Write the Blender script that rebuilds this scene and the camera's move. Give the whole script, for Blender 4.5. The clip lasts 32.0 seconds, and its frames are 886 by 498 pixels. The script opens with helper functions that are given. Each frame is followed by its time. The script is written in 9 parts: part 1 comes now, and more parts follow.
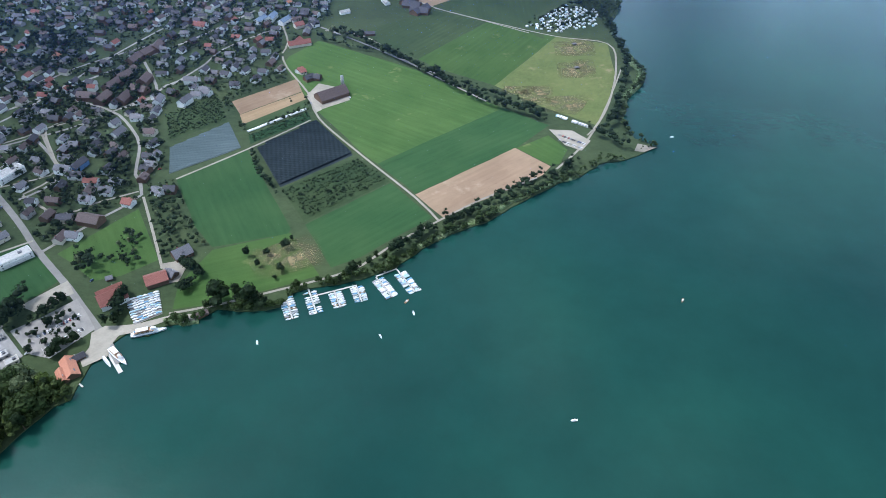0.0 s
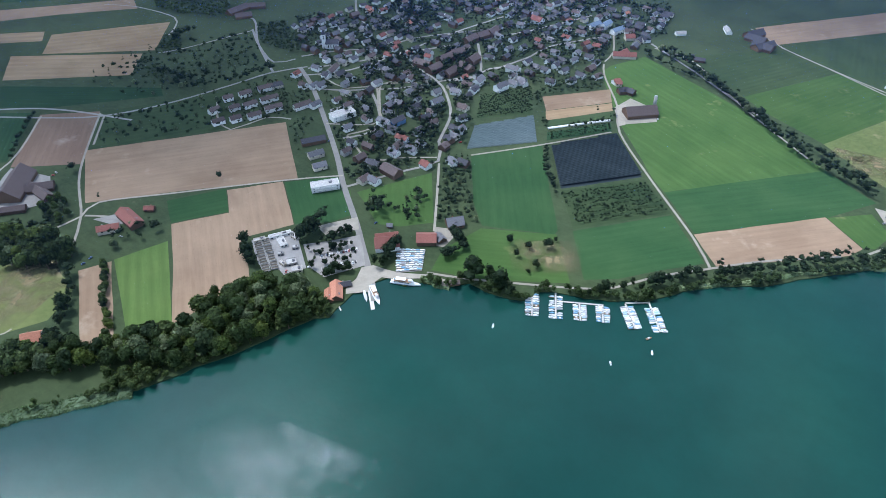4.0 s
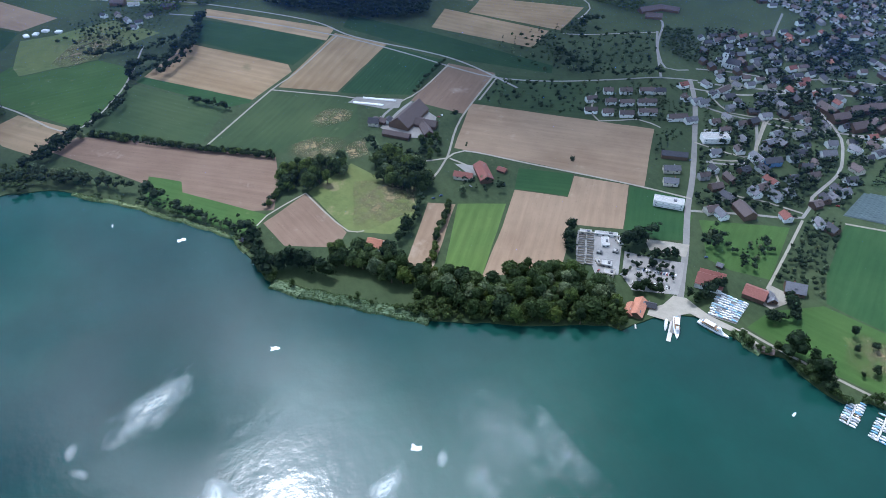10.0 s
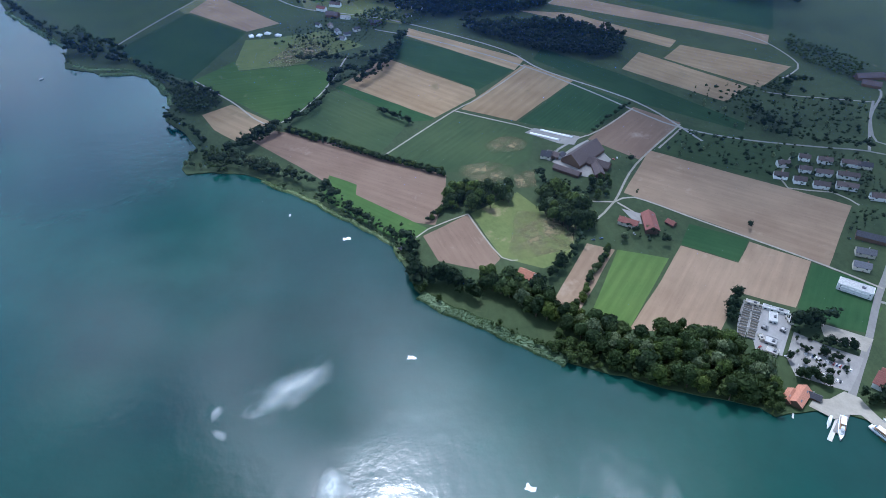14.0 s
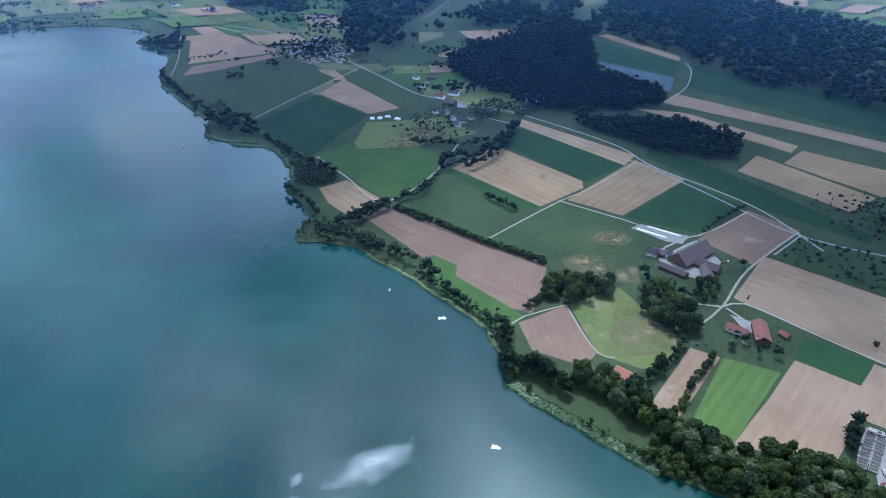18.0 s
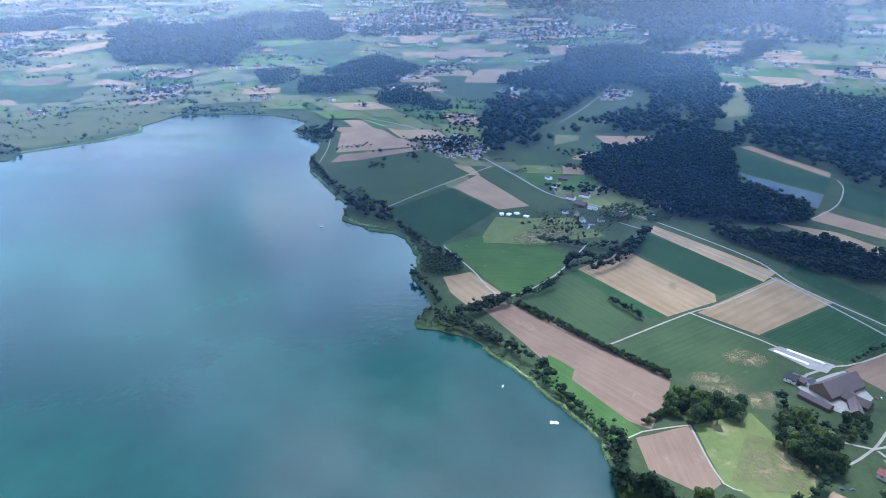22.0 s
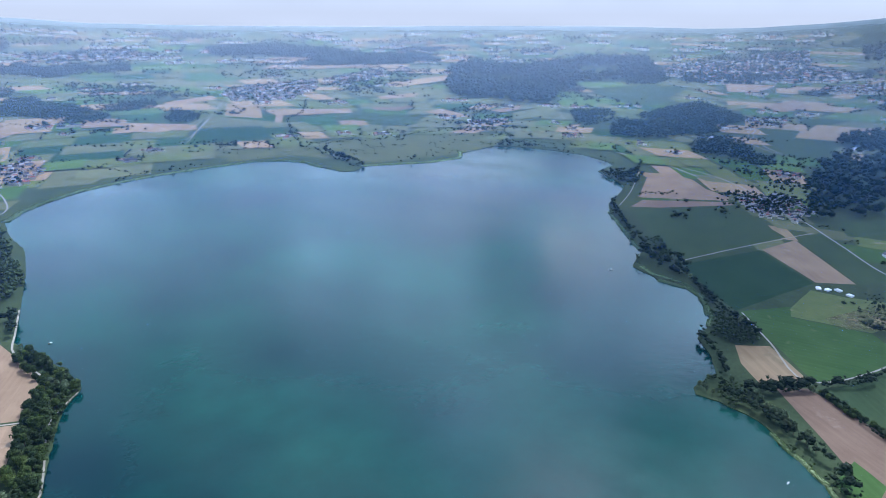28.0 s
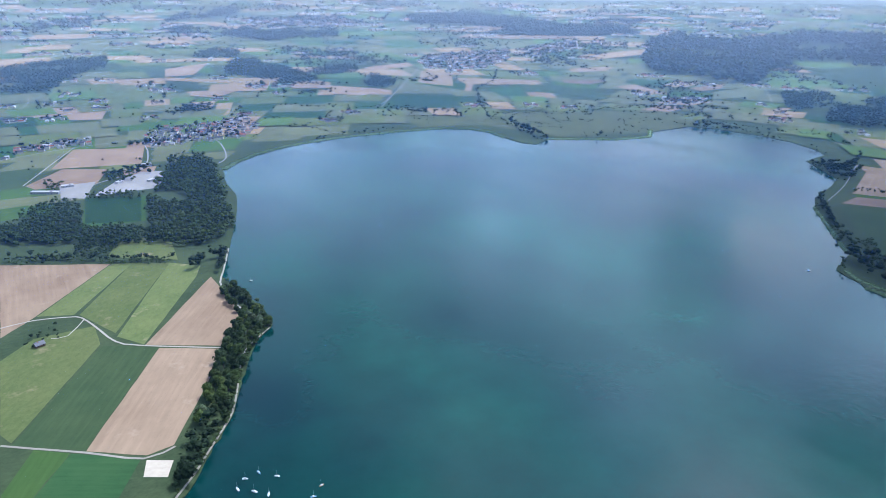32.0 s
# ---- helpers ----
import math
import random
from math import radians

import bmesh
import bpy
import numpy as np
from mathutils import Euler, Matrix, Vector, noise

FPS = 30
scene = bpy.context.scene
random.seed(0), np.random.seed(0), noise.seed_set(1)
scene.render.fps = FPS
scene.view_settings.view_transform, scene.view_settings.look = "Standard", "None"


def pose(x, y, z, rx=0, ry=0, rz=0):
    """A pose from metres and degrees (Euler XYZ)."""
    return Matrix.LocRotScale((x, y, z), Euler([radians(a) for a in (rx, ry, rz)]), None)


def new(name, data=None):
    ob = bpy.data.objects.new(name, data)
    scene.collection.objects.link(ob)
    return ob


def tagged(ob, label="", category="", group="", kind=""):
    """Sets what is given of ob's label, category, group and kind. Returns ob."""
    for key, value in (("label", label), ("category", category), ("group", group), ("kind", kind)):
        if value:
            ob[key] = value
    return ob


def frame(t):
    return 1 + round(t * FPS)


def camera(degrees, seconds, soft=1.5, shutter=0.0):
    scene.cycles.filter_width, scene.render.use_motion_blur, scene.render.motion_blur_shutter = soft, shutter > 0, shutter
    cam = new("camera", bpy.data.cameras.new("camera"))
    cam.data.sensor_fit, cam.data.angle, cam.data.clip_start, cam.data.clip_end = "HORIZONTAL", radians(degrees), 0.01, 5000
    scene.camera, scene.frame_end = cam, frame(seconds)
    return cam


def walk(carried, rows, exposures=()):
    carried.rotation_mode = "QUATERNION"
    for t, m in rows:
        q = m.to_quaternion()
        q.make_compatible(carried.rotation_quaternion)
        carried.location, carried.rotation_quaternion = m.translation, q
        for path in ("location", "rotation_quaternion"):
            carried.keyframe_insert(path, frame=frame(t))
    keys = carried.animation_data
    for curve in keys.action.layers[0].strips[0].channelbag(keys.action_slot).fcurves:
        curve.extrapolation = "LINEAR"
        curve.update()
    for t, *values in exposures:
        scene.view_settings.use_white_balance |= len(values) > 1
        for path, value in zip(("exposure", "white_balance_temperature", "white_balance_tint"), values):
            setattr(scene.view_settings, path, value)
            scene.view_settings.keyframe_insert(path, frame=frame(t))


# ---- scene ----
cam = camera(66.1, 32.0, soft=0.72)
EYE = 475.0
PATH = [
    (0, 6.45, -40.32, 0.34),
    (0.5, 9.84, -40.29, 0.32),
    (1, 13.16, -40.29, 0.28),
    (1.5, 16.86, -40.23, 0.19),
    (2, 20.61, -40.11, 0.24),
    (2.5, 24.07, -39.99, 0.38),
    (3, 27.51, -39.89, 0.34),
    (3.5, 31.06, -39.83, 0.38),
    (4, 34.54, -39.81, 0.30),
    (4.5, 37.90, -39.82, 0.32),
    (6.5, 47.82, -39.83, 0.11),
    (7, 50.82, -39.84, -0.00),
    (7.5, 53.67, -39.89, 0.03),
    (8, 56.63, -39.89, 0.07),
    (8.5, 59.54, -39.89, -0.06),
    (9, 62.62, -39.88, -0.07),
    (9.5, 65.63, -39.90, -0.12),
    (10, 68.65, -39.90, -0.16),
    (10.5, 71.74, -39.85, -0.24),
    (11, 74.52, -39.81, -0.27),
    (11.5, 76.76, -39.64, -0.35),
    (12, 78.47, -39.29, -0.33),
    (12.5, 79.95, -38.86, -0.30),
    (13, 81.59, -38.40, -0.27),
    (13.5, 83.25, -37.91, -0.25),
    (14, 85.00, -37.36, -0.15),
    (14.5, 86.50, -36.55, -0.12),
    (16.5, 91.74, -33.03, -0.23),
    (17, 92.85, -32.15, -0.21),
    (17.5, 93.92, -31.22, -0.25),
    (18, 94.82, -30.26, -0.37),
    (18.5, 95.54, -29.24, -0.38),
    (19, 96.70, -28.23, -0.39),
    (19.5, 97.93, -27.22, -0.37),
    (20, 99.17, -26.21, -0.30),
    (20.5, 100.81, -25.22, -0.26),
    (21, 102.59, -24.24, -0.20),
    (21.5, 104.37, -23.21, -0.14),
    (22, 106.12, -22.28, -0.01),
    (22.5, 107.91, -21.62, -0.03),
    (23, 109.56, -21.05, -0.02),
    (23.5, 111.14, -20.49, -0.01),
    (24, 113.01, -19.94, 0.03),
    (24.5, 115.39, -19.51, 0.11),
    (25, 117.81, -19.32, 0.12),
    (25.5, 120.19, -19.26, 0.13),
    (27.5, 129.43, -19.12, 0.41),
    (28, 131.66, -19.09, 0.46),
    (28.5, 133.90, -19.03, 0.49),
    (29, 136.16, -18.99, 0.53),
    (29.5, 138.48, -18.94, 0.59),
    (30, 141.46, -19.07, 0.61),
    (30.5, 143.91, -19.49, 0.64),
    (31, 145.28, -20.10, 0.67),
    (31.5, 146.23, -20.79, 0.68),
    (32, 147.16, -21.51, 0.73),
]

EXPOSURES = [(0.0, 0.0, 5750, 12), (7.0, 0.02, 5500, 13), (11.0, -0.04, 5400, 13), (14.0, -0.12, 5250, 14), (18.0, 0.0, 5150, 13), (20.0, 0.25, 5250, 13), (22.0, 0.45, 5300, 13), (23.5, 0.4, 5350, 13), (25.5, 0.2, 5400, 13), (28.0, 0.03, 5400, 13), (32.0, 0.08, 5450, 13)]
walk(cam, [(t, pose(0, 0, EYE, 90 + pitch, 0, yaw) @ pose(0, 0, 0, 0, 0, roll)) for t, yaw, pitch, roll in PATH], EXPOSURES)

# ---- light ----
SUN = Vector((-0.483, -0.03, 0.875)).normalized()
elev, azim = math.asin(SUN.z), math.atan2(SUN.x, SUN.y)
world = bpy.data.worlds.new("summer_sky")
scene.world = world
world.use_nodes = True
wt = world.node_tree
wn, wl = wt.nodes, wt.links
wn.clear()
sky = wn.new("ShaderNodeTexSky")
sky.sky_type, sky.sun_disc = "NISHITA", False
sky.sun_elevation, sky.sun_rotation = elev, azim
sky.altitude, sky.air_density, sky.dust_density = 500, 1.0, 2.0
bg = wn.new("ShaderNodeBackground")
bg.inputs["Strength"].default_value = 0.115
out = wn.new("ShaderNodeOutputWorld")
# broken cumulus: noise on a plane above the viewer
geo = wn.new("ShaderNodeTexCoord")
sep = wn.new("ShaderNodeSeparateXYZ")
wl.new(geo.outputs["Generated"], sep.inputs[0])


def wmath(op, a, b=None):
    n = wn.new("ShaderNodeMath")
    n.operation = op
    for i, v in enumerate((a, b)):
        if v is None:
            continue
        if isinstance(v, (int, float)):
            n.inputs[i].default_value = v
        else:
            wl.new(v, n.inputs[i])
    return n.outputs[0]


rise = wmath("MAXIMUM", sep.outputs["Z"], 0.05)
dome = wn.new("ShaderNodeCombineXYZ")
wl.new(sep.outputs["X"], dome.inputs[0])
wl.new(sep.outputs["Y"], dome.inputs[1])
wl.new(wmath("MAXIMUM", sep.outputs["Z"], 0.03), dome.inputs[2])
wl.new(dome.outputs[0], sky.inputs[0])
comb = wn.new("ShaderNodeCombineXYZ")
wl.new(wmath("DIVIDE", sep.outputs["X"], rise), comb.inputs[0])
wl.new(wmath("DIVIDE", sep.outputs["Y"], rise), comb.inputs[1])
cl = wn.new("ShaderNodeTexNoise")
cl.inputs["Scale"].default_value, cl.inputs["Detail"].default_value, cl.inputs["Roughness"].default_value = 1.7, 6.0, 0.55
wl.new(comb.outputs[0], cl.inputs["Vector"])
ramp = wn.new("ShaderNodeValToRGB")
ramp.color_ramp.elements[0].position, ramp.color_ramp.elements[1].position = 0.46, 0.7
wl.new(cl.outputs["Fac"], ramp.inputs[0])
mixc = wn.new("ShaderNodeMix")
mixc.data_type = "RGBA"
wl.new(ramp.outputs[0], mixc.inputs[0])
wl.new(sky.outputs[0], mixc.inputs[6])
mixc.inputs[7].default_value = (11.0, 11.3, 11.8, 1)
pale = wn.new("ShaderNodeValToRGB")
veil = wn.new("ShaderNodeValToRGB")
for node, stops in ((pale, ((0.0, (1, 1, 1)), (0.12, (0.95, 0.95, 0.95)), (0.4, (0.75, 0.75, 0.75)), (0.8, (0, 0, 0)))), (veil, ((0.0, (0.52, 0.54, 0.58)), (0.08, (0.66, 0.75, 0.85)), (0.28, (1.0, 1.32, 1.56)), (0.62, (0.44, 0.66, 0.84))))):
    while len(node.color_ramp.elements) < len(stops):
        node.color_ramp.elements.new(0.5)
    for e, (at, c) in zip(node.color_ramp.elements, stops):
        e.position, e.color = at, (*c, 1)
    wl.new(sep.outputs["Z"], node.inputs[0])
grow = wn.new("ShaderNodeVectorMath")
grow.operation = "SCALE"
banks = wn.new("ShaderNodeTexNoise")
banks.inputs["Scale"].default_value, banks.inputs["Detail"].default_value, banks.inputs["Roughness"].default_value = 3.2, 6.0, 0.6
wl.new(geo.outputs["Generated"], banks.inputs["Vector"])
lumpy = wmath("MULTIPLY", wmath("SUBTRACT", banks.outputs["Fac"], 0.5), wmath("MINIMUM", wmath("MULTIPLY", sep.outputs["Z"], 24.0), 3.6))
# haze glows round the sun
glow = wn.new("ShaderNodeVectorMath")
glow.operation = "DOT_PRODUCT"
glow.inputs[1].default_value = SUN
wl.new(geo.outputs["Generated"], glow.inputs[0])
round_sun = wmath("ADD", wmath("MULTIPLY", wmath("POWER", wmath("MAXIMUM", glow.outputs["Value"], 0.0), 9.0), 9.0), 1.0)
wl.new(wmath("MULTIPLY", round_sun, wmath("MULTIPLY", wmath("MAXIMUM", wmath("ADD", lumpy, 1.0), 0.3), 11.2)), grow.inputs["Scale"])
wl.new(veil.outputs[0], grow.inputs[0])
mixh = wn.new("ShaderNodeMix")
mixh.data_type = "RGBA"
wl.new(pale.outputs[0], mixh.inputs[0])
wl.new(mixc.outputs[2], mixh.inputs[6])
wl.new(grow.outputs[0], mixh.inputs[7])
lit = wn.new("ShaderNodeVectorMath")
lit.operation = "SCALE"
lit.inputs[0].default_value = (8.5, 8.7, 9.1)
wl.new(round_sun, lit.inputs["Scale"])
wl.new(lit.outputs[0], mixc.inputs[7])
# single cumulus heaps and clear gaps: bearing, height, half width in degrees, amount
HEAPS = [(95, 37.6, 3.5, 0.5), (96.3, 44.8, 6, 0.9), (104, 47, 7, 0.8), (94.4, 53.6, 9, 1.0), (83.3, 55, 9, 1.0), (103, 36.4, 3.2, 0.55), (94.2, 37.3, 3, 0.4), (120.7, 40, 4.5, 0.45), (119.7, 17, 2.6, 0.9), (116.3, 18, 2.2, 0.7), (131, 13, 7, 0.5), (70, 58, 9, 0.5)]
GAPS = [(104, 39.6, 4.5, 0.7), (106.5, 33, 7, 0.6), (107.7, 37.5, 4, 0.7), (131, 22, 9, 0.2), (153, 25, 9, 0.25), (44, 54, 12, 0.4)]
puff = wn.new("ShaderNodeTexNoise")
puff.inputs["Scale"].default_value, puff.inputs["Detail"].default_value, puff.inputs["Roughness"].default_value = 7.0, 5.0, 0.6
wl.new(geo.outputs["Generated"], puff.inputs["Vector"])
shove = wn.new("ShaderNodeVectorMath")
shove.operation = "MULTIPLY_ADD"
wl.new(puff.outputs["Color"], shove.inputs[0])
shove.inputs[1].default_value, shove.inputs[2].default_value = (0.22, 0.22, 0.22), (-0.11, -0.11, -0.11)
bent = wn.new("ShaderNodeVectorMath")
bent.operation = "ADD"
wl.new(geo.outputs["Generated"], bent.inputs[0])
wl.new(shove.outputs[0], bent.inputs[1])
straight = wn.new("ShaderNodeVectorMath")
straight.operation = "NORMALIZE"
wl.new(bent.outputs[0], straight.inputs[0])


def heaped(rows):
    total = None
    for a, e, w, amount in rows:
        a, e = radians(a), radians(e)
        dot = wn.new("ShaderNodeVectorMath")
        dot.operation = "DOT_PRODUCT"
        dot.inputs[1].default_value = (-math.sin(a) * math.cos(e), math.cos(a) * math.cos(e), math.sin(e))
        wl.new(straight.outputs[0], dot.inputs[0])
        soft_edge = wn.new("ShaderNodeMapRange")
        soft_edge.interpolation_type = "SMOOTHSTEP"
        soft_edge.inputs["From Min"].default_value, soft_edge.inputs["From Max"].default_value = math.cos(radians(w * 1.35)), math.cos(radians(w * 0.2))
        soft_edge.inputs["To Max"].default_value = amount
        wl.new(dot.outputs["Value"], soft_edge.inputs["Value"])
        total = soft_edge.outputs[0] if total is None else wmath("MAXIMUM", total, soft_edge.outputs[0])
    return total


gaps, heaps = heaped(GAPS), heaped(HEAPS)
cleared = wn.new("ShaderNodeVectorMath")
cleared.operation = "SCALE"
wl.new(mixh.outputs[2], cleared.inputs[0])
wl.new(wmath("SUBTRACT", 1.0, gaps), cleared.inputs["Scale"])
white = wn.new("ShaderNodeVectorMath")
white.operation = "SCALE"
wl.new(lit.outputs[0], white.inputs[0])
white.inputs["Scale"].default_value = 1.25
mixp = wn.new("ShaderNodeMix")
mixp.data_type = "RGBA"
wl.new(heaps, mixp.inputs[0])
wl.new(cleared.outputs[0], mixp.inputs[6])
wl.new(white.outputs[0], mixp.inputs[7])
wl.new(mixp.outputs[2], bg.inputs[0])
wl.new(bg.outputs[0], out.inputs[0])
lamp = bpy.data.lights.new("sun", "SUN")
lamp.energy, lamp.angle, lamp.color = 3.95, radians(0.6), (1.0, 0.96, 0.9)
sun = new("sun", lamp)
sun.rotation_euler = (-SUN).to_track_quat("-Z", "Y").to_euler()


# Painted haze: distance, opacity and tint of the see-through sheet
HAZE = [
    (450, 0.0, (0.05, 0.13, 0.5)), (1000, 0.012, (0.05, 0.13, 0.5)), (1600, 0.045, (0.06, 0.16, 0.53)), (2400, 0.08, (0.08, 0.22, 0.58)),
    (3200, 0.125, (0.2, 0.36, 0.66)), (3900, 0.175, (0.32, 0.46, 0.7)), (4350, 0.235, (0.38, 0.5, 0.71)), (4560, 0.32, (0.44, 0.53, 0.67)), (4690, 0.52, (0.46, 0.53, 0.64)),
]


# ---- materials ----
def material(name, rough=0.9, spec=0.2):
    m = bpy.data.materials.new(name)
    m.use_nodes = True
    b = m.node_tree.nodes["Principled BSDF"]
    b.inputs["Roughness"].default_value, b.inputs["Specular IOR Level"].default_value = rough, spec
    return m, m.node_tree.nodes, m.node_tree.links, b


def noise_node(n, l, coord, scale, detail=3.0, rough=0.55):
    t = n.new("ShaderNodeTexNoise")
    t.inputs["Scale"].default_value, t.inputs["Detail"].default_value, t.inputs["Roughness"].default_value = scale, detail, rough
    l.new(coord, t.inputs["Vector"])
    return t.outputs["Fac"]


def ramp_node(n, l, fac, stops):
    r = n.new("ShaderNodeValToRGB")
    e = r.color_ramp.elements
    while len(e) < len(stops):
        e.new(0.5)
    for k, (p, c) in enumerate(stops):
        e[k].position, e[k].color = p, (*c, 1)
    l.new(fac, r.inputs[0])
    return r.outputs[0]


def mix_node(n, l, a, b, fac, blend="MIX"):
    m = n.new("ShaderNodeMix")
    m.data_type, m.blend_type = "RGBA", blend
    for s, v in ((0, fac), (6, a), (7, b)):
        if isinstance(v, (int, float)):
            m.inputs[s].default_value = v
        elif isinstance(v, tuple):
            m.inputs[s].default_value = (*v, 1)
        else:
            l.new(v, m.inputs[s])
    return m.outputs[2]


def bump(n, l, b, fac, strength, dist):
    k = n.new("ShaderNodeBump")
    k.inputs["Strength"].default_value, k.inputs["Distance"].default_value = strength, dist
    l.new(fac, k.inputs["Height"])
    l.new(k.outputs[0], b.inputs["Normal"])


def earth(name, dark, light, rows=0.0, depth=0.25, patch=None, patch_at=0.62, grain=0.5, relief=0.15, row_amount=0.35):
    """Ground cover: large stains, fine grain, drill rows along the object's x axis, worn patches of another colour."""
    m, n, l, b = material(name, 0.95, 0.08)
    obj = n.new("ShaderNodeTexCoord").outputs["Object"]
    pos = n.new("ShaderNodeNewGeometry").outputs["Position"]
    big = noise_node(n, l, pos, 0.012, 4.0, 0.6)
    fine = noise_node(n, l, pos, grain, 4.0, 0.7)
    c = ramp_node(n, l, big, [(0.36, dark), (0.64, light)])
    c = mix_node(n, l, c, ramp_node(n, l, fine, [(0.25, tuple(v * 0.6 for v in dark)), (0.75, tuple(min(1, v * 1.2) for v in light))]), depth)
    drawn = n.new("ShaderNodeMapping")
    drawn.inputs["Scale"].default_value = (0.06, 1.0, 1.0) if rows else (0.6, 1.0, 1.0)
    l.new(obj, drawn.inputs["Vector"])
    streak = noise_node(n, l, drawn.outputs[0], 0.16, 5.0, 0.7)
    c = mix_node(n, l, c, ramp_node(n, l, streak, [(0.28, tuple(v * 0.62 for v in dark)), (0.72, tuple(min(1, v * 1.18) for v in light))]), 0.3)
    if rows:
        w = n.new("ShaderNodeTexWave")
        w.bands_direction, w.inputs["Scale"].default_value = "Y", 6.2832 / rows / 20
        w.inputs["Distortion"].default_value, w.inputs["Detail"].default_value, w.inputs["Detail Scale"].default_value = 0.6, 2.0, 0.4
        l.new(obj, w.inputs["Vector"])
        c = mix_node(n, l, c, tuple(v * 0.6 for v in dark), mix_node(n, l, (0.0, 0.0, 0.0), w.outputs["Fac"], row_amount), "MIX")
    if patch:
        f = noise_node(n, l, pos, 0.02, 5.0, 0.65)
        c = mix_node(n, l, c, patch, ramp_node(n, l, f, [(patch_at, (0, 0, 0)), (patch_at + 0.12, (1, 1, 1))]))
    tone = n.new("ShaderNodeObjectInfo").outputs["Random"]
    c = mix_node(n, l, c, ramp_node(n, l, tone, [(0.0, (0.8, 0.8, 0.8)), (1.0, (1.0, 1.0, 1.0))]), 1.0, "MULTIPLY")
    l.new(c, b.inputs["Base Color"])
    bump(n, l, b, fine, relief, 0.6)
    return m


def plain(name, colour, rough=0.7, spec=0.3, vary=0.25, scale=0.6, metal=0.0):
    """A surface of one colour with grain and stains, each object a little different."""
    m, n, l, b = material(name, rough, spec)
    b.inputs["Metallic"].default_value = metal
    pos = n.new("ShaderNodeTexCoord").outputs["Object"]
    f = noise_node(n, l, pos, scale, 4.0, 0.65)
    c = ramp_node(n, l, f, [(0.3, tuple(v * (1 - vary) for v in colour)), (0.7, tuple(min(1.0, v * (1 + vary)) for v in colour))])
    tone = n.new("ShaderNodeObjectInfo").outputs["Random"]
    c = mix_node(n, l, c, ramp_node(n, l, tone, [(0.0, (0.72, 0.72, 0.72)), (1.0, (1.0, 1.0, 1.0))]), 1.0, "MULTIPLY")
    l.new(c, b.inputs["Base Color"])
    return m


M_GRASS = earth("grass", (0.03, 0.05, 0.024), (0.062, 0.084, 0.038), 0, 0.3, (0.13, 0.12, 0.06), 0.66)
FIELD_MATS = {
    "meadow": earth("mown_meadow", (0.041, 0.09, 0.024), (0.072, 0.126, 0.035), 11.0, 0.2, (0.15, 0.16, 0.06), 0.62, row_amount=0.1),
    "lush": earth("lush_crop", (0.027, 0.072, 0.026), (0.045, 0.096, 0.034), 12.0, 0.15, row_amount=0.08),
    "crop": earth("green_crop", (0.034, 0.062, 0.027), (0.06, 0.088, 0.036), 10.0, 0.2, (0.12, 0.13, 0.06), 0.68, row_amount=0.1),
    "darkcrop": earth("maize", (0.02, 0.052, 0.022), (0.034, 0.072, 0.03), 6.0, 0.2, row_amount=0.2),
    "olive": earth("dry_meadow", (0.085, 0.12, 0.038), (0.14, 0.16, 0.058), 0, 0.3, (0.24, 0.2, 0.115), 0.6),
    "hay": earth("sun_dried_hay", (0.1, 0.118, 0.055), (0.15, 0.158, 0.08), 14.0, 0.2, (0.2, 0.18, 0.1), 0.6, row_amount=0.1),
    "wet": earth("wet_meadow", (0.06, 0.078, 0.032), (0.105, 0.115, 0.05), 0, 0.3, (0.04, 0.06, 0.028), 0.58),
    "soil": earth("bare_soil", (0.215, 0.148, 0.096), (0.3, 0.216, 0.144), 14.0, 0.15, (0.32, 0.25, 0.18), 0.6, row_amount=0.09),
    "darksoil": earth("harrowed_soil", (0.16, 0.108, 0.076), (0.215, 0.15, 0.106), 14.0, 0.15, (0.26, 0.2, 0.16), 0.62, row_amount=0.1),
    "stubble": earth("grain_stubble", (0.24, 0.165, 0.092), (0.34, 0.25, 0.15), 16.0, 0.2, (0.2, 0.16, 0.09), 0.6, row_amount=0.22),
    "striped": earth("striped_hay", (0.075, 0.135, 0.035), (0.12, 0.175, 0.05), 12.0, 0.15, row_amount=0.3),
    "net": earth("hail_net", (0.02, 0.03, 0.034), (0.05, 0.065, 0.07), 5.0, 0.2, row_amount=0.5),
    "bluenet": earth("crop_fleece", (0.075, 0.105, 0.11), (0.115, 0.15, 0.155), 4.0, 0.15, row_amount=0.3),
    "sand": earth("pale_sand", (0.42, 0.36, 0.28), (0.52, 0.45, 0.36), 0, 0.15),
}
M_ASPHALT = earth("worn_asphalt", (0.21, 0.2, 0.185), (0.3, 0.285, 0.26), 0, 0.2)
M_GRAVEL = earth("pale_gravel", (0.24, 0.22, 0.18), (0.35, 0.32, 0.265), 0, 0.25)

mw, n, l, b = material("lake_water", 0.08, 0.5)
b.inputs["IOR"].default_value = 1.333
pos = n.new("ShaderNodeNewGeometry").outputs["Position"]
# Large patches in the base colour imitate cloud reflections and shadows on the lake
patches = noise_node(n, l, pos, 0.003, 3.0, 0.5)
deep = ramp_node(n, l, patches, [(0.3, (0.002, 0.018, 0.021)), (0.5, (0.004, 0.034, 0.029)), (0.7, (0.008, 0.058, 0.042))])
bay = ramp_node(n, l, patches, [(0.3, (0.006, 0.031, 0.027)), (0.5, (0.008, 0.041, 0.033)), (0.7, (0.011, 0.053, 0.039))])
# Mixes the two colour ramps gradually from south to north
north = n.new("ShaderNodeMapRange")
north.inputs["From Min"].default_value, north.inputs["From Max"].default_value = -420.0, 260.0
axes = n.new("ShaderNodeSeparateXYZ")
l.new(pos, axes.inputs[0])
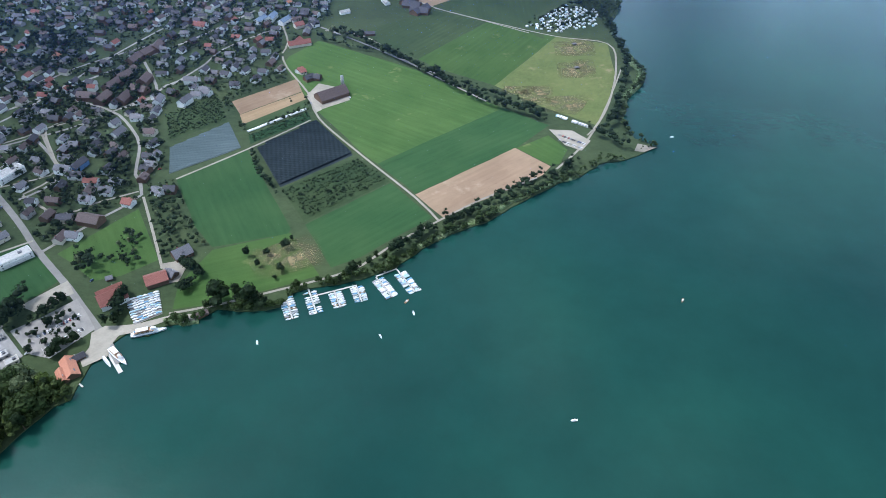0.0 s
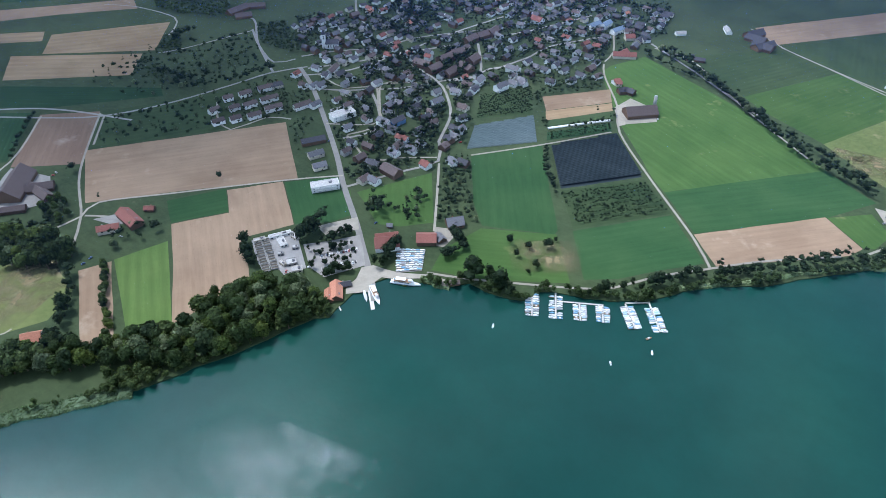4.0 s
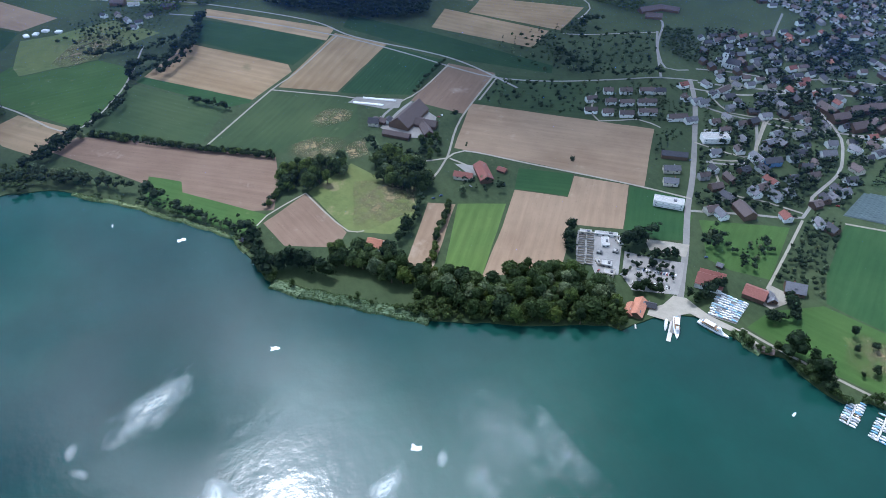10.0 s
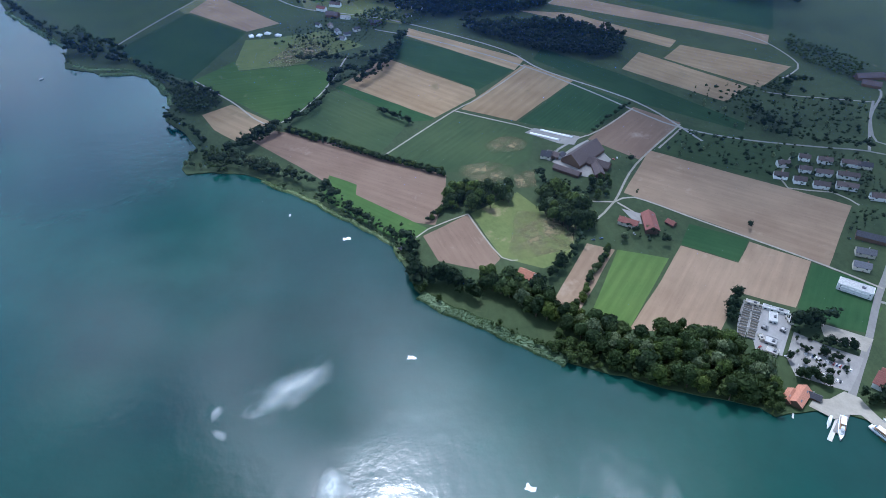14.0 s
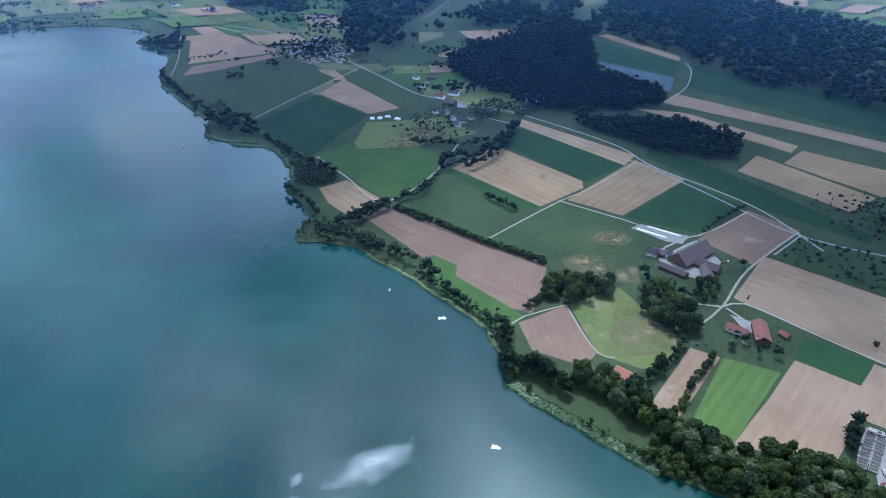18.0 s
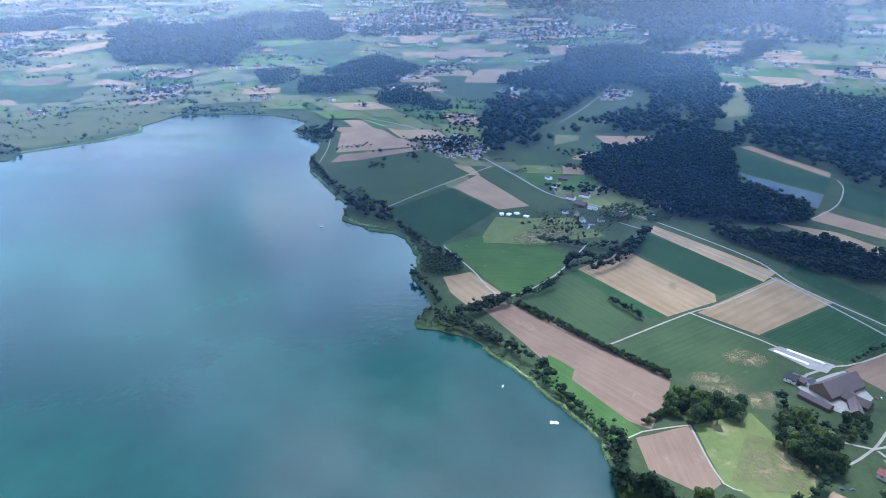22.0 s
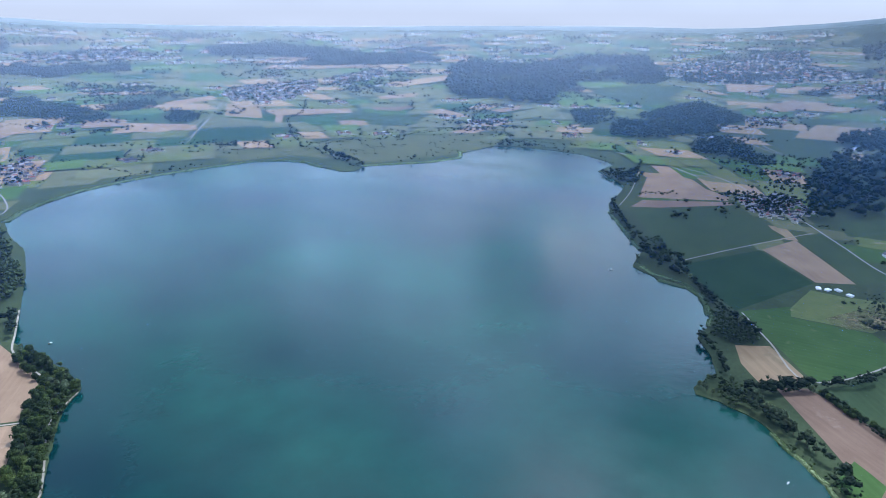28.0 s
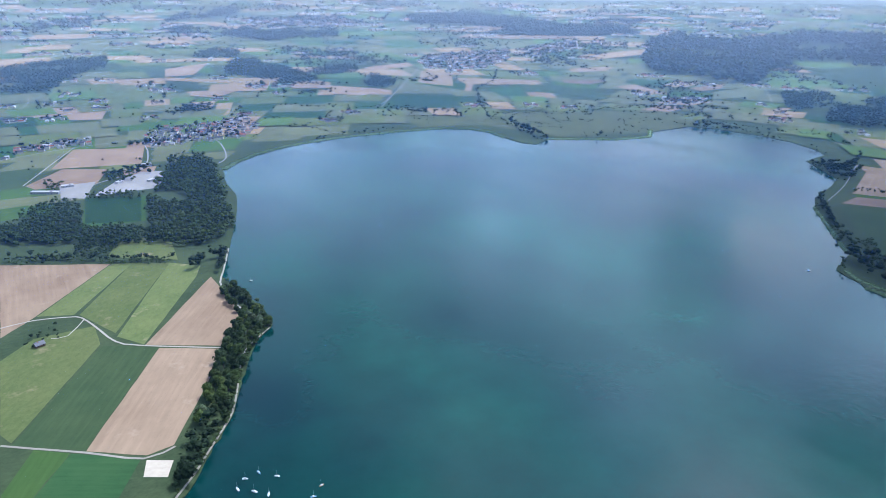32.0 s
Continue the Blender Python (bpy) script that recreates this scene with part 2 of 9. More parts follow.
l.new(axes.outputs["Y"], north.inputs["Value"])
deep = mix_node(n, l, deep, bay, north.outputs[0])
c = mix_node(n, l, deep, ramp_node(n, l, noise_node(n, l, pos, 0.02, 5.0, 0.65), [(0.3, (0.9, 0.9, 0.9)), (0.7, (1.1, 1.1, 1.1))]), 1.0, "MULTIPLY")
l.new(c, b.inputs["Base Color"])
turned = n.new("ShaderNodeMapping")
turned.inputs["Rotation"].default_value, turned.inputs["Scale"].default_value = (0, 0, radians(35)), (1.0, 0.35, 1.0)
l.new(pos, turned.inputs["Vector"])
wind = noise_node(n, l, turned.outputs[0], 0.006, 8.0, 0.72)
rough = n.new("ShaderNodeMapRange")
rough.inputs["From Min"].default_value, rough.inputs["From Max"].default_value = 0.46, 0.66
rough.inputs["To Min"].default_value, rough.inputs["To Max"].default_value = 0.1, 0.22
l.new(wind, rough.inputs["Value"])
l.new(rough.outputs[0], b.inputs["Roughness"])
swell = n.new("ShaderNodeMath")
swell.operation = "MULTIPLY_ADD"
swell.inputs[1].default_value = 8.0
l.new(noise_node(n, l, pos, 0.07, 3.0, 0.55), swell.inputs[0])
l.new(noise_node(n, l, pos, 0.5, 4.0, 0.6), swell.inputs[2])
bump(n, l, b, swell.outputs[0], 0.11, 0.25)
M_WATER = mw

# ---- the lie of the land ----
SHORE_A = [(186, 1310), (162, 1198), (174, 1083), (199, 1013), (193, 974), (166, 926), (155, 859), (164, 813), (177, 807), (192, 794), (173, 778), (146, 757), (114, 744), (88, 711), (63, 696), (36, 669), (7, 639), (-20, 607), (-56, 582), (-78, 560), (-98, 534), (-108, 519), (-127, 507), (-140, 497), (-161, 487), (-183, 480), (-203, 470), (-211, 449), (-223, 443), (-250, 438), (-270, 439), (-283, 422), (-299, 415), (-310, 412)]
SHORE_B = [(-321, 397), (-342, 399), (-349, 386), (-355, 370), (-356, 345)]
SHORE_C = [(-354, 320), (-365, 311), (-378, 279), (-391, 242), (-406, 213), (-419, 183), (-431, 159), (-450, 139), (-472, 113), (-490, 86), (-510, 59), (-533, 34), (-551, 18), (-583, 12)]
SHORE_D = [(-607, 4), (-634, -1), (-661, -26), (-681, -46), (-711, -80), (-732, -94), (-753, -123), (-771, -153), (-799, -181), (-810, -207), (-817, -244), (-814, -274), (-829, -283), (-889, -275), (-930, -298), (-979, -339), (-1033, -344), (-1080, -360), (-1153, -407), (-1170, -438), (-1170, -497)]
SHORE_E = [(-1180, -507), (-1203, -563), (-1303, -594), (-1353, -645), (-1408, -689), (-1521, -790), (-1601, -836), (-1740, -872), (-1813, -901), (-1889, -999), (-1932, -1057), (-2057, -1071)]
SHORE_F = [(-2098, -1132), (-2135, -1230), (-2132, -1351), (-2094, -1502), (-2047, -1563), (-1940, -1623), (-1868, -1585), (-1788, -1514), (-1657, -1539), (-1517, -1628), (-1468, -1655), (-1388, -1616), (-1360, -1651), (-1358, -1737), (-1371, -1831), (-1336, -1915), (-1256, -1971), (-1093, -1997), (-931, -2007), (-810, -1999), (-686, -1962), (-583, -1914), (-509, -1858), (-462, -1802), (-430, -1663), (-423, -1556), (-393, -1450), (-355, -1343), (-319, -1250), (-291, -1183), (-259, -1098), (-267, -1035), (-279, -959), (-274, -885), (-238, -847), (-211, -801), (-181, -741), (-161, -697), (-139, -666), (-110, -627), (-84, -589), (-77, -582)]

LAKE = SHORE_A + SHORE_B + SHORE_C + SHORE_D + SHORE_E + SHORE_F + [(250, -470), (700, -200), (1300, 400), (1500, 1500), (1200, 2600), (300, 2400), (180, 1600)]
NEAR_RIM, FAR_RIM = 2700.0, 4850.0


RIDGE = ((60, 0), (72, 70), (84, 92), (87, 108), (90.7, 122), (95, 136), (96.6, 128), (98.7, 92), (103, 58), (107.8, 26), (112, 14), (117, 21), (125, 17), (131, 15), (138, 6), (150, 8), (158, 22), (163, 52), (167, 72), (171, 64), (178, 78), (192, 40))


def ridge_height(az):
    for (a, p), (b, q) in zip(RIDGE, RIDGE[1:]):
        if a <= az <= b:
            return (p + (q - p) * (az - a) / (b - a)) * (1 + 0.04 * math.sin(az * 2.9) + 0.03 * math.sin(az * 7.3))
    return 0.0


def land(x, y, z=0.0):
    """Beyond the near rim the country rises to a far rim of hills, on which distant things stand smaller."""
    far = math.hypot(x, y)
    if far <= NEAR_RIM:
        return x, y, z
    room = FAR_RIM - NEAR_RIM
    k = (NEAR_RIM + room * (far - NEAR_RIM) / (far - NEAR_RIM + room)) / far
    drop = (EYE - z) * k
    # the wooded ridge in the south-west stands above the plain
    az = math.degrees(math.atan2(-x, y))
    if far > 5000 and 60 < az % 360 < 192:
        s = min(1.0, max(0.0, (az % 360 - 87) / 12))
        up = min(1.0, max(0.0, (far - 5400 - 3600 * s) / (6500 + 3500 * s)))
        drop -= ridge_height(az % 360) * up * up * (3 - 2 * up)
    return x * k, y * k, EYE - drop


def inside(p, poly):
    x, y = p[0], p[1]
    hit, j = False, len(poly) - 1
    for i in range(len(poly)):
        (xi, yi), (xj, yj) = poly[i], poly[j]
        if (yi > y) != (yj > y) and x < (xj - xi) * (y - yi) / (yj - yi) + xi:
            hit = not hit
        j = i
    return hit


from mathutils import geometry


def finish(name, verts, faces, mat, smooth=False):
    me = bpy.data.meshes.new(name)
    me.from_pydata(verts, [], faces)
    if mat:
        me.materials.append(mat)
    if smooth:
        me.polygons.foreach_set("use_smooth", [True] * len(me.polygons))
    me.update()
    return me


def rounded(poly, seed, step, wobble):
    """The outline cut into short steps, each pushed a little off the straight line."""
    rng, res = random.Random(seed), []
    for (ax, ay), (bx, by) in zip(poly, poly[1:] + poly[:1]):
        k = max(1, round(math.hypot(bx - ax, by - ay) / step))
        for i in range(k):
            s = i / k
            w = wobble if i else 0
            res.append((ax + (bx - ax) * s + rng.uniform(-w, w), ay + (by - ay) * s + rng.uniform(-w, w)))
    return res


def sheet(name, poly, z, mat, label, category, wobble=0.6, hole=None, grid=None, kind="structure"):
    far = max(math.hypot(*p) for p in poly)
    step = 25 if far < 1600 else 70 if far < NEAR_RIM else far / 25
    edge = rounded(poly, len(poly) + int(z * 1000), step, min(wobble, step / 12))
    (ax, ay), (bx, by) = max(zip(poly, poly[1:] + poly[:1]), key=lambda e: math.dist(*e))
    turn = math.atan2(by - ay, bx - ax)
    cx, cy = sum(p[0] for p in poly) / len(poly), sum(p[1] for p in poly) / len(poly)
    pts = list(edge)
    if far > NEAR_RIM:
        x0, x1, y0, y1 = min(p[0] for p in poly), max(p[0] for p in poly), min(p[1] for p in poly), max(p[1] for p in poly)
        for i in range(1, int((x1 - x0) / step) + 1):
            for j in range(1, int((y1 - y0) / step) + 1):
                q = (x0 + i * step, y0 + j * step)
                if inside(q, poly):
                    pts.append(q)
    v, e, f, *_ = geometry.delaunay_2d_cdt([Vector(p) for p in pts], [], [list(range(len(edge)))], 1, 0.01)
    m = pose(cx, cy, 0, 0, 0, math.degrees(turn)).inverted()
    me = finish(name, [tuple(m @ Vector(land(p[0], p[1], z + max(0.0, (math.hypot(p[0], p[1]) - 2500) * 0.004)))) for p in v], [list(t) for t in f], mat)
    for p in me.polygons:
        if p.normal.z < 0:
            p.flip()
    ob = new(name, me)
    ob.matrix_world = pose(cx, cy, 0, 0, 0, math.degrees(turn))
    return tagged(ob, label, category, kind=kind)


def ground_and_water():
    pts = rounded(LAKE, 5, 12, 1.6)
    ring = len(pts)
    for k in range(52):
        d = 120 * 1.185**k if k < 17 else 2050 * 1.075 ** (k - 17)
        n = 180 if d > 1900 else 48
        pts += [(d * math.cos(2 * math.pi * i / n + k), d * math.sin(2 * math.pi * i / n + k)) for i in range(n)]
    pts += [(24000 * math.cos(2 * math.pi * i / 180), 24000 * math.sin(2 * math.pi * i / 180)) for i in range(180)]
    edges = [(i, (i + 1) % ring) for i in range(ring)]
    v, e, f, *_ = geometry.delaunay_2d_cdt([Vector(p) for p in pts], edges, [], 0, 0.01)
    keep = [list(t) for t in f if not inside(((v[t[0]] + v[t[1]] + v[t[2]]) / 3), LAKE_EDGE)]
    me = finish("ground", [land(p[0], p[1], 1.0) for p in v], keep, M_GRASS)
    bm = bmesh.new()
    bm.from_mesh(me)
    bmesh.ops.delete(bm, geom=[q for q in bm.verts if not q.link_faces], context="VERTS")
    bmesh.ops.recalc_face_normals(bm, faces=bm.faces)
    if sum(q.normal.z for q in bm.faces) < 0:
        bmesh.ops.reverse_faces(bm, faces=bm.faces)
    rim = [q for q in bm.edges if q.is_boundary and max(p.co.xy.length for p in q.verts) < 4000]
    low = bmesh.ops.extrude_edge_only(bm, edges=rim)["geom"]
    for q in low:
        if isinstance(q, bmesh.types.BMVert):
            q.co.z = -1.5
    bm.to_mesh(me)
    bm.free()
    tagged(new("ground", me), "green rolling farmland round the lake", "ground", kind="structure")
    far = [land(2680 * math.cos(2 * math.pi * i / 96), 2680 * math.sin(2 * math.pi * i / 96)) for i in range(96)]
    tagged(new("water", finish("water", [(x * 1.03, y * 1.03, 0) for x, y, z in far], [list(range(96))], M_WATER)), "teal green lake water with faint wind ripples", "lake", kind="structure")


LAKE_EDGE = rounded(LAKE, 5, 12, 1.6)
ground_and_water()
LOOKS = {
    "meadow": "bright green mown hay meadow", "lush": "deep green level crop field", "crop": "green drilled crop field", "darkcrop": "dark green maize field",
    "olive": "yellowish dry meadow with worn patches", "hay": "pale yellowish green hay meadow", "wet": "dull olive wet meadow by the reeds", "soil": "pale brown bare ploughed field", "darksoil": "dull brown harrowed field",
    "stubble": "straw coloured grain stubble with tractor lines", "striped": "light green meadow with mown stripes", "net": "orchard under black hail nets",
    "bluenet": "crop rows under bluish grey fleece", "sand": "pale sand playing court",
}
LAID = []


def net_rows(poly, mat, row, height, label):
    """Long ridged covers side by side, each with its own slopes."""
    (ax, ay), (bx, by) = max(zip(poly, poly[1:] + poly[:1]), key=lambda e: math.dist(*e))
    ang = math.atan2(by - ay, bx - ax)
    c, s = math.cos(ang), math.sin(ang)
    flat = [(x * c + y * s, -x * s + y * c) for x, y in poly]
    verts, faces, v = [], [], min(p[1] for p in flat)
    while v < max(p[1] for p in flat) - row:
        mid, cuts = v + row / 2, []
        for (ux, uy), (wx, wy) in zip(flat, flat[1:] + flat[:1]):
            if (uy > mid) != (wy > mid):
                cuts.append(ux + (wx - ux) * (mid - uy) / (wy - uy))
        cuts.sort()
        if len(cuts) >= 2:
            k = max(2, int((cuts[1] - cuts[0]) / 12))
            for i in range(k + 1):
                u = cuts[0] + (cuts[1] - cuts[0]) * i / k
                sag = 0.25 * math.sin(i * 2.4 + v)
                b = len(verts)
                for o, h in ((0.0, 0.55), (0.5, 1.0), (0.96, 0.55)):
                    w = v + o * row
                    verts.append((u * c - w * s, u * s + w * c, 1.2 + height * h + row * 0.12 * h + sag * (h > 0.9)))
                if i:
                    faces += [(b - 3, b, b + 1, b - 2), (b - 2, b + 1, b + 2, b - 1)]
        v += row
    tagged(new("net_rows", finish("net_rows", verts, faces, mat)), label, "crop nets", kind="stuff")


def field(look_of, poly, z=0.0):
    LAID.append(poly)
    if "net" in look_of:
        net_rows(poly, FIELD_MATS[look_of], 4.5 if look_of == "net" else 2.5, 3.2 if look_of == "net" else 0.5, LOOKS[look_of])
    sheet("field", poly, z or 1.06 + len(LAID) * 0.0012, FIELD_MATS[look_of], LOOKS[look_of], "field")


def ribbon(line, width, z, name, mat, label, category):
    pts = []
    for i in range(len(line) - 1):
        p0, p1, p2, p3 = line[max(i - 1, 0)], line[i], line[i + 1], line[min(i + 2, len(line) - 1)]
        k = max(2, int(math.dist(p1, p2) / 20))
        for j in range(k):
            s = j / k
            pts.append(tuple(0.5 * (2 * b + (c - a) * s + (2 * a - 5 * b + 4 * c - d) * s * s + (3 * b - a - 3 * c + d) * s**3) for a, b, c, d in zip(p0, p1, p2, p3)))
    pts.append(tuple(line[-1]))
    verts = []
    for i, (x, y) in enumerate(pts):
        (ax, ay), (bx, by) = pts[max(i - 1, 0)], pts[min(i + 1, len(pts) - 1)]
        q = math.hypot(bx - ax, by - ay) or 1
        nx, ny = -(by - ay) / q * width / 2, (bx - ax) / q * width / 2
        lift = z + max(0.0, (math.hypot(x, y) - 2500) * 0.006)
        verts += [land(x + nx, y + ny, lift), land(x - nx, y - ny, lift)]
    me = finish(name, verts, [(2 * i, 2 * i + 1, 2 * i + 3, 2 * i + 2) for i in range(len(pts) - 1)], mat)
    if me.polygons[0].normal.z < 0:
        me.flip_normals()
    return tagged(new(name, me), label, category, kind="structure")


WAYS = []


def road(width, line):
    WAYS.append((width, line))
    z = 1.37 + len(WAYS) * 0.0013
    if width > 3:
        ribbon(line, width, z, "road", M_ASPHALT, "grey worn asphalt village road", "road")
    else:
        ribbon(line, width, z, "track", M_GRAVEL, "pale gravel farm track between fields", "track")


field("meadow", [(-364, 1001), (-332, 1067), (-151, 977), (-39, 890), (-14, 873), (-86, 796), (-164, 710), (-184, 728), (-276, 835), (-366, 970)])
field("lush", [(-164, 710), (-107, 652), (9, 769), (51, 833), (-14, 873), (-86, 796)])
field("soil", [(-107, 650), (7, 769), (53, 731), (43, 710), (-10, 662), (-48, 629), (-67, 608)])
field("meadow", [(9, 769), (50, 806), (75, 773), (64, 738), (54, 732)])
field("olive", [(-30, 941), (64, 1134), (149, 1115), (153, 1005), (134, 895), (115, 841), (42, 883)])
field("meadow", [(-157, 1017), (-55, 1186), (64, 1134), (-30, 941), (-126, 990)])
field("crop", [(-270, 1116), (-155, 1221), (-58, 1186), (-157, 1017), (-255, 1091)])
field("crop", [(-146, 1279), (66, 1306), (9, 1169), (-125, 1233)])
field("soil", [(-403, 844), (-330, 925), (-311, 887), (-378, 809)])
field("stubble", [(-378, 808), (-310, 885), (-299, 864), (-365, 784)])
field("crop", [(-365, 783), (-299, 862), (-290, 842), (-354, 767)])
field("darkcrop", [(-348, 756), (-286, 829), (-276, 808), (-338, 736)])
field("net", [(-326, 726), (-268, 804), (-199, 726), (-270, 645)])
field("crop", [(-268, 642), (-194, 721), (-142, 673), (-222, 581)])
field("lush", [(-221, 578), (-140, 671), (-81, 608), (-117, 569), (-147, 532), (-175, 511)])
field("lush", [(-401, 646), (-338, 722), (-235, 569), (-235, 560), (-310, 528), (-343, 561)])
field("bluenet", [(-439, 714), (-386, 786), (-347, 725), (-414, 656)])
field("crop", [(-481, 793), (-433, 866), (-389, 789), (-447, 732)])
field("meadow", [(-319, 481), (-308, 523), (-233, 562), (-184, 498), (-222, 475), (-273, 446), (-313, 433), (-321, 464)])
field("meadow", [(-469, 497), (-419, 583), (-358, 501), (-385, 473), (-409, 462), (-447, 486)])
field("meadow", [(-512, 465), (-478, 496), (-447, 464), (-459, 437), (-492, 433)])
field("soil", [(-821, 365), (-660, 570), (-546, 476), (-639, 382), (-716, 296)])
field("soil", [(-600, 328), (-563, 380), (-600, 410), (-558, 462), (-486, 407), (-515, 358), (-453, 310), (-471, 227), (-541, 284)])
field("lush", [(-641, 354), (-604, 411), (-565, 381), (-602, 329)])
field("lush", [(-555, 462), (-506, 514), (-443, 461), (-454, 435), (-485, 408)])
field("striped", [(-599, 253), (-578, 306), (-471, 227), (-497, 195)])
field("soil", [(-614, 221), (-599, 250), (-499, 183), (-519, 161)])
field("olive", [(-687, 94), (-730, 160), (-635, 209), (-593, 204), (-573, 162), (-595, 120)])
field("darksoil", [(-646, 33), (-686, 92), (-595, 117), (-573, 101), (-597, 47)])
field("darksoil", [(-902, -200), (-931, -167), (-872, -61), (-780, 73), (-728, 67), (-666, 49), (-674, 26), (-713, -33), (-814, -119)])
field("meadow", [(-794, -83), (-767, -46), (-743, -47), (-660, 40), (-626, 17), (-671, -27), (-736, -90)])
field("crop", [(-967, 102), (-898, 216), (-812, 193), (-774, 139), (-788, 77), (-843, -7)])
field("darksoil", [(-959, 385), (-899, 440), (-795, 344), (-862, 287)])
field("crop", [(-893, 441), (-794, 593), (-713, 514), (-820, 369)])
field("darkcrop", [(-1216, 292), (-1083, 406), (-889, 537), (-865, 522), (-974, 397), (-1166, 266)])
field("stubble", [(-1182, 467), (-1016, 598), (-963, 538), (-1108, 412)])
field("stubble", [(-1210, 556), (-1090, 712), (-1010, 618), (-1149, 502)])
field("stubble", [(-2098, 287), (-2118, 322), (-1866, 479), (-1820, 466)])
field("darkcrop", [(-2054, 274), (-1803, 465), (-1676, 425), (-1824, 257)])
field("bluenet", [(-1807, 256), (-1662, 422), (-1551, 388), (-1753, 264)])
field("soil", [(-1540, 398), (-1330, 640), (-1243, 746), (-1194, 719), (-1283, 620), (-1471, 360)])
field("darkcrop", [(-1780, 487), (-1568, 732), (-1465, 864), (-1272, 768), (-1362, 652), (-1591, 433)])
field("stubble", [(-1434, 285), (-1407, 392), (-1233, 557), (-1198, 531), (-1346, 390)])
field("olive", [(-1320, -205), (-1351, -114), (-1261, -39), (-1202, -133), (-1220, -212)])
field("olive", [(-1512, -91), (-1430, 49), (-1373, 37), (-1446, -111)])
field("soil", [(-1488, -407), (-1606, -374), (-1400, -209), (-1358, -268)])
field("crop", [(-1622, -372), (-1704, -349), (-1473, -151), (-1405, -203)])
field("darkcrop", [(-1289, -493), (-1479, -410), (-1350, -270), (-1255, -298), (-1124, -332), (-1217, -450)])
field("soil", [(-1971, -906), (-2043, -838), (-2026, -785), (-1938, -709), (-1887, -624), (-1848, -612), (-1714, -808)])
field("darksoil", [(-1611, -778), (-1694, -786), (-1836, -604), (-1813, -584), (-1652, -719)])
field("crop", [(-1581, -768), (-1636, -712), (-1796, -576), (-1613, -396), (-1308, -512), (-1378, -583)])
field("olive", [(-1197, -267), (-1311, -265), (-1318, -193), (-1233, -123), (-1183, -141), (-1163, -256)])
field("meadow", [(-1121, -329), (-1206, -269), (-1160, -255), (-1180, -141), (-1129, -91), (-1042, -108), (-951, -164), (-998, -207), (-1045, -251)])
field("stubble", [(-993, -287), (-1026, -247), (-954, -173), (-899, -219), (-941, -260)])
field("crop", [(-939, -149), (-1067, -90), (-939, 32), (-849, -13), (-895, -97)])
field("lush", [(-1074, -86), (-1096, -71), (-954, 71), (-942, 66), (-941, 35)])
field("stubble", [(-1088, -74), (-1198, 0), (-1050, 144), (-1022, 144), (-950, 71)])
field("darkcrop", [(-1208, 7), (-1295, 37), (-1134, 235), (-1045, 151)])
field("stubble", [(-1317, 33), (-1347, 51), (-1167, 251), (-1120, 224)])
field("stubble", [(-976, 114), (-1146, 246), (-1067, 316), (-928, 193)])
field("darkcrop", [(-925, 197), (-1062, 314), (-971, 384), (-879, 292), (-904, 233)])
field("wet", [(-1247, -2277), (-1543, -2117), (-1819, -2060), (-2259, -1787), (-2114, -1567), (-1843, -1563), (-1599, -1642), (-1528, -1669), (-1420, -1957), (-1201, -2028)])
field("soil", [(58, -1343), (-107, -1251), (21, -1087), (65, -1040)])
field("olive", [(-108, -1250), (-141, -1236), (-30, -1067), (17, -1089)])
field("olive", [(-141, -1236), (-197, -1205), (-74, -974), (-37, -1063)])
field("olive", [(-197, -1205), (-241, -1164), (-222, -1118), (-102, -919), (-74, -962)])
field("soil", [(-243, -1105), (-247, -999), (-239, -936), (-192, -860), (-103, -916)])
field("crop", [(-117, -901), (-4, -710), (62, -760), (-53, -945)])
field("soil", [(-118, -898), (-187, -853), (-150, -773), (-87, -670), (-59, -667), (-5, -708)])
field("lush", [(9, -712), (-53, -665), (-23, -614), (47, -657)])
field("meadow", [(42, -740), (10, -713), (48, -657), (75, -674)])
field("olive", [(67, -969), (25, -1015), (-52, -1013), (-51, -950), (62, -765), (72, -789)])
field("sand", [(-57, -659), (-81, -644), (-70, -620), (-49, -633)])
field("meadow", [(-110, -1636), (-241, -1659), (-210, -1466), (-87, -1478)])
field("olive", [(-139, -1372), (-227, -1345), (-213, -1211), (-107, -1290)])
field("soil", [(-149, -2237), (-330, -2160), (-287, -1967), (-74, -2021)])
field("crop", [(39, -2086), (-62, -2041), (-3, -1879), (44, -1895)])
field("soil", [(-35, -2915), (-331, -2885), (-285, -2690), (-13, -2794)])
field("hay", [(-349, -2099), (-432, -2076), (-373, -1954), (-314, -1973)])
field("darkcrop", [(-118, -1705), (-230, -1650), (-197, -1466), (-96, -1509)])
field("soil", [(-8, -1876), (-99, -2007), (-200, -1949), (-158, -1817), (-26, -1832)])
field("hay", [(39, -2086), (-9, -2162), (-138, -2203), (-37, -2056), (40, -2054)])
field("soil", [(-2132, -127), (-2146, -39), (-2071, -17), (-1990, -74)])
field("soil", [(-4701, -645), (-4614, -422), (-4211, -381), (-4232, -543)])
field("crop", [(-1821, -343), (-2084, -146), (-1951, -119), (-1792, -189), (-1718, -293)])
field("olive", [(-1535, -70), (-1531, 69), (-1458, 79), (-1417, 27), (-1464, -41)])
field("meadow", [(-1613, -219), (-1697, -83), (-1551, -83), (-1526, -142)])
field("hay", [(-10804, -1216), (-12073, -668), (-10265, -451), (-8519, -698), (-8615, -1023)])
field("hay", [(-9034, -1557), (-10771, -1292), (-8852, -1053), (-8051, -1258)])
field("hay", [(-2787, 277), (-3110, 440), (-2610, 366), (-2523, 275)])
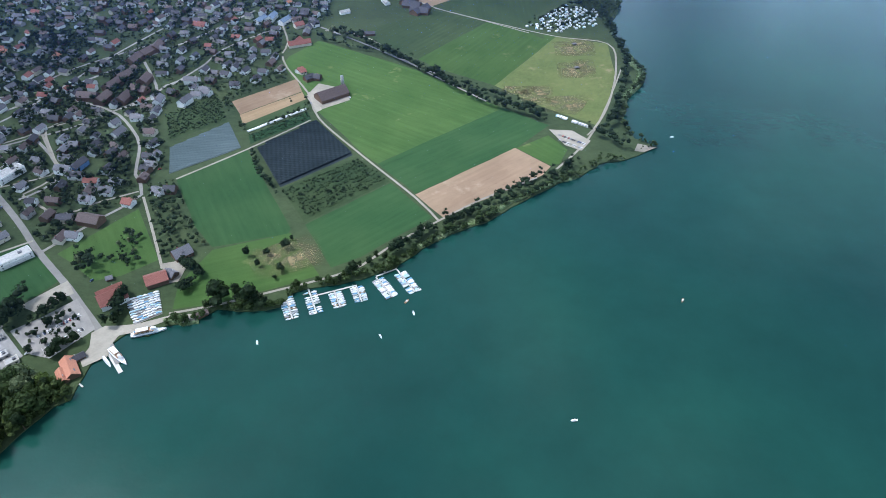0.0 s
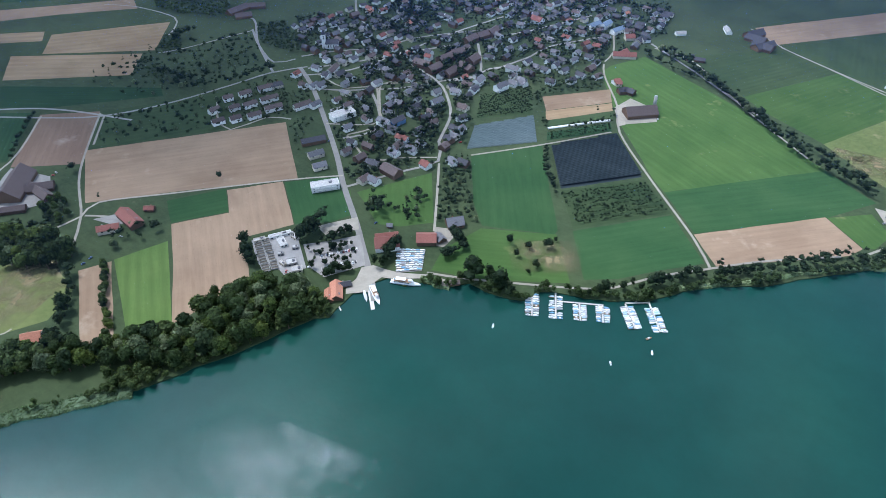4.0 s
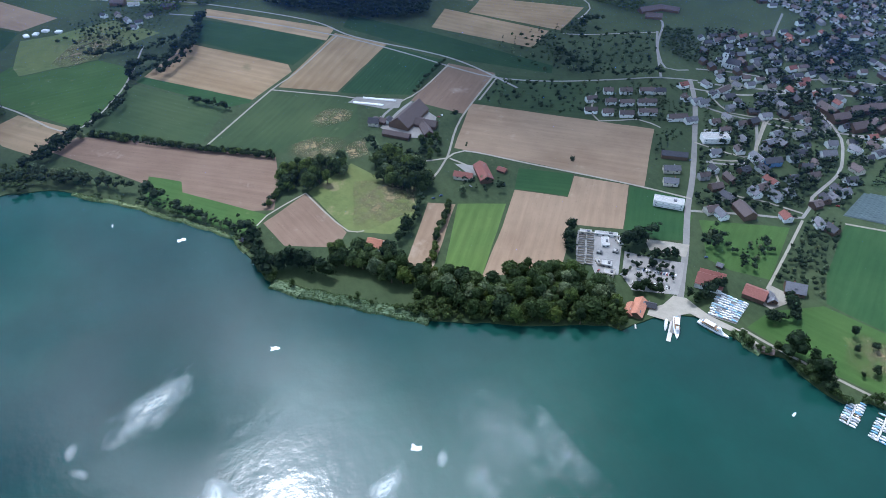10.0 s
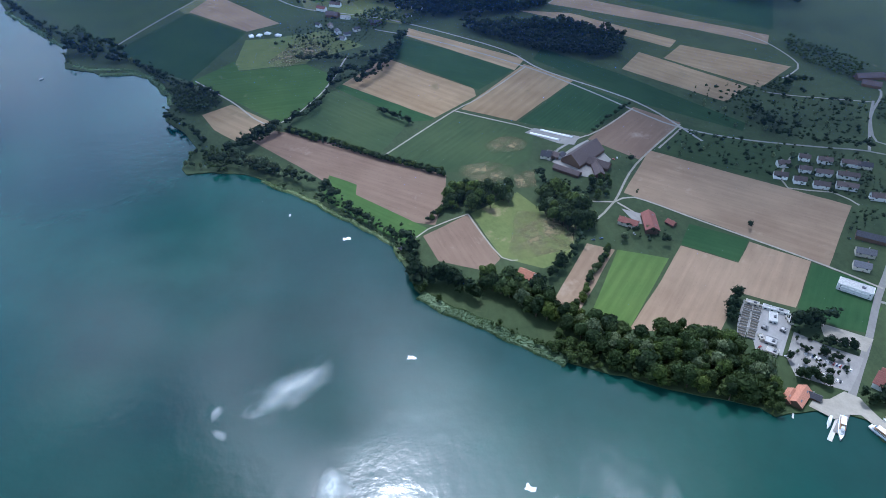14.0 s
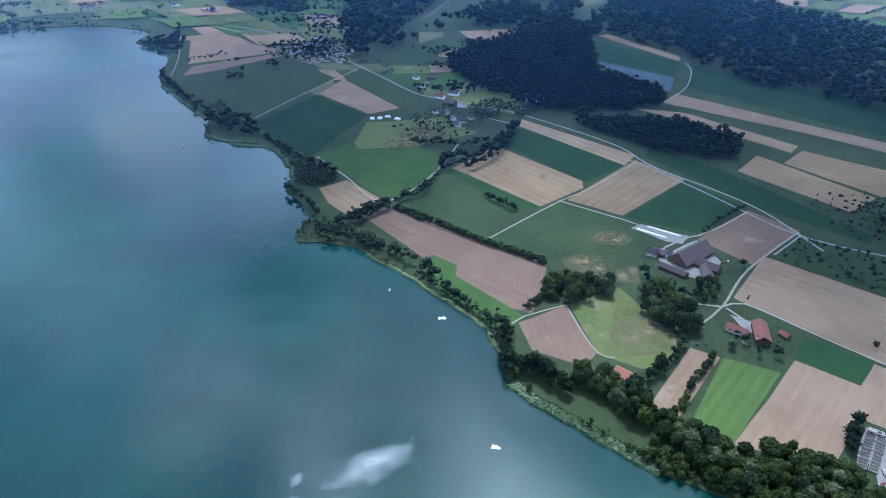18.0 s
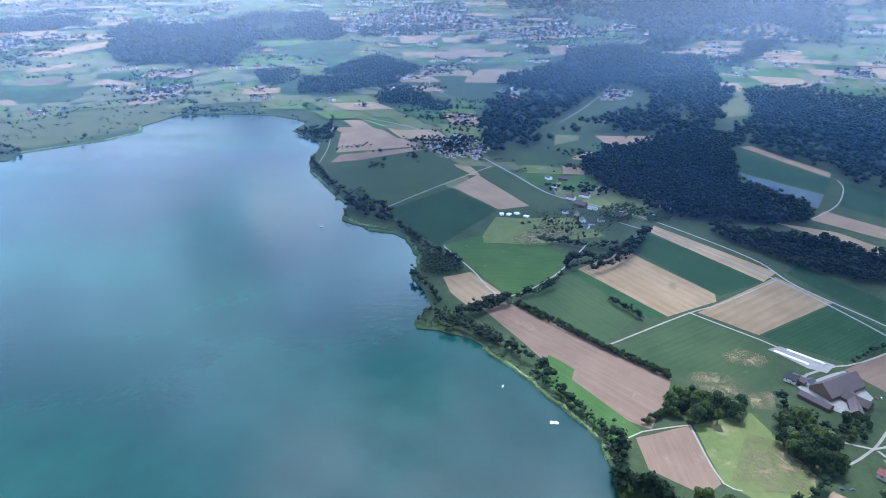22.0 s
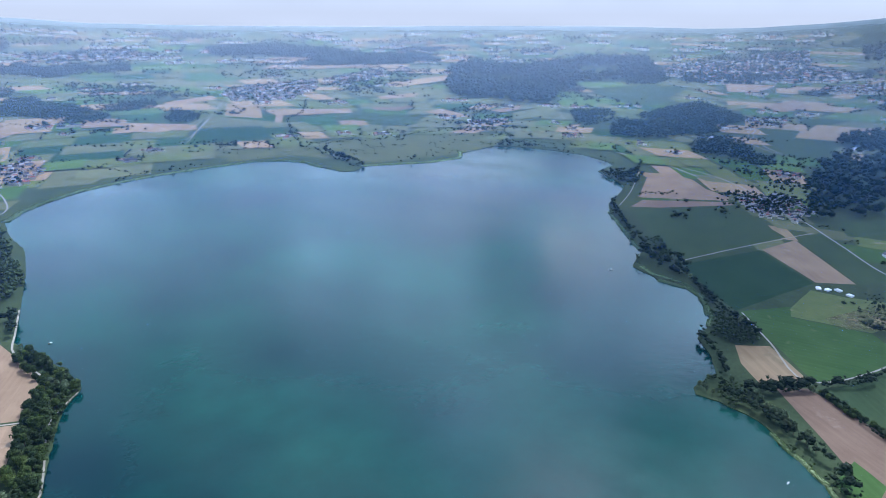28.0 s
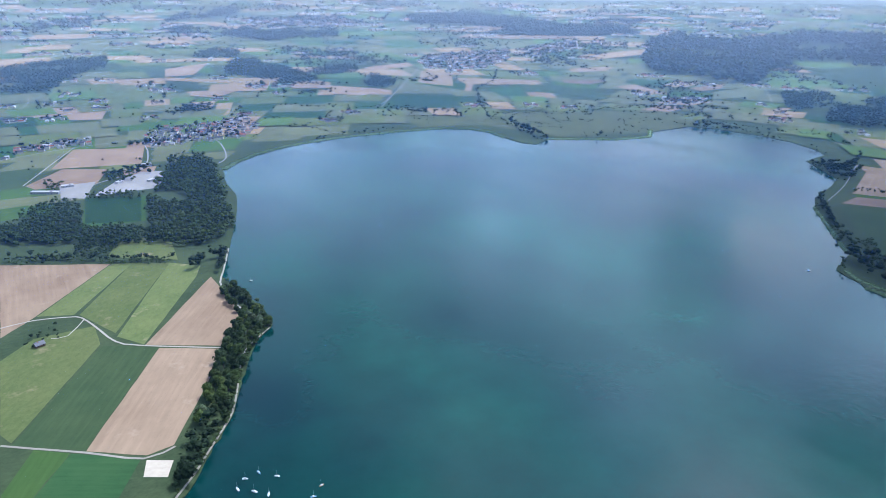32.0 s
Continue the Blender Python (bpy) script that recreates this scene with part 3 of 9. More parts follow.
road(7, [(-332, 363), (-359, 389), (-401, 425), (-431, 451), (-493, 500), (-541, 543), (-622, 608), (-706, 672), (-765, 708)])
road(5, [(-754, 714), (-694, 798), (-623, 914), (-542, 1048), (-481, 1181)])
road(4, [(-486, 499), (-454, 560), (-428, 610), (-455, 650), (-473, 698), (-493, 734), (-545, 787), (-593, 809), (-631, 820)])
road(3, [(-424, 606), (-383, 543), (-348, 488)])
road(4, [(-566, 583), (-551, 603), (-546, 636), (-583, 679), (-630, 719), (-613, 725), (-581, 758), (-556, 798)])
road(4, [(-556, 798), (-534, 830), (-523, 862), (-585, 952)])
road(4, [(-629, 713), (-656, 690), (-694, 670)])
road(3, [(-611, 599), (-557, 635), (-567, 663), (-624, 738), (-599, 766)])
road(4, [(-743, 691), (-696, 748), (-670, 843), (-643, 974), (-612, 1082)])
road(4, [(-509, 883), (-486, 960), (-479, 1012), (-415, 1116)])
road(4, [(-1346, -17), (-1267, 104), (-1133, 246), (-1024, 331), (-945, 384), (-885, 432), (-841, 507), (-809, 603), (-791, 668), (-759, 718)])
road(4, [(-789, 672), (-894, 739), (-976, 807), (-1043, 812)])
road(3, [(-1133, 246), (-1015, 149), (-968, 100), (-841, -8)])
road(3, [(-972, 101), (-914, 193), (-866, 275), (-953, 383)])
road(4, [(-866, 275), (-836, 238), (-804, 218)])
road(3, [(-894, 437), (-783, 333), (-698, 279), (-660, 245)])
road(3, [(-702, 238), (-696, 278), (-704, 306), (-646, 370), (-557, 466), (-506, 514)])
road(3, [(-694, 281), (-673, 294), (-651, 303)])
road(2, [(-686, 91), (-659, 40), (-634, 19)])
road(2, [(-686, 91), (-641, 103), (-596, 119), (-590, 136)])
road(3, [(-375, 1000), (-356, 961), (-301, 883), (-266, 812), (-188, 727), (-106, 644), (-74, 604)])
road(3, [(-378, 1010), (-382, 1054), (-412, 1122)])
road(3, [(-401, 646), (-338, 722), (-276, 806)])
road(3, [(-332, 1108), (-260, 1093), (-153, 987), (-39, 890)])
road(2, [(165, 1027), (146, 948), (120, 853), (102, 812)])
road(3, [(-157, 1234), (-49, 1182), (64, 1134), (149, 1115), (156, 1026), (138, 912), (118, 845), (94, 783), (60, 725)])
road(3, [(-314, 427), (-272, 444), (-220, 471), (-175, 495), (-144, 518), (-115, 559), (-77, 599), (-30, 648), (36, 703)])
road(3, [(-1475, 361), (-1587, 432), (-1732, 477), (-1800, 478)])
road(4, [(-840, 450), (-976, 395), (-1116, 274), (-1224, 213), (-1384, 37), (-1450, -86), (-1499, -180), (-1625, -281), (-1746, -377)])
road(4, [(-1746, -377), (-1946, -555), (-2113, -750), (-2234, -1053), (-2257, -1168), (-2371, -1490), (-2340, -1721)])
road(3, [(-1211, -69), (-1047, -110), (-950, -175), (-1038, -250), (-1123, -322)])
road(3, [(-1286, -510), (-1460, -450), (-1692, -359)])
road(2, [(-1602, -805), (-1769, -857), (-2004, -952)])
road(3, [(64, -1074), (22, -1077), (-22, -1063), (-39, -1050), (-53, -1007), (-70, -948), (-98, -918), (-192, -853)])
road(3, [(72, -766), (42, -742), (-4, -706), (-55, -663), (-88, -667)])
road(2, [(-42, -1044), (-16, -1000), (5, -1003)])
road(4, [(36, -2189), (-152, -2261), (-370, -2289), (-506, -2312), (-542, -2145), (-503, -1917), (-437, -1846)])
road(4, [(-803, -2308), (-1027, -2304), (-1168, -2357), (-1234, -2390), (-1500, -2736), (-2013, -3402)])
road(4, [(-1168, -2357), (-1643, -2240), (-1949, -2073), (-2416, -1978)])
road(3, [(-3, -1879), (-152, -2261)])
road(3, [(19, -2882), (-71, -3097), (-96, -3314)])
road(2.5, [(-66, -580), (-94, -610), (-116, -639), (-140, -670), (-159, -697), (-178, -741), (-197, -791), (-217, -831), (-240, -854), (-267, -877)])
road(3, [(-307, -1220), (-268, -1118), (-250, -1073), (-246, -1025), (-250, -963), (-255, -937)])
road(4, [(-88, -1697), (-148, -1806), (-276, -1905), (-328, -2094), (-347, -2256), (-417, -2311), (-512, -2339)])
road(3, [(-146, -3207), (-233, -3505), (-476, -3920)])
road(3, [(-3074, -973), (-2772, -864), (-2602, -683), (-2482, -575)])
road(3, [(-2296, -256), (-2646, -190), (-3166, -132)])
road(4, [(-944, 774), (-881, 730), (-815, 699), (-795, 728)])
road(3, [(-996, 615), (-977, 649), (-940, 770)])
road(3, [(-1261, 694), (-1208, 722), (-1101, 730), (-1053, 688), (-1044, 672)])
road(4, [(-794, 741), (-760, 791), (-718, 836), (-683, 913), (-641, 970), (-588, 1035), (-568, 1085)])
road(4, [(-927, 1036), (-851, 947), (-799, 908)])
road(4, [(-546, 807), (-523, 836), (-517, 880), (-485, 915)])
road(3, [(-434, 616), (-474, 587), (-503, 562), (-566, 591)])
road(3, [(-637, 742), (-578, 675), (-547, 639), (-567, 593)])
road(3, [(-726, 708), (-658, 697), (-622, 742), (-583, 773)])
road(3, [(-660, 580), (-692, 563), (-707, 511), (-748, 524), (-784, 555)])
road(4, [(-343, 1122), (-242, 1055), (-153, 989), (-122, 970)])
road(3, [(-825, 380), (-882, 435)])
field("stubble", [(-2000, -3345), (-2130, -3238), (-1839, -2777), (-1778, -2878), (-1757, -2972)])
field("soil", [(-2004, -2896), (-2139, -3012), (-1823, -2602), (-1798, -2624)])
field("darkcrop", [(-1464, -2694), (-1769, -2517), (-1622, -2291), (-1274, -2420)])
field("hay", [(-1694, -3024), (-1808, -2661), (-1788, -2544), (-1489, -2714)])
field("soil", [(-1788, -3619), (-2136, -3728), (-2073, -3557), (-1708, -3461)])
field("soil", [(-781, -4029), (-1063, -4216), (-858, -3728), (-716, -3725)])
field("soil", [(-702, -3191), (-924, -3135), (-768, -2974), (-657, -3087)])
field("soil", [(-1328, -3067), (-1507, -2848), (-1335, -2725), (-1222, -2860)])
field("stubble", [(-711, -3705), (-991, -3422), (-944, -3349), (-687, -3589)])
field("stubble", [(-677, -2667), (-730, -2827), (-793, -2820), (-685, -2526), (-650, -2557)])
field("hay", [(-755, -2714), (-849, -2804), (-802, -2630), (-712, -2555)])
field("crop", [(-656, -3445), (-850, -3342), (-735, -3239), (-617, -3264)])
field("lush", [(-1356, -3284), (-1585, -3248), (-1484, -3076), (-1349, -3143)])
field("darkcrop", [(-991, -2697), (-1127, -2647), (-1087, -2582), (-976, -2646)])
field("hay", [(-1516, -2864), (-1694, -3024), (-1511, -2779), (-1305, -2546)])
field("soil", [(-2800, -3017), (-3120, -3005), (-3017, -2842), (-2717, -2909)])
field("darksoil", [(-2456, -2695), (-2649, -2560), (-2471, -2502), (-2392, -2607)])
field("soil", [(-2531, -2393), (-2669, -2390), (-2581, -2104), (-2458, -2071)])
field("soil", [(-2809, -2178), (-3108, -2196), (-2931, -2090), (-2786, -2091)])
field("hay", [(-2813, -2041), (-3211, -2061), (-2939, -1854), (-2626, -1907)])
field("soil", [(-2587, -1693), (-2733, -1602), (-2565, -1533), (-2431, -1621)])
field("soil", [(-2038, -2469), (-2141, -2411), (-2039, -2251), (-1948, -2331)])
field("hay", [(-3123, -3381), (-3479, -3294), (-3134, -2629), (-2944, -2754)])
field("crop", [(-2113, -2703), (-2312, -2597), (-2334, -2297), (-2236, -2138), (-2060, -2273), (-2037, -2503)])
field("soil", [(-2146, -2901), (-2340, -2742), (-2248, -2601), (-2065, -2720)])
field("lush", [(-1956, -2653), (-2126, -2608), (-1966, -2385), (-1832, -2458)])
field("soil", [(-5275, -858), (-5488, -653), (-5037, -631), (-4953, -784)])
field("soil", [(-4477, -604), (-4826, -430), (-4183, -394), (-4191, -485)])
field("soil", [(-3977, -1212), (-4420, -1164), (-4138, -1036), (-3815, -1063)])
field("soil", [(-5094, -1829), (-5217, -1512), (-4661, -1466), (-4576, -1620)])
field("hay", [(-3804, -1411), (-3999, -1288), (-3716, -1244), (-3615, -1324)])
field("crop", [(-2852, -910), (-2562, -616), (-2880, -557), (-3346, -900), (-3188, -993)])
field("soil", [(-3440, -729), (-3589, -540), (-3365, -554), (-3229, -656)])
field("hay", [(-7131, -1616), (-8941, -1625), (-12014, -1248), (-8472, -1101), (-7053, -1432)])
field("hay", [(-8601, -876), (-10703, -740), (-10255, -367), (-8976, -430), (-8446, -742)])
field("hay", [(-7172, -2977), (-9619, -3224), (-8316, -2712), (-4200, -2712)])
field("hay", [(-11951, -3021), (-15089, -3234), (-13897, -2763), (-11190, -2648)])
field("soil", [(-5052, -1698), (-5129, -1546), (-4704, -1475), (-4691, -1605)])
field("soil", [(-4033, -1197), (-4364, -1129), (-4117, -987), (-3822, -1053)])
field("crop", [(-4099, -2379), (-4602, -2200), (-4669, -1918), (-3943, -1739), (-3659, -1973)])
field("stubble", [(-3387, -3566), (-4144, -3653), (-3862, -3403), (-3237, -3298)])
field("crop", [(-8258, -1072), (-8208, -226), (-7594, 273), (-6619, -168), (-6848, -637)])
field("soil", [(-217, 1296), (-36, 1514), (-2, 1481), (4, 1437), (-169, 1237)])
field("crop", [(-153, 1239), (5, 1428), (44, 1120), (10, 1150)])
road(5, [(-814, -2290), (-1000, -2317), (-1185, -2341), (-1305, -2345), (-1560, -2223), (-1884, -2048), (-2331, -1912), (-2409, -1727), (-2359, -1321), (-2241, -1037), (-2078, -796)])
road(4, [(-1224, -2415), (-1497, -2728), (-2055, -3466)])
road(4, [(-2787, -1727), (-3029, -1910), (-3373, -2195)])
road(4, [(-2521, -574), (-2747, -803), (-3017, -938), (-3306, -973)])
road(3, [(-221, 1287), (-149, 1231), (-79, 1195), (17, 1143)])


# ---- haze painted on a tinted see-through sheet over the valley, denser towards the hills ----
def painted_haze(height):
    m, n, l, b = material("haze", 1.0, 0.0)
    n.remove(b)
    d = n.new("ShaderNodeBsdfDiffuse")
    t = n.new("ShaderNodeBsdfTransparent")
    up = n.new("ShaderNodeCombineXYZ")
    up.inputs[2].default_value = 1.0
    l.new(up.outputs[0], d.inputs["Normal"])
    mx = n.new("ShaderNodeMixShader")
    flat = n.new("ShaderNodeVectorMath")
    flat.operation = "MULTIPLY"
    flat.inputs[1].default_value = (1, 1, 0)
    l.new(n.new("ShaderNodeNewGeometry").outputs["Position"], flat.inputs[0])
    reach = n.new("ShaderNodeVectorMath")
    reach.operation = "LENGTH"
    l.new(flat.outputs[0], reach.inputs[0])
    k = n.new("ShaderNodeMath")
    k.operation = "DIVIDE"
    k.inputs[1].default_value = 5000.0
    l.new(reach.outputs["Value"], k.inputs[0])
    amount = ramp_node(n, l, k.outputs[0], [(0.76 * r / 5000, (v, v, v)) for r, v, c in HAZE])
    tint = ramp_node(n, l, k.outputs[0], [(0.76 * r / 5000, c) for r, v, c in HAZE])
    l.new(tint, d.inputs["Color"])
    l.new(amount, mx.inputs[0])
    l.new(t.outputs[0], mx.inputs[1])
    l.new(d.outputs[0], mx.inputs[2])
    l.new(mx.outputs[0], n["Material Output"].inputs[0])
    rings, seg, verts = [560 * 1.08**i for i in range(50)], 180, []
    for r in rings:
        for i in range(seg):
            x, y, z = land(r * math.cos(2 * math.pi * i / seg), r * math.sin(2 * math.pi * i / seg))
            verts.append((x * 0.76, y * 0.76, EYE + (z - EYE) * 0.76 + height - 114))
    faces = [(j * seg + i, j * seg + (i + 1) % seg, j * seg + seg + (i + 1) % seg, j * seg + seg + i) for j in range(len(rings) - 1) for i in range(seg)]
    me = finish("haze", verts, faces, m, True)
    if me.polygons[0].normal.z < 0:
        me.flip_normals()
    tagged(new("haze", me), "tinted see-through sheet painted as pale blue valley haze", "haze", kind="structure")


painted_haze(114.0)


def cloud(x, y, z, wide, deep, seed, pale):
    """A thin fair-weather cloud added out of view to shade the land: a bulging veil, ragged and fading at its rim,
    through which part of the sun comes.
    """
    m, n, l, b = material("cloud", 1.0, 0.0)
    n.remove(b)
    obj = n.new("ShaderNodeTexCoord").outputs["Object"]
    d, tl, t = n.new("ShaderNodeBsdfDiffuse"), n.new("ShaderNodeBsdfTranslucent"), n.new("ShaderNodeBsdfTransparent")
    # The bluish transmission cools the shade that the cloud casts
    d.inputs["Color"].default_value, tl.inputs["Color"].default_value = (0.9, 0.9, 0.9, 1), (pale * 0.88, pale * 0.98, pale * 1.1, 1)
    half, mx = n.new("ShaderNodeMixShader"), n.new("ShaderNodeMixShader")
    half.inputs[0].default_value = 0.9
    l.new(d.outputs[0], half.inputs[1])
    l.new(tl.outputs[0], half.inputs[2])
    unit = n.new("ShaderNodeVectorMath")
    unit.operation = "DIVIDE"
    unit.inputs[1].default_value = (wide, deep, 1e9)
    l.new(obj, unit.inputs[0])
    reach = n.new("ShaderNodeVectorMath")
    reach.operation = "LENGTH"
    l.new(unit.outputs[0], reach.inputs[0])
    rag = noise_node(n, l, obj, 0.0022, 6.0, 0.6)
    add = n.new("ShaderNodeMath")
    add.operation = "MULTIPLY_ADD"
    l.new(rag, add.inputs[0])
    add.inputs[1].default_value = 0.9
    l.new(reach.outputs["Value"], add.inputs[2])
    body = ramp_node(n, l, add.outputs[0], [(0.75, (CLOUD_COVER,) * 3), (1.3, (0, 0, 0))])
    scale = n.new("ShaderNodeMath")
    scale.operation = "MULTIPLY"
    scale.inputs[1].default_value = 0.7
    l.new(add.outputs[0], scale.inputs[0])
    l.new(scale.outputs[0], body.node.inputs[0])
    body.node.color_ramp.elements[0].position, body.node.color_ramp.elements[1].position = 0.45, 1.04
    l.new(body, mx.inputs[0])
    l.new(t.outputs[0], mx.inputs[1])
    l.new(half.outputs[0], mx.inputs[2])
    l.new(mx.outputs[0], n["Material Output"].inputs[0])
    verts, seg, ringn = [(0, 0, 60)], 48, 14
    for j in range(1, ringn + 1):
        for i in range(seg):
            a, r = 2 * math.pi * i / seg, j / ringn * 1.05
            px, py = wide * r * math.cos(a), deep * r * math.sin(a)
            verts.append((px, py, 60 * (1 - r * r) + 45 * noise.noise(Vector((px / 220, py / 220, seed)))))
    faces = [(0, 1 + i, 1 + (i + 1) % seg) for i in range(seg)]
    faces += [(1 + j * seg + i, 1 + j * seg + seg + i, 1 + j * seg + seg + (i + 1) % seg, 1 + j * seg + (i + 1) % seg) for j in range(ringn - 1) for i in range(seg)]
    ob = new("cloud", finish("cloud", verts, faces, m, True))
    ob.location = (x, y, z)
    tagged(ob, "thin ragged white fair weather cloud added out of view to shade land", "cloud", kind="structure")


CLOUD_COVER = 0.85
# Unseen clouds, each placed so that its shadow darkens part of the land
for x, y, z, wide, deep, seed, pale in ((-1930, 820, 1300, 880, 560, 1, 0.72), (-2350, 150, 1300, 950, 680, 2, 0.6), (-1620, 420, 1300, 600, 380, 5, 0.8), (-2950, 620, 1300, 760, 520, 7, 0.5), (-3380, -700, 3000, 950, 760, 6, 0.34), (-5000, -700, 3000, 1500, 1100, 9, 0.35), (-5900, 950, 3000, 1500, 1000, 12, 0.35), (-950, 1430, 1300, 850, 360, 15, 0.42), (-560, 1440, 1300, 520, 330, 17, 0.4), (-2850, -480, 3000, 560, 480, 19, 0.6)):
    cloud(x, y, z, wide, deep, seed, pale)

# ---- more materials ----
M_ROOF = {
    "dark": plain("dark_tile_roof", (0.06, 0.06, 0.07), 0.7, 0.2, 0.35, 1.2), "brown": plain("brown_tile_roof", (0.11, 0.085, 0.08), 0.75, 0.2, 0.35, 1.2),
    "red": plain("red_tile_roof", (0.24, 0.1, 0.08), 0.85, 0.2, 0.3, 1.2), "orange": plain("orange_tile_roof", (0.44, 0.2, 0.13), 0.85, 0.2, 0.3, 1.2),
    "grey": plain("grey_roof", (0.13, 0.13, 0.145), 0.65, 0.3, 0.3, 1.0), "slate": plain("blue_grey_roof", (0.15, 0.2, 0.27), 0.6, 0.4, 0.25, 1.0),
    "white": plain("pale_flat_roof", (0.42, 0.41, 0.39), 0.85, 0.2, 0.25, 0.5),
}
M_WALL = {
    "white": plain("white_render", (0.8, 0.79, 0.76), 0.9, 0.2, 0.1, 0.5), "cream": plain("cream_render", (0.6, 0.54, 0.44), 0.9, 0.2, 0.1, 0.5),
    "wood": plain("weathered_boards", (0.13, 0.085, 0.055), 0.85, 0.2, 0.3, 1.5), "grey": plain("grey_render", (0.36, 0.35, 0.34), 0.9, 0.2, 0.12, 0.5),
    "blue": plain("blue_render", (0.14, 0.24, 0.42), 0.85, 0.2, 0.1, 0.5),
}
M_GLASS = plain("window_glass", (0.03, 0.04, 0.05), 0.12, 0.6, 0.2, 1.0)
M_WOOD = plain("silvered_planks", (0.58, 0.55, 0.5), 0.85, 0.2, 0.25, 1.4)
M_CONCRETE = earth("pale_concrete", (0.28, 0.27, 0.26), (0.38, 0.37, 0.35), 0, 0.25)
M_GEL = {"white": plain("white_gelcoat", (0.8, 0.8, 0.79), 0.3, 0.5, 0.06), "blue": plain("blue_canvas", (0.2, 0.38, 0.54), 0.8, 0.2, 0.15), "teal": plain("pale_blue_canvas", (0.45, 0.62, 0.7), 0.8, 0.2, 0.12), "grey": plain("grey_canvas", (0.35, 0.36, 0.37), 0.8, 0.2, 0.15), "wood": plain("varnished_deck", (0.35, 0.2, 0.1), 0.4, 0.4, 0.2), "red": plain("red_paint", (0.5, 0.06, 0.04), 0.4, 0.4, 0.1)}
M_PAINT = [plain("car_paint", c, 0.3, 0.5, 0.05) for c in ((0.7, 0.7, 0.7), (0.03, 0.03, 0.035), (0.3, 0.31, 0.33), (0.06, 0.1, 0.22), (0.35, 0.04, 0.03), (0.75, 0.75, 0.74))]
M_TYRE = plain("black_rubber", (0.02, 0.02, 0.02), 0.9, 0.1, 0.2)
M_METAL = plain("galvanised_metal", (0.5, 0.51, 0.52), 0.4, 0.5, 0.1, 1.0, 0.8)
M_BARK = plain("bark", (0.11, 0.085, 0.06), 0.95, 0.1, 0.3, 1.5)


def foliage(name, dark, light):
    m, n, l, b = material(name, 0.75, 0.15)
    g = n.new("ShaderNodeNewGeometry")
    c = ramp_node(n, l, noise_node(n, l, g.outputs["Position"], 0.35, 3.0, 0.6), [(0.3, dark), (0.7, light)])
    isl = ramp_node(n, l, g.outputs["Random Per Island"], [(0.0, (0.55, 0.6, 0.5)), (1.0, (1.25, 1.2, 1.1))])
    c = mix_node(n, l, c, isl, 1.0, "MULTIPLY")
    tone = ramp_node(n, l, n.new("ShaderNodeObjectInfo").outputs["Random"], [(0.0, (0.65, 0.7, 0.7)), (0.5, (0.85, 0.9, 0.85)), (1.0, (1.1, 1.05, 0.9))])
    c = mix_node(n, l, c, tone, 1.0, "MULTIPLY")
    l.new(c, b.inputs["Base Color"])
    through_leaf, mx = n.new("ShaderNodeBsdfTranslucent"), n.new("ShaderNodeMixShader")
    l.new(mix_node(n, l, c, (1.35, 1.4, 0.75), 1.0, "MULTIPLY"), through_leaf.inputs["Color"])
    mx.inputs[0].default_value = 0.3
    l.new(b.outputs[0], mx.inputs[1])
    l.new(through_leaf.outputs[0], mx.inputs[2])
    l.new(mx.outputs[0], n["Material Output"].inputs[0])
    return m


LEAF = {
    "broad": foliage("broad_leaves", (0.027, 0.048, 0.02), (0.07, 0.1, 0.04)), "dark": foliage("dark_leaves", (0.018, 0.035, 0.018), (0.042, 0.066, 0.03)),
    "light": foliage("light_leaves", (0.055, 0.085, 0.024), (0.11, 0.145, 0.045)), "silver": foliage("willow_leaves", (0.09, 0.12, 0.075), (0.17, 0.2, 0.13)),
}
M_FOREST = foliage("forest_leaves", (0.01, 0.023, 0.014), (0.03, 0.05, 0.023))
M_REED = foliage("reed_blades", (0.15, 0.21, 0.13), (0.25, 0.32, 0.21))


def part(name, me, parent, label="", m=None):
    ob = new(name, me)
    ob.parent = parent
    if m is not None:
        ob.matrix_basis = m
    return tagged(ob, label)


def thing(name, m, label, category, group=""):
    ob = new(name)
    ob.empty_display_size = 0.5
    ob.matrix_basis = m
    return tagged(ob, label, category, group, "thing")


def boxes(name, parts_of, mat, bevel=0.0):
    """One mesh of boxes: centre, size, and optional taper of the top."""
    verts, faces = [], []
    for (x, y, z), (sx, sy, sz), *top in parts_of:
        k = top[0] if top else 1.0
        b = len(verts)
        for dz, q in ((-0.5, 1.0), (0.5, k)):
            verts += [(x + dx * sx * q, y + dy * sy * q, z + dz * sz) for dx, dy in ((-0.5, -0.5), (0.5, -0.5), (0.5, 0.5), (-0.5, 0.5))]
        faces += [tuple(b + i for i in f) for f in ((3, 2, 1, 0), (4, 5, 6, 7), (0, 1, 5, 4), (1, 2, 6, 5), (2, 3, 7, 6), (3, 0, 4, 7))]
    return finish(name, verts, faces, mat)


def loft(name, rings, mat, smooth=True):
    k = len(rings[0])
    verts = [p for r in rings for p in r]
    faces = [(j * k + i, j * k + (i + 1) % k, (j + 1) * k + (i + 1) % k, (j + 1) * k + i) for j in range(len(rings) - 1) for i in range(k)]
    faces += [tuple(reversed(range(k))), tuple(range((len(rings) - 1) * k, len(rings) * k))]
    return finish(name, verts, faces, mat, smooth)


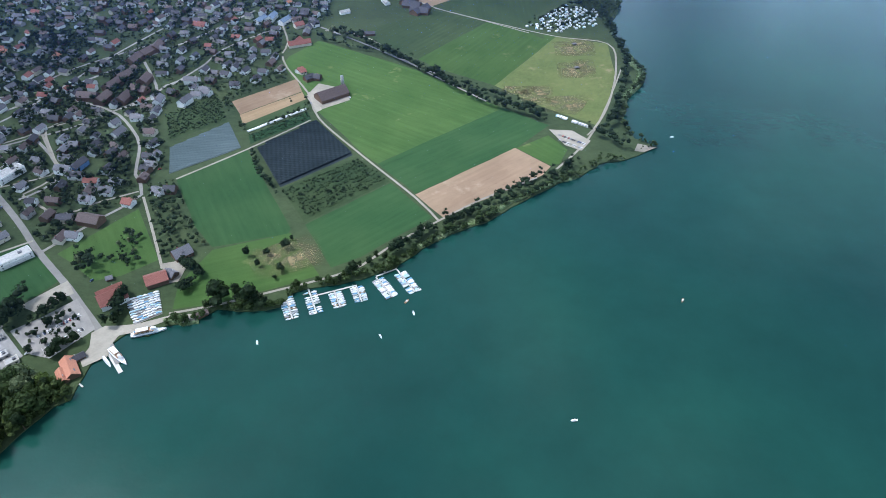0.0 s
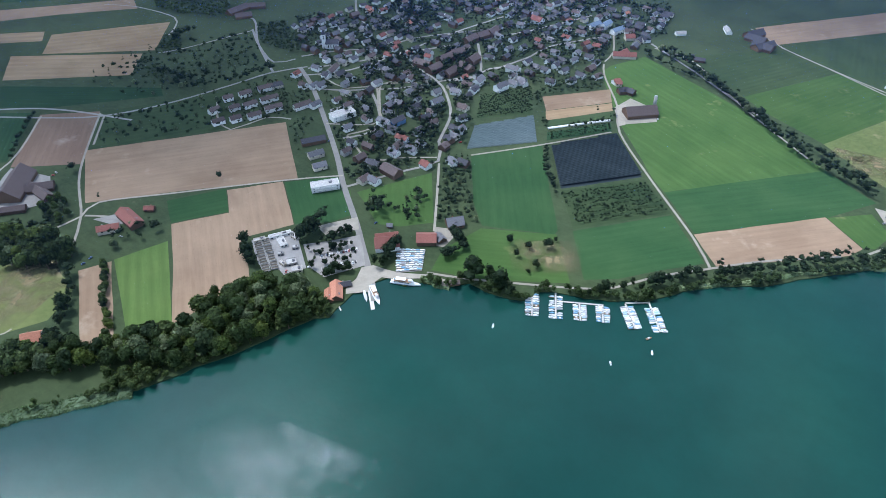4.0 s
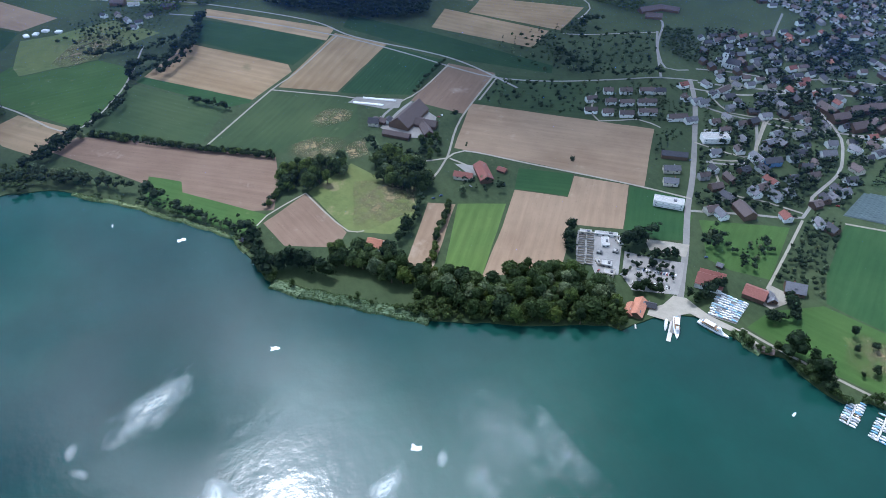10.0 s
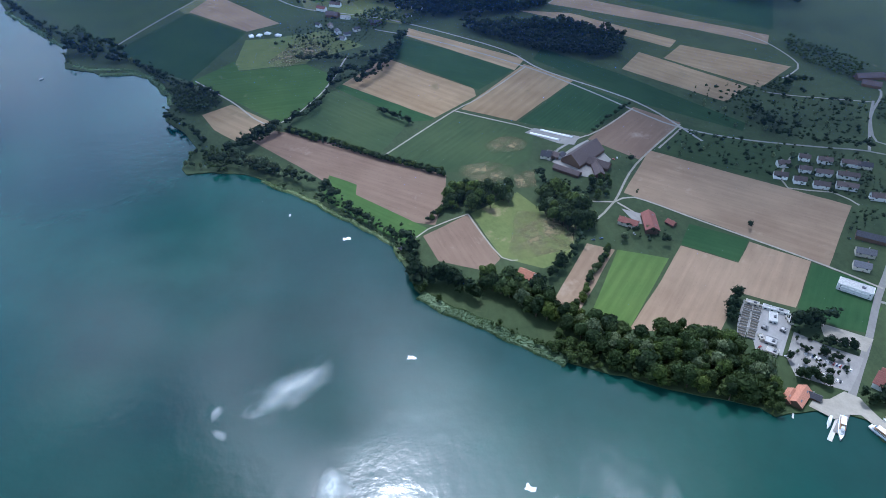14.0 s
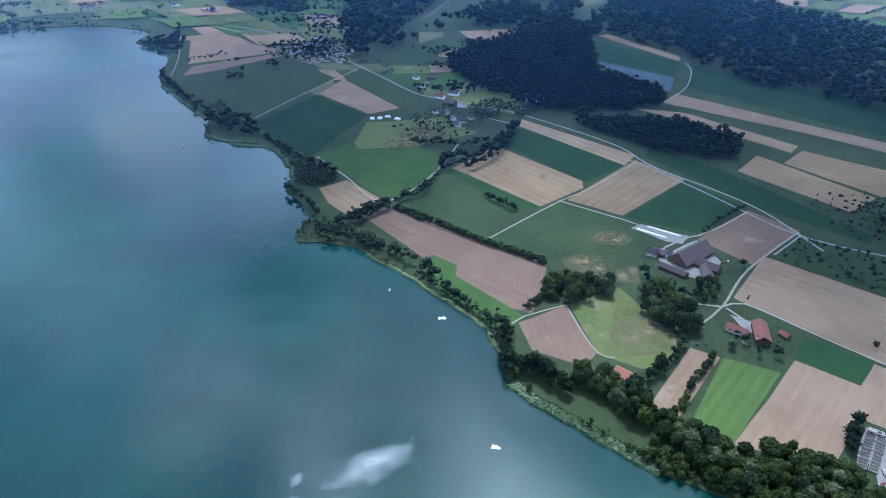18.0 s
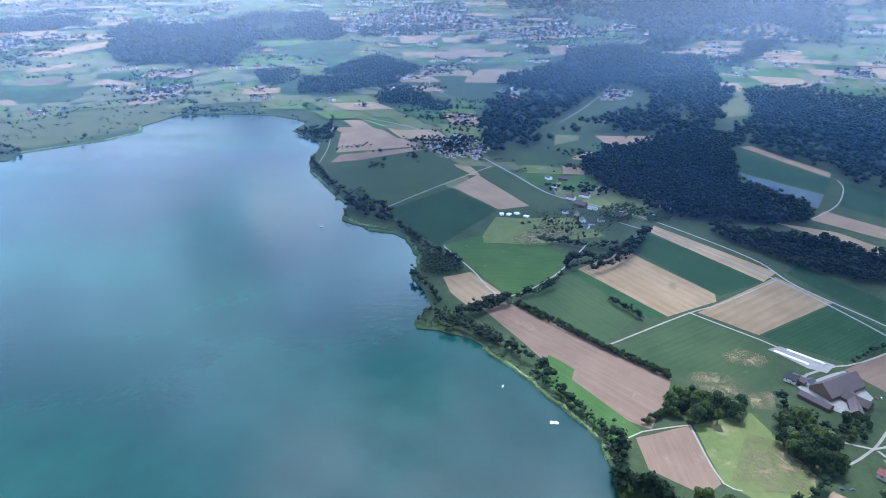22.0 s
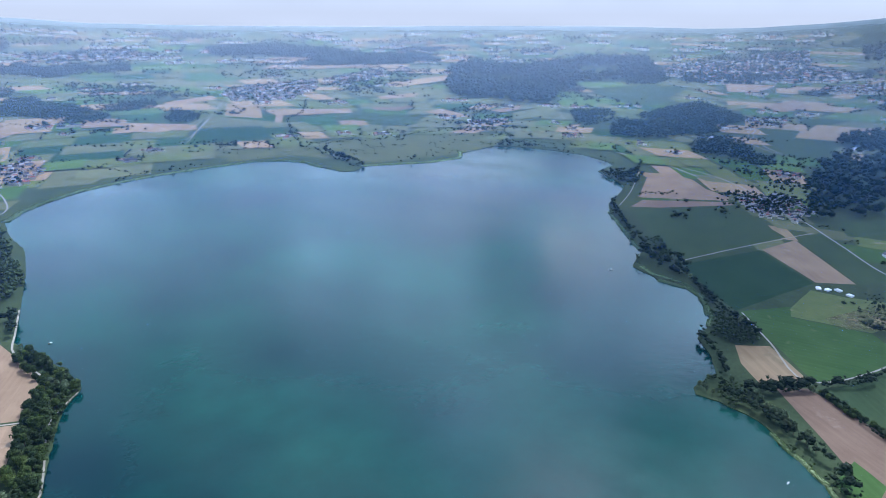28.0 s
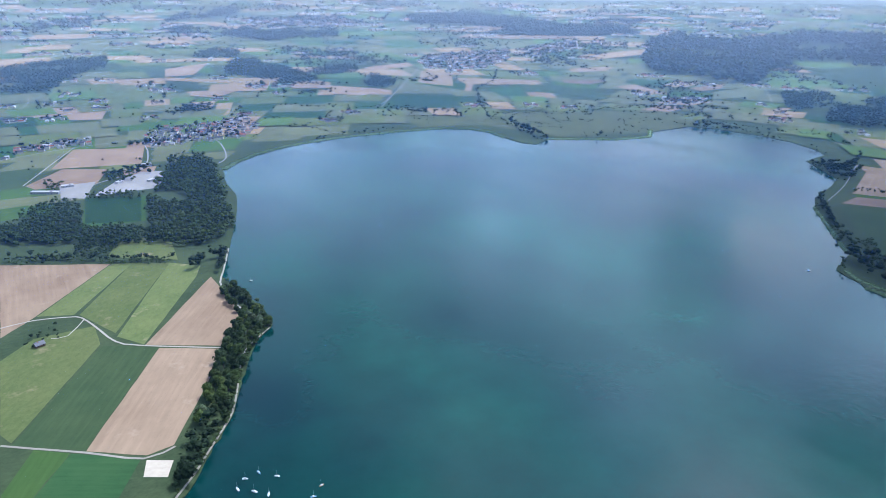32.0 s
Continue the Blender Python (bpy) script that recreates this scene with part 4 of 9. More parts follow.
# ---- trees ----
def crown_shape(seed, wide, tall, leaves, lobes, core=1, leaf=0.11):
    """A crown for a tree 1 m high: overlapping lobes, and leaf sprays that stand out of them."""
    rng = random.Random(seed)
    bm = bmesh.new()
    centres = []
    for i in range(lobes):
        a, r = 2 * math.pi * (i + rng.random()) / lobes, rng.uniform(0.1, 0.55) * wide
        h = rng.uniform(0.0, 1.0)
        c = Vector((r * math.cos(a) * (1.15 - 0.6 * h), r * math.sin(a) * (1.15 - 0.6 * h), 0.25 + tall * (0.18 + 0.62 * h)))
        s = rng.uniform(0.42, 0.62) * wide * (1.1 - 0.35 * h)
        centres.append((c, s))
        got = bmesh.ops.create_icosphere(bm, subdivisions=core, radius=1.0)["verts"]
        for v in got:
            k = s * (0.86 + 0.28 * noise.noise(v.co * 2.3 + Vector((seed, i, 0))))
            v.co = Vector((v.co.x * k, v.co.y * k, v.co.z * k * 0.8)) + c
    verts, faces = [tuple(v.co) for v in bm.verts], [tuple(v.index for v in f.verts) for f in bm.faces]
    bm.verts.index_update()
    faces = [tuple(v.index for v in f.verts) for f in bm.faces]
    bm.free()
    for _ in range(leaves):
        c, s = rng.choice(centres)
        d = Vector((rng.gauss(0, 1), rng.gauss(0, 1), rng.gauss(0.25, 0.8))).normalized()
        p = c + Vector((d.x, d.y, d.z * 0.8)) * s * rng.uniform(0.86, 1.26)
        u = Vector((rng.gauss(0, 1), rng.gauss(0, 1), rng.gauss(0, 1))).cross(d).normalized()
        w = (d.cross(u) + d * rng.uniform(-0.6, 0.6)).normalized()
        q = leaf * rng.uniform(0.5, 1.1) * wide / 0.4
        b = len(verts)
        verts += [tuple(p + u * q * 0.5), tuple(p + w * q * 0.6 + d * q * 0.2), tuple(p - u * q * 0.5), tuple(p - w * q * 0.6)]
        faces.append((b, b + 1, b + 2, b + 3))
    return verts, faces


def trunk_shape(wide):
    rings = []
    for z, r, x in ((0, 0.034, 0), (0.08, 0.024, 0.004), (0.3, 0.019, 0.01), (0.55, 0.011, -0.004)):
        rings.append([(x + r * math.cos(i * math.pi / 3), r * math.sin(i * math.pi / 3), z) for i in range(6)])
    verts = [p for r in rings for p in r]
    faces = [(j * 6 + i, j * 6 + (i + 1) % 6, j * 6 + 6 + (i + 1) % 6, j * 6 + 6 + i) for j in range(3) for i in range(6)]
    for k in range(5):
        a, z = k * 2.51, 0.24 + 0.05 * k
        b = len(verts)
        e = (math.cos(a) * wide * 0.55, math.sin(a) * wide * 0.55, z + 0.22)
        verts += [(0.008, 0.008, z), (-0.008, 0.008, z), (0, -0.01, z), e]
        faces += [(b, b + 1, b + 3), (b + 1, b + 2, b + 3), (b + 2, b, b + 3)]
    return verts, faces


CROWNS, TRUNKS = {}, {}
for kind, wide, tall, count in (("round", 0.42, 0.72, 4), ("tall", 0.3, 0.78, 3), ("poplar", 0.15, 0.8, 1), ("bush", 0.6, 0.85, 3)):
    TRUNKS[kind] = finish("trunk", *trunk_shape(wide), M_BARK)
    for tone, leafy in LEAF.items():
        CROWNS[kind, tone] = [finish("crown", *crown_shape(i * 7 + len(kind), wide, tall, 760 if kind != "poplar" else 400, 12 if kind != "poplar" else 9, 1, 0.105), leafy) for i in range(count)]
TREE_WORDS = {
    ("round", "broad"): "broad green leafy tree with rounded crown", ("round", "dark"): "dark green dense shady tree", ("round", "light"): "light yellowish green young tree", ("round", "silver"): "silvery green willow by the water",
    ("tall", "broad"): "tall green ash tree with upright crown", ("tall", "dark"): "tall dark green tree with narrow crown", ("tall", "light"): "tall light green birch tree", ("tall", "silver"): "tall silvery grey willow tree",
    ("poplar", "broad"): "slim columnar green poplar tree", ("poplar", "dark"): "slim dark columnar tree", ("poplar", "light"): "slim light green poplar", ("poplar", "silver"): "slim silvery poplar tree",
    ("bush", "broad"): "low spreading green hedge bush", ("bush", "dark"): "low dark green bush", ("bush", "light"): "low light green bush", ("bush", "silver"): "low grey green willow bush",
}
TREES = random.Random(11)
COUNT = {"tree": 0}


REST = []


def tree(x, y, h, kind, tone, group=""):
    name = "bush" if kind == "bush" else "willow" if tone == "silver" else "tree"
    COUNT[name] = COUNT.get(name, 0) + 1
    if COUNT[name] > (300 if name == "tree" else 120):
        REST.append((x, y, h * 1.25))
        return
    s = h * TREES.uniform(0.8, 1.2)
    flat = TREES.uniform(0.9, 1.15)
    m = pose(x, y, 0.95, TREES.uniform(-3, 3), TREES.uniform(-3, 3), TREES.uniform(0, 360)) @ Matrix.Diagonal((s * flat, s * flat, s, 1))
    t = thing(name, m, TREE_WORDS[kind, tone], name, group)
    part("trunk", TRUNKS[kind], t)
    part("crown", TREES.choice(CROWNS[kind, tone]), t)


# simple trees for woods and the distance, joined
FAR_TREES = []
for i in range(6):
    v, f = crown_shape(90 + i, 0.42 if i < 4 else 0.26, 0.75 if i < 4 else 0.95, 26, 3, 1, 0.13)
    FAR_TREES.append((np.array(v) * (1.25, 1.25, 1.0), f))
NEAR_TREES = []
for i in range(6):
    v, f = crown_shape(40 + i, 0.44 if i < 4 else 0.3, 0.75, 150, 5, 1, 0.11)
    NEAR_TREES.append((np.array(v), f))
for i in range(4):
    v, f = crown_shape(70 + i, 0.5, 0.75, 4, 1, 1, 0.22)
    FAR_TREES.append((np.array(v) * (1.35, 1.35, 1.25), f))


def joined_trees(name, places, mat, label, category):
    rng = random.Random(len(places))
    allv, allf, b = [], [], 0
    for x, y, h in places:
        far = math.hypot(x, y)
        v, f = rng.choice(NEAR_TREES) if far < 620 and h > 5 else FAR_TREES[rng.randrange(6) if far < 1300 and h > 5 else rng.randrange(6, 10)]
        a, s = rng.uniform(0, 6.28), h * rng.uniform(0.6, 1.25)
        q = np.array([[math.cos(a), -math.sin(a), 0], [math.sin(a), math.cos(a), 0], [0, 0, 1]]) * s
        p = v @ q.T
        X, Y, Z = land(x, y, 0.9)
        k = math.hypot(X, Y) / max(far, 1)
        allv.append(p * k + (X, Y, Z))
        allf += [tuple(i + b for i in t) for t in f]
        b += len(v)
    if not allv:
        return
    me = finish(name, np.concatenate(allv).tolist(), allf, mat)
    tagged(new(name, me), label, category, kind="stuff")


def scatter(poly, gap, seed, jitter=0.45):
    rng = random.Random(seed)
    x0, x1, y0, y1 = min(p[0] for p in poly), max(p[0] for p in poly), min(p[1] for p in poly), max(p[1] for p in poly)
    res, y, odd = [], y0, 0
    while y < y1:
        x = x0 + (gap / 2 if odd else 0)
        while x < x1:
            p = (x + rng.uniform(-jitter, jitter) * gap, y + rng.uniform(-jitter, jitter) * gap)
            if inside(p, poly):
                res.append(p)
            x += gap
        y, odd = y + gap * 0.87, not odd
    return res


def off_line(p, a, b):
    vx, vy = b[0] - a[0], b[1] - a[1]
    s = max(0, min(1, ((p[0] - a[0]) * vx + (p[1] - a[1]) * vy) / (vx * vx + vy * vy + 1e-9)))
    return math.hypot(p[0] - a[0] - s * vx, p[1] - a[1] - s * vy)


def on_road(p, room):
    return any(off_line(p, a, b) < w / 2 + room for w, line in WAYS for a, b in zip(line, line[1:]))


CLEAR, WOODS, HOUSES = [], [], []


def clearing(poly):
    CLEAR.append(poly)


def wood(h, poly):
    WOODS.append(poly)
    far = sum(math.hypot(*p) for p in poly) / len(poly)
    gap = max(7.5, min(far / 190, 6 + far / 380))
    edge = rounded(poly, len(WOODS), gap * 3, gap * 1.1)
    pts = [p for p in scatter(edge, gap, len(WOODS)) if not any(inside(p, c) for c in CLEAR)]
    pts = [p for p in pts if not inside(p, LAKE_EDGE) and math.hypot(*p) < 12000]
    # glades and thin places
    wide = max(70, far / 14)
    pts = [p for p in pts if not (far > 2800 or h == 18) or noise.noise(Vector((p[0] / wide, p[1] / wide, 3))) > -0.38]
    size = max(h * 0.85, gap * 1.1)
    if len(pts) > 3400:
        size = max(size, gap * 1.5 * math.sqrt(len(pts) / 3400))
        pts = random.Random(len(pts)).sample(pts, 3400)
    mat = LEAF["broad"] if h < 19 and far < 2000 else M_FOREST if far > 1200 else LEAF["dark"]
    rise = lambda x, y: 1 + 0.3 * noise.noise(Vector((x / 70, y / 70, 4)))
    joined_trees("wood", [(x, y, size * rise(x, y)) for x, y in pts], mat, "dense dark green mixed forest of tall trees", "forest")


def tones(h):
    return TREES.choices(["broad", "dark", "light", "silver"], [5, 1.8, 2.6, 1.2])[0]


def tree_row(h, gap, line):
    far = math.hypot(*line[0])
    pts = []
    for a, b in zip(line, line[1:]):
        k = max(1, round(math.dist(a, b) / gap))
        for i in range(k):
            s = (i + TREES.uniform(-0.3, 0.3)) / k
            pts.append((a[0] + (b[0] - a[0]) * s + TREES.uniform(-0.3, 0.3) * gap, a[1] + (b[1] - a[1]) * s + TREES.uniform(-0.3, 0.3) * gap))
    pts = [p for p in pts if not inside(p, LAKE_EDGE)]
    if far > 1650:
        return joined_trees("tree_belt", [(x, y, h) for x, y in pts], M_FOREST, "row of dark green trees by the shore", "trees")
    for x, y in pts:
        tree(x, y, h, "bush" if h < 8 and TREES.random() < 0.7 else TREES.choice(["round", "round", "tall"]), tones(h), "trees in a row")


def willow_row(h, gap, line):
    """Silvery willows and poplars along the water."""
    for a, b in zip(line, line[1:]):
        k = max(1, round(math.dist(a, b) / gap))
        for i in range(k):
            s = (i + TREES.uniform(-0.3, 0.3)) / k
            tree(a[0] + (b[0] - a[0]) * s + TREES.uniform(-2, 2), a[1] + (b[1] - a[1]) * s + TREES.uniform(-2, 2), h * TREES.uniform(0.8, 1.2), TREES.choice(["round", "tall", "tall"]), "silver", "willows by the water")


def grove(h, gap, poly):
    far = math.hypot(*poly[0])
    pts = [p for p in scatter(poly, gap, int(h * gap)) if not inside(p, LAKE_EDGE) and not on_road(p, 1)]
    if far > 1650:
        pts = [p for p in pts if noise.noise(Vector((p[0] / 110, p[1] / 110, 6))) > 0.12]
        return joined_trees("scattered_trees", [(x, y, h * TREES.uniform(0.7, 1.5)) for x, y in pts], M_FOREST, "scattered dark green trees on wet meadow", "trees")
    for x, y in pts:
        tree(x, y, h * TREES.uniform(0.85, 1.15), TREES.choice(["round", "round", "tall"]), tones(h), "trees of a grove")


def garden_trees(h, gap, poly):
    rest = []
    for p in scatter(poly, gap, int(gap * 31)):
        if noise.noise(Vector((p[0] / 45, p[1] / 45, 7))) < -0.22:
            continue
        if any(math.dist(p, q) < r * 0.85 for *q, r in HOUSES) or on_road(p, 4.0) or any(inside(p, f) for f in LAID) or inside(p, LAKE_EDGE):
            continue
        rest.append((*p, h * TREES.uniform(0.55, 1.2)))
    joined_trees("garden_trees", rest, M_FOREST, "dark green garden trees between village houses", "trees")


def orchard_rows(h, row, gap, poly):
    (ax, ay), (bx, by) = poly[0], poly[1]
    ang = math.atan2(by - ay, bx - ax)
    c, s = math.cos(ang), math.sin(ang)
    turned = [(x * c + y * s, -x * s + y * c) for x, y in poly]
    u0, u1, v0, v1 = min(p[0] for p in turned), max(p[0] for p in turned), min(p[1] for p in turned), max(p[1] for p in turned)
    pts, v = [], v0 + row / 2
    while v < v1:
        u = u0
        while u < u1:
            if inside((u, v), turned) and TREES.random() < 0.9:
                w = v + TREES.uniform(-0.3, 0.3)
                pts.append((u * c - w * s, u * s + w * c, h * TREES.uniform(0.8, 1.2)))
            u += gap
        v += row
    joined_trees("orchard_rows", pts, M_FOREST, "rows of small trained green fruit trees", "orchard")


def fringe(line, gap, h, fill, reach=7.0):
    """Bushes and overhanging trees on the water's edge."""
    rng, pts = random.Random(len(line)), []
    for a, b in zip(line, line[1:]):
        q = math.dist(a, b)
        nx, ny = -(b[1] - a[1]) / max(q, 0.1), (b[0] - a[0]) / max(q, 0.1)
        side = 1 if not inside(((a[0] + b[0]) / 2 + nx * 6, (a[1] + b[1]) / 2 + ny * 6), LAKE_EDGE) else -1
        for i in range(int(q / gap)):
            s, o = rng.random(), side * rng.uniform(-0.5, reach)
            p = (a[0] + (b[0] - a[0]) * s + nx * o, a[1] + (b[1] - a[1]) * s + ny * o)
            if noise.noise(Vector((p[0] / 60, p[1] / 60, 3))) < fill:
                pts.append((*p, h * rng.uniform(0.45, 1.35)))
    joined_trees("shore_bushes", pts, LEAF["broad"], "dense green bushes overhanging the lake shore", "bushes")


def reeds(width, line):
    rng = random.Random(int(width * 13 + len(line)))
    verts, faces = [], []
    far = math.hypot(*line[0])
    dens = 0.55 if far < 1200 else 0.12
    for a, b in zip(line, line[1:]):
        q = math.dist(a, b)
        nx, ny = -(b[1] - a[1]) / q, (b[0] - a[0]) / q
        cell = 2.0 if far < 1200 else 5.0
        ku, kv = max(2, int(q / cell)), max(3, int(width * 1.0 / cell) + 2)
        n0 = len(verts)
        for i in range(ku + 1):
            for j in range(kv + 1):
                s, o = i / ku, (-0.72 + 1.05 * j / kv) * width + 1.2 * math.sin(i * cell / 9) + rng.uniform(-0.5, 0.5)
                rim = j in (0, kv)
                X, Y, Z = land(a[0] + (b[0] - a[0]) * s + nx * o, a[1] + (b[1] - a[1]) * s + ny * o, -0.1 if rim else rng.uniform(1.1, 2.3))
                verts.append((X, Y, Z))
        faces += [(n0 + i * (kv + 1) + j, n0 + (i + 1) * (kv + 1) + j, n0 + (i + 1) * (kv + 1) + j + 1, n0 + i * (kv + 1) + j + 1) for i in range(ku) for j in range(kv)]
        for _ in range(min(2600, int(q * width * dens))):
            s, o = rng.random(), rng.uniform(-0.75, 0.35) * width
            o += 1.5 * math.sin(s * q / 9)
            x, y = a[0] + (b[0] - a[0]) * s + nx * o, a[1] + (b[1] - a[1]) * s + ny * o
            h, w, t = rng.uniform(1.6, 3.0), rng.uniform(0.5, 1.3) * (1 if far < 1200 else 2.2), rng.uniform(0, 6.28)
            X, Y, Z = land(x, y, -0.1)
            for turn in (0, 1.57):
                cx, cy = math.cos(t + turn) * w, math.sin(t + turn) * w
                lx, ly = rng.uniform(-0.5, 0.5), rng.uniform(-0.5, 0.5)
                n = len(verts)
                verts += [(X - cx * 0.5, Y - cy * 0.5, Z), (X + cx * 0.5, Y + cy * 0.5, Z), (X + cx * 0.8 + lx, Y + cy * 0.8 + ly, Z + h), (X - cx * 0.7 + lx, Y - cy * 0.7 + ly, Z + h * 0.85)]
                faces.append((n, n + 1, n + 2, n + 3))
    tagged(new("reeds", finish("reeds", verts, faces, M_REED)), "pale grey green reed bed along the shore", "reeds", kind="stuff")

# ---- houses ----
PANE = boxes("pane", [((0, 0, 0), (1.2, 0.16, 1.4))], M_GLASS)
PANE_WIDE = boxes("pane", [((0, 0, 0), (2.2, 0.16, 1.5))], M_GLASS)
DOOR = boxes("door", [((0, 0, 1.05), (1.1, 0.18, 2.1))], M_WALL["wood"])
CHIMNEY = {k: boxes("chimney", [((0, 0, 0.6), (0.8, 0.6, 2.0)), ((0, 0, 1.7), (1.0, 0.8, 0.2))], m) for k, m in (("pale", M_WALL["grey"]), ("brick", M_ROOF["red"]))}
BUILD = random.Random(5)
ROOF_WORDS = {"dark": "dark brown tiled", "brown": "brown tiled", "red": "red tiled", "orange": "bright orange tiled", "grey": "grey", "slate": "blue grey", "white": "pale flat"}
WALL_WORDS = {"white": "white rendered walls", "cream": "cream walls", "wood": "dark timber walls", "grey": "grey walls", "blue": "blue walls"}


def gable_walls(l, w, e, r, mat):
    x, y = l / 2, w / 2
    v = [(-x, -y, 0), (x, -y, 0), (x, y, 0), (-x, y, 0), (-x, -y, e), (x, -y, e), (x, y, e), (-x, y, e), (-x, 0, e + r), (x, 0, e + r)]
    return finish("wall", v, [(0, 1, 5, 4), (2, 3, 7, 6), (1, 2, 6, 9, 5), (3, 0, 4, 8, 7)], mat)


def roof_half(l, w, r, side, mat, out=0.7):
    x, y = l / 2 + out, w / 2 + out
    drop = r * out / (w / 2)
    t = 0.25
    v = [(-x, 0, r + t), (x, 0, r + t), (x, y * side, -drop + t), (-x, y * side, -drop + t), (-x, 0, r), (x, 0, r), (x, y * side, -drop), (-x, y * side, -drop)]
    f = [(0, 1, 2, 3), (7, 6, 5, 4), (3, 2, 6, 7), (0, 3, 7, 4), (1, 5, 6, 2)]
    if side > 0:
        f = [tuple(reversed(q)) for q in f]
    return finish("roof_slope", v, f, mat)


FAR_HOUSES = []


def house(x, y, l, w, ang, e, roof, wall):
    if math.hypot(x, y) > FAR_VILLAGE:
        HOUSES.append((x, y, max(l, w) * 0.55 + 2))
        FAR_HOUSES.append((x, y, l, w, ang, e, roof, wall))
        return
    HOUSES.append((x, y, max(l, w) * 0.55 + 2))
    barn = wall == "wood" and l > 20
    r = w * BUILD.uniform(0.28, 0.4)
    size = "large" if l * w > 300 else "small" if l * w < 70 else "two storey"
    use = "barn" if barn else "shed" if l * w < 70 else "house"
    t = thing(use, pose(x, y, 0.9, 0, 0, ang), f"{size} {use} with {ROOF_WORDS[roof]} roof and {WALL_WORDS[wall]}", use, "buildings of the village")
    part("wall", gable_walls(l, w, e, r, M_WALL[wall]), t)
    slopes = [part("roof_slope", roof_half(l, w, r, side, M_ROOF[roof]), t, "", pose(0, 0, e)) for side in (-1, 1)]
    if use == "house":
        part("chimney", CHIMNEY[BUILD.choice(["pale", "brick"])], t, "", pose(l * BUILD.uniform(-0.3, 0.3), w * 0.12, e + r * 0.75))
        part("door", DOOR, t, "", pose(l * 0.1, -w / 2, 0))
        for side in (-1, 1):
            for k in (-0.28, 0.28):
                part("window", PANE_WIDE if BUILD.random() < 0.4 else PANE, t, "", pose(l * k, side * w / 2, e - 1.5))
        part("window", PANE, t, "", pose(l / 2, 0, e - 0.6, 0, 0, 90))
        if BUILD.random() < 0.35:
            d = boxes("dormer", [((0, 0, 0.7), (2.4, 2.6, 1.4)), ((0, 0, 1.5), (2.8, 3.0, 0.2))], M_ROOF[roof])
            k = BUILD.choice([0, 1])
            part("dormer", d, slopes[k], "", pose(0, w * 0.25 * (2 * k - 1), r * 0.3))
    else:
        part("door", boxes("door", [((0, 0, 1.6), (3.2, 0.2, 3.2))], M_WALL["wood"]), t, "wide wooden barn door", pose(0, -w / 2, 0))
        if l > 15:
            for k in (-0.3, 0.3):
                part("skylight", boxes("skylight", [((0, 0, 0), (3.0, 1.4, 0.12))], M_ROOF["grey"]), slopes[1], "", pose(l * k, w * 0.26, r * 0.5 + 0.3, -math.degrees(math.atan2(r, w / 2))))


def flat_block(x, y, l, w, ang, e, roof, wall):
    HOUSES.append((x, y, max(l, w) * 0.55 + 2))
    t = thing("flat_roofed_building", pose(x, y, 0.9, 0, 0, ang), "pale flat roofed building with rows of windows", "building", "buildings of the village")
    part("wall", boxes("wall", [((0, 0, e / 2), (l, w, e))], M_WALL[wall]), t)
    part("roof", boxes("roof", [((0, 0, e + 0.1), (l - 0.6, w - 0.6, 0.2))], M_ROOF["white"]), t)
    rim = [((0, s * (w / 2 - 0.15), e + 0.35), (l, 0.3, 0.7)) for s in (-1, 1)] + [((s * (l / 2 - 0.15), 0, e + 0.35), (0.3, w - 0.6, 0.7)) for s in (-1, 1)]
    part("parapet", boxes("parapet", rim, M_WALL[wall]), t)
    part("roof_hatch", boxes("roof_hatch", [((l * 0.2, 0, e + 0.8), (min(4, l / 4), min(3, w / 3), 1.2))], M_ROOF["grey"]), t)
    for k in range(max(2, int(l / 6))):
        for s in (-1, 1):
            for z in ((e * 0.72, e * 0.3) if e > 5 else (e * 0.55,)):
                part("window", PANE_WIDE, t, "", pose(-l / 2 + (k + 0.5) * l / max(2, int(l / 6)), s * w / 2, z))
    if e > 6:
        for z in (e * 0.5, e * 0.88):
            part("balcony", boxes("balcony", [((0, -w / 2 - 0.8, z - 0.9), (l * 0.8, 1.6, 0.2)), ((0, -w / 2 - 1.55, z - 0.4), (l * 0.8, 0.1, 0.9))], M_WALL["white"]), t)


def church(x, y, l, w, ang, e, roof, wall):
    HOUSES.append((x, y, l * 0.7))
    t = thing("church", pose(x, y, 0.9, 0, 0, ang), "white village church with tower and dark saddle roof", "church")
    part("nave", gable_walls(l, w, e, w * 0.5, M_WALL["white"]), t)
    for side in (-1, 1):
        part("roof_slope", roof_half(l, w, w * 0.5, side, M_ROOF["dark"]), t, "", pose(0, 0, e))
        for k in (-0.3, -0.1, 0.1, 0.3):
            part("window", boxes("window", [((0, 0, 0), (1.2, 0.2, 4))], M_GLASS), t, "", pose(l * k, side * w / 2, e * 0.55))
    tower = pose(-l / 2 - 3, 0, 0)
    shaft = part("tower", boxes("tower", [((0, 0, 12), (6.5, 6.5, 24))], M_WALL["white"]), t, "", tower)
    part("tower_roof", boxes("tower_roof", [((0, 0, 27.5), (7.4, 7.4, 7), 0.12)], M_ROOF["dark"]), shaft)
    for a in range(4):
        part("belfry_opening", boxes("belfry_opening", [((0, -3.25, 20.5), (1.8, 0.2, 2.6))], M_GLASS), shaft, "", pose(0, 0, 0, 0, 0, a * 90))
        part("clock_face", boxes("clock_face", [((0, -3.25, 17), (2.2, 0.16, 2.2))], M_ROOF["dark"]), shaft, "", pose(0, 0, 0, 0, 0, a * 90))


FAR_VILLAGE = 1010


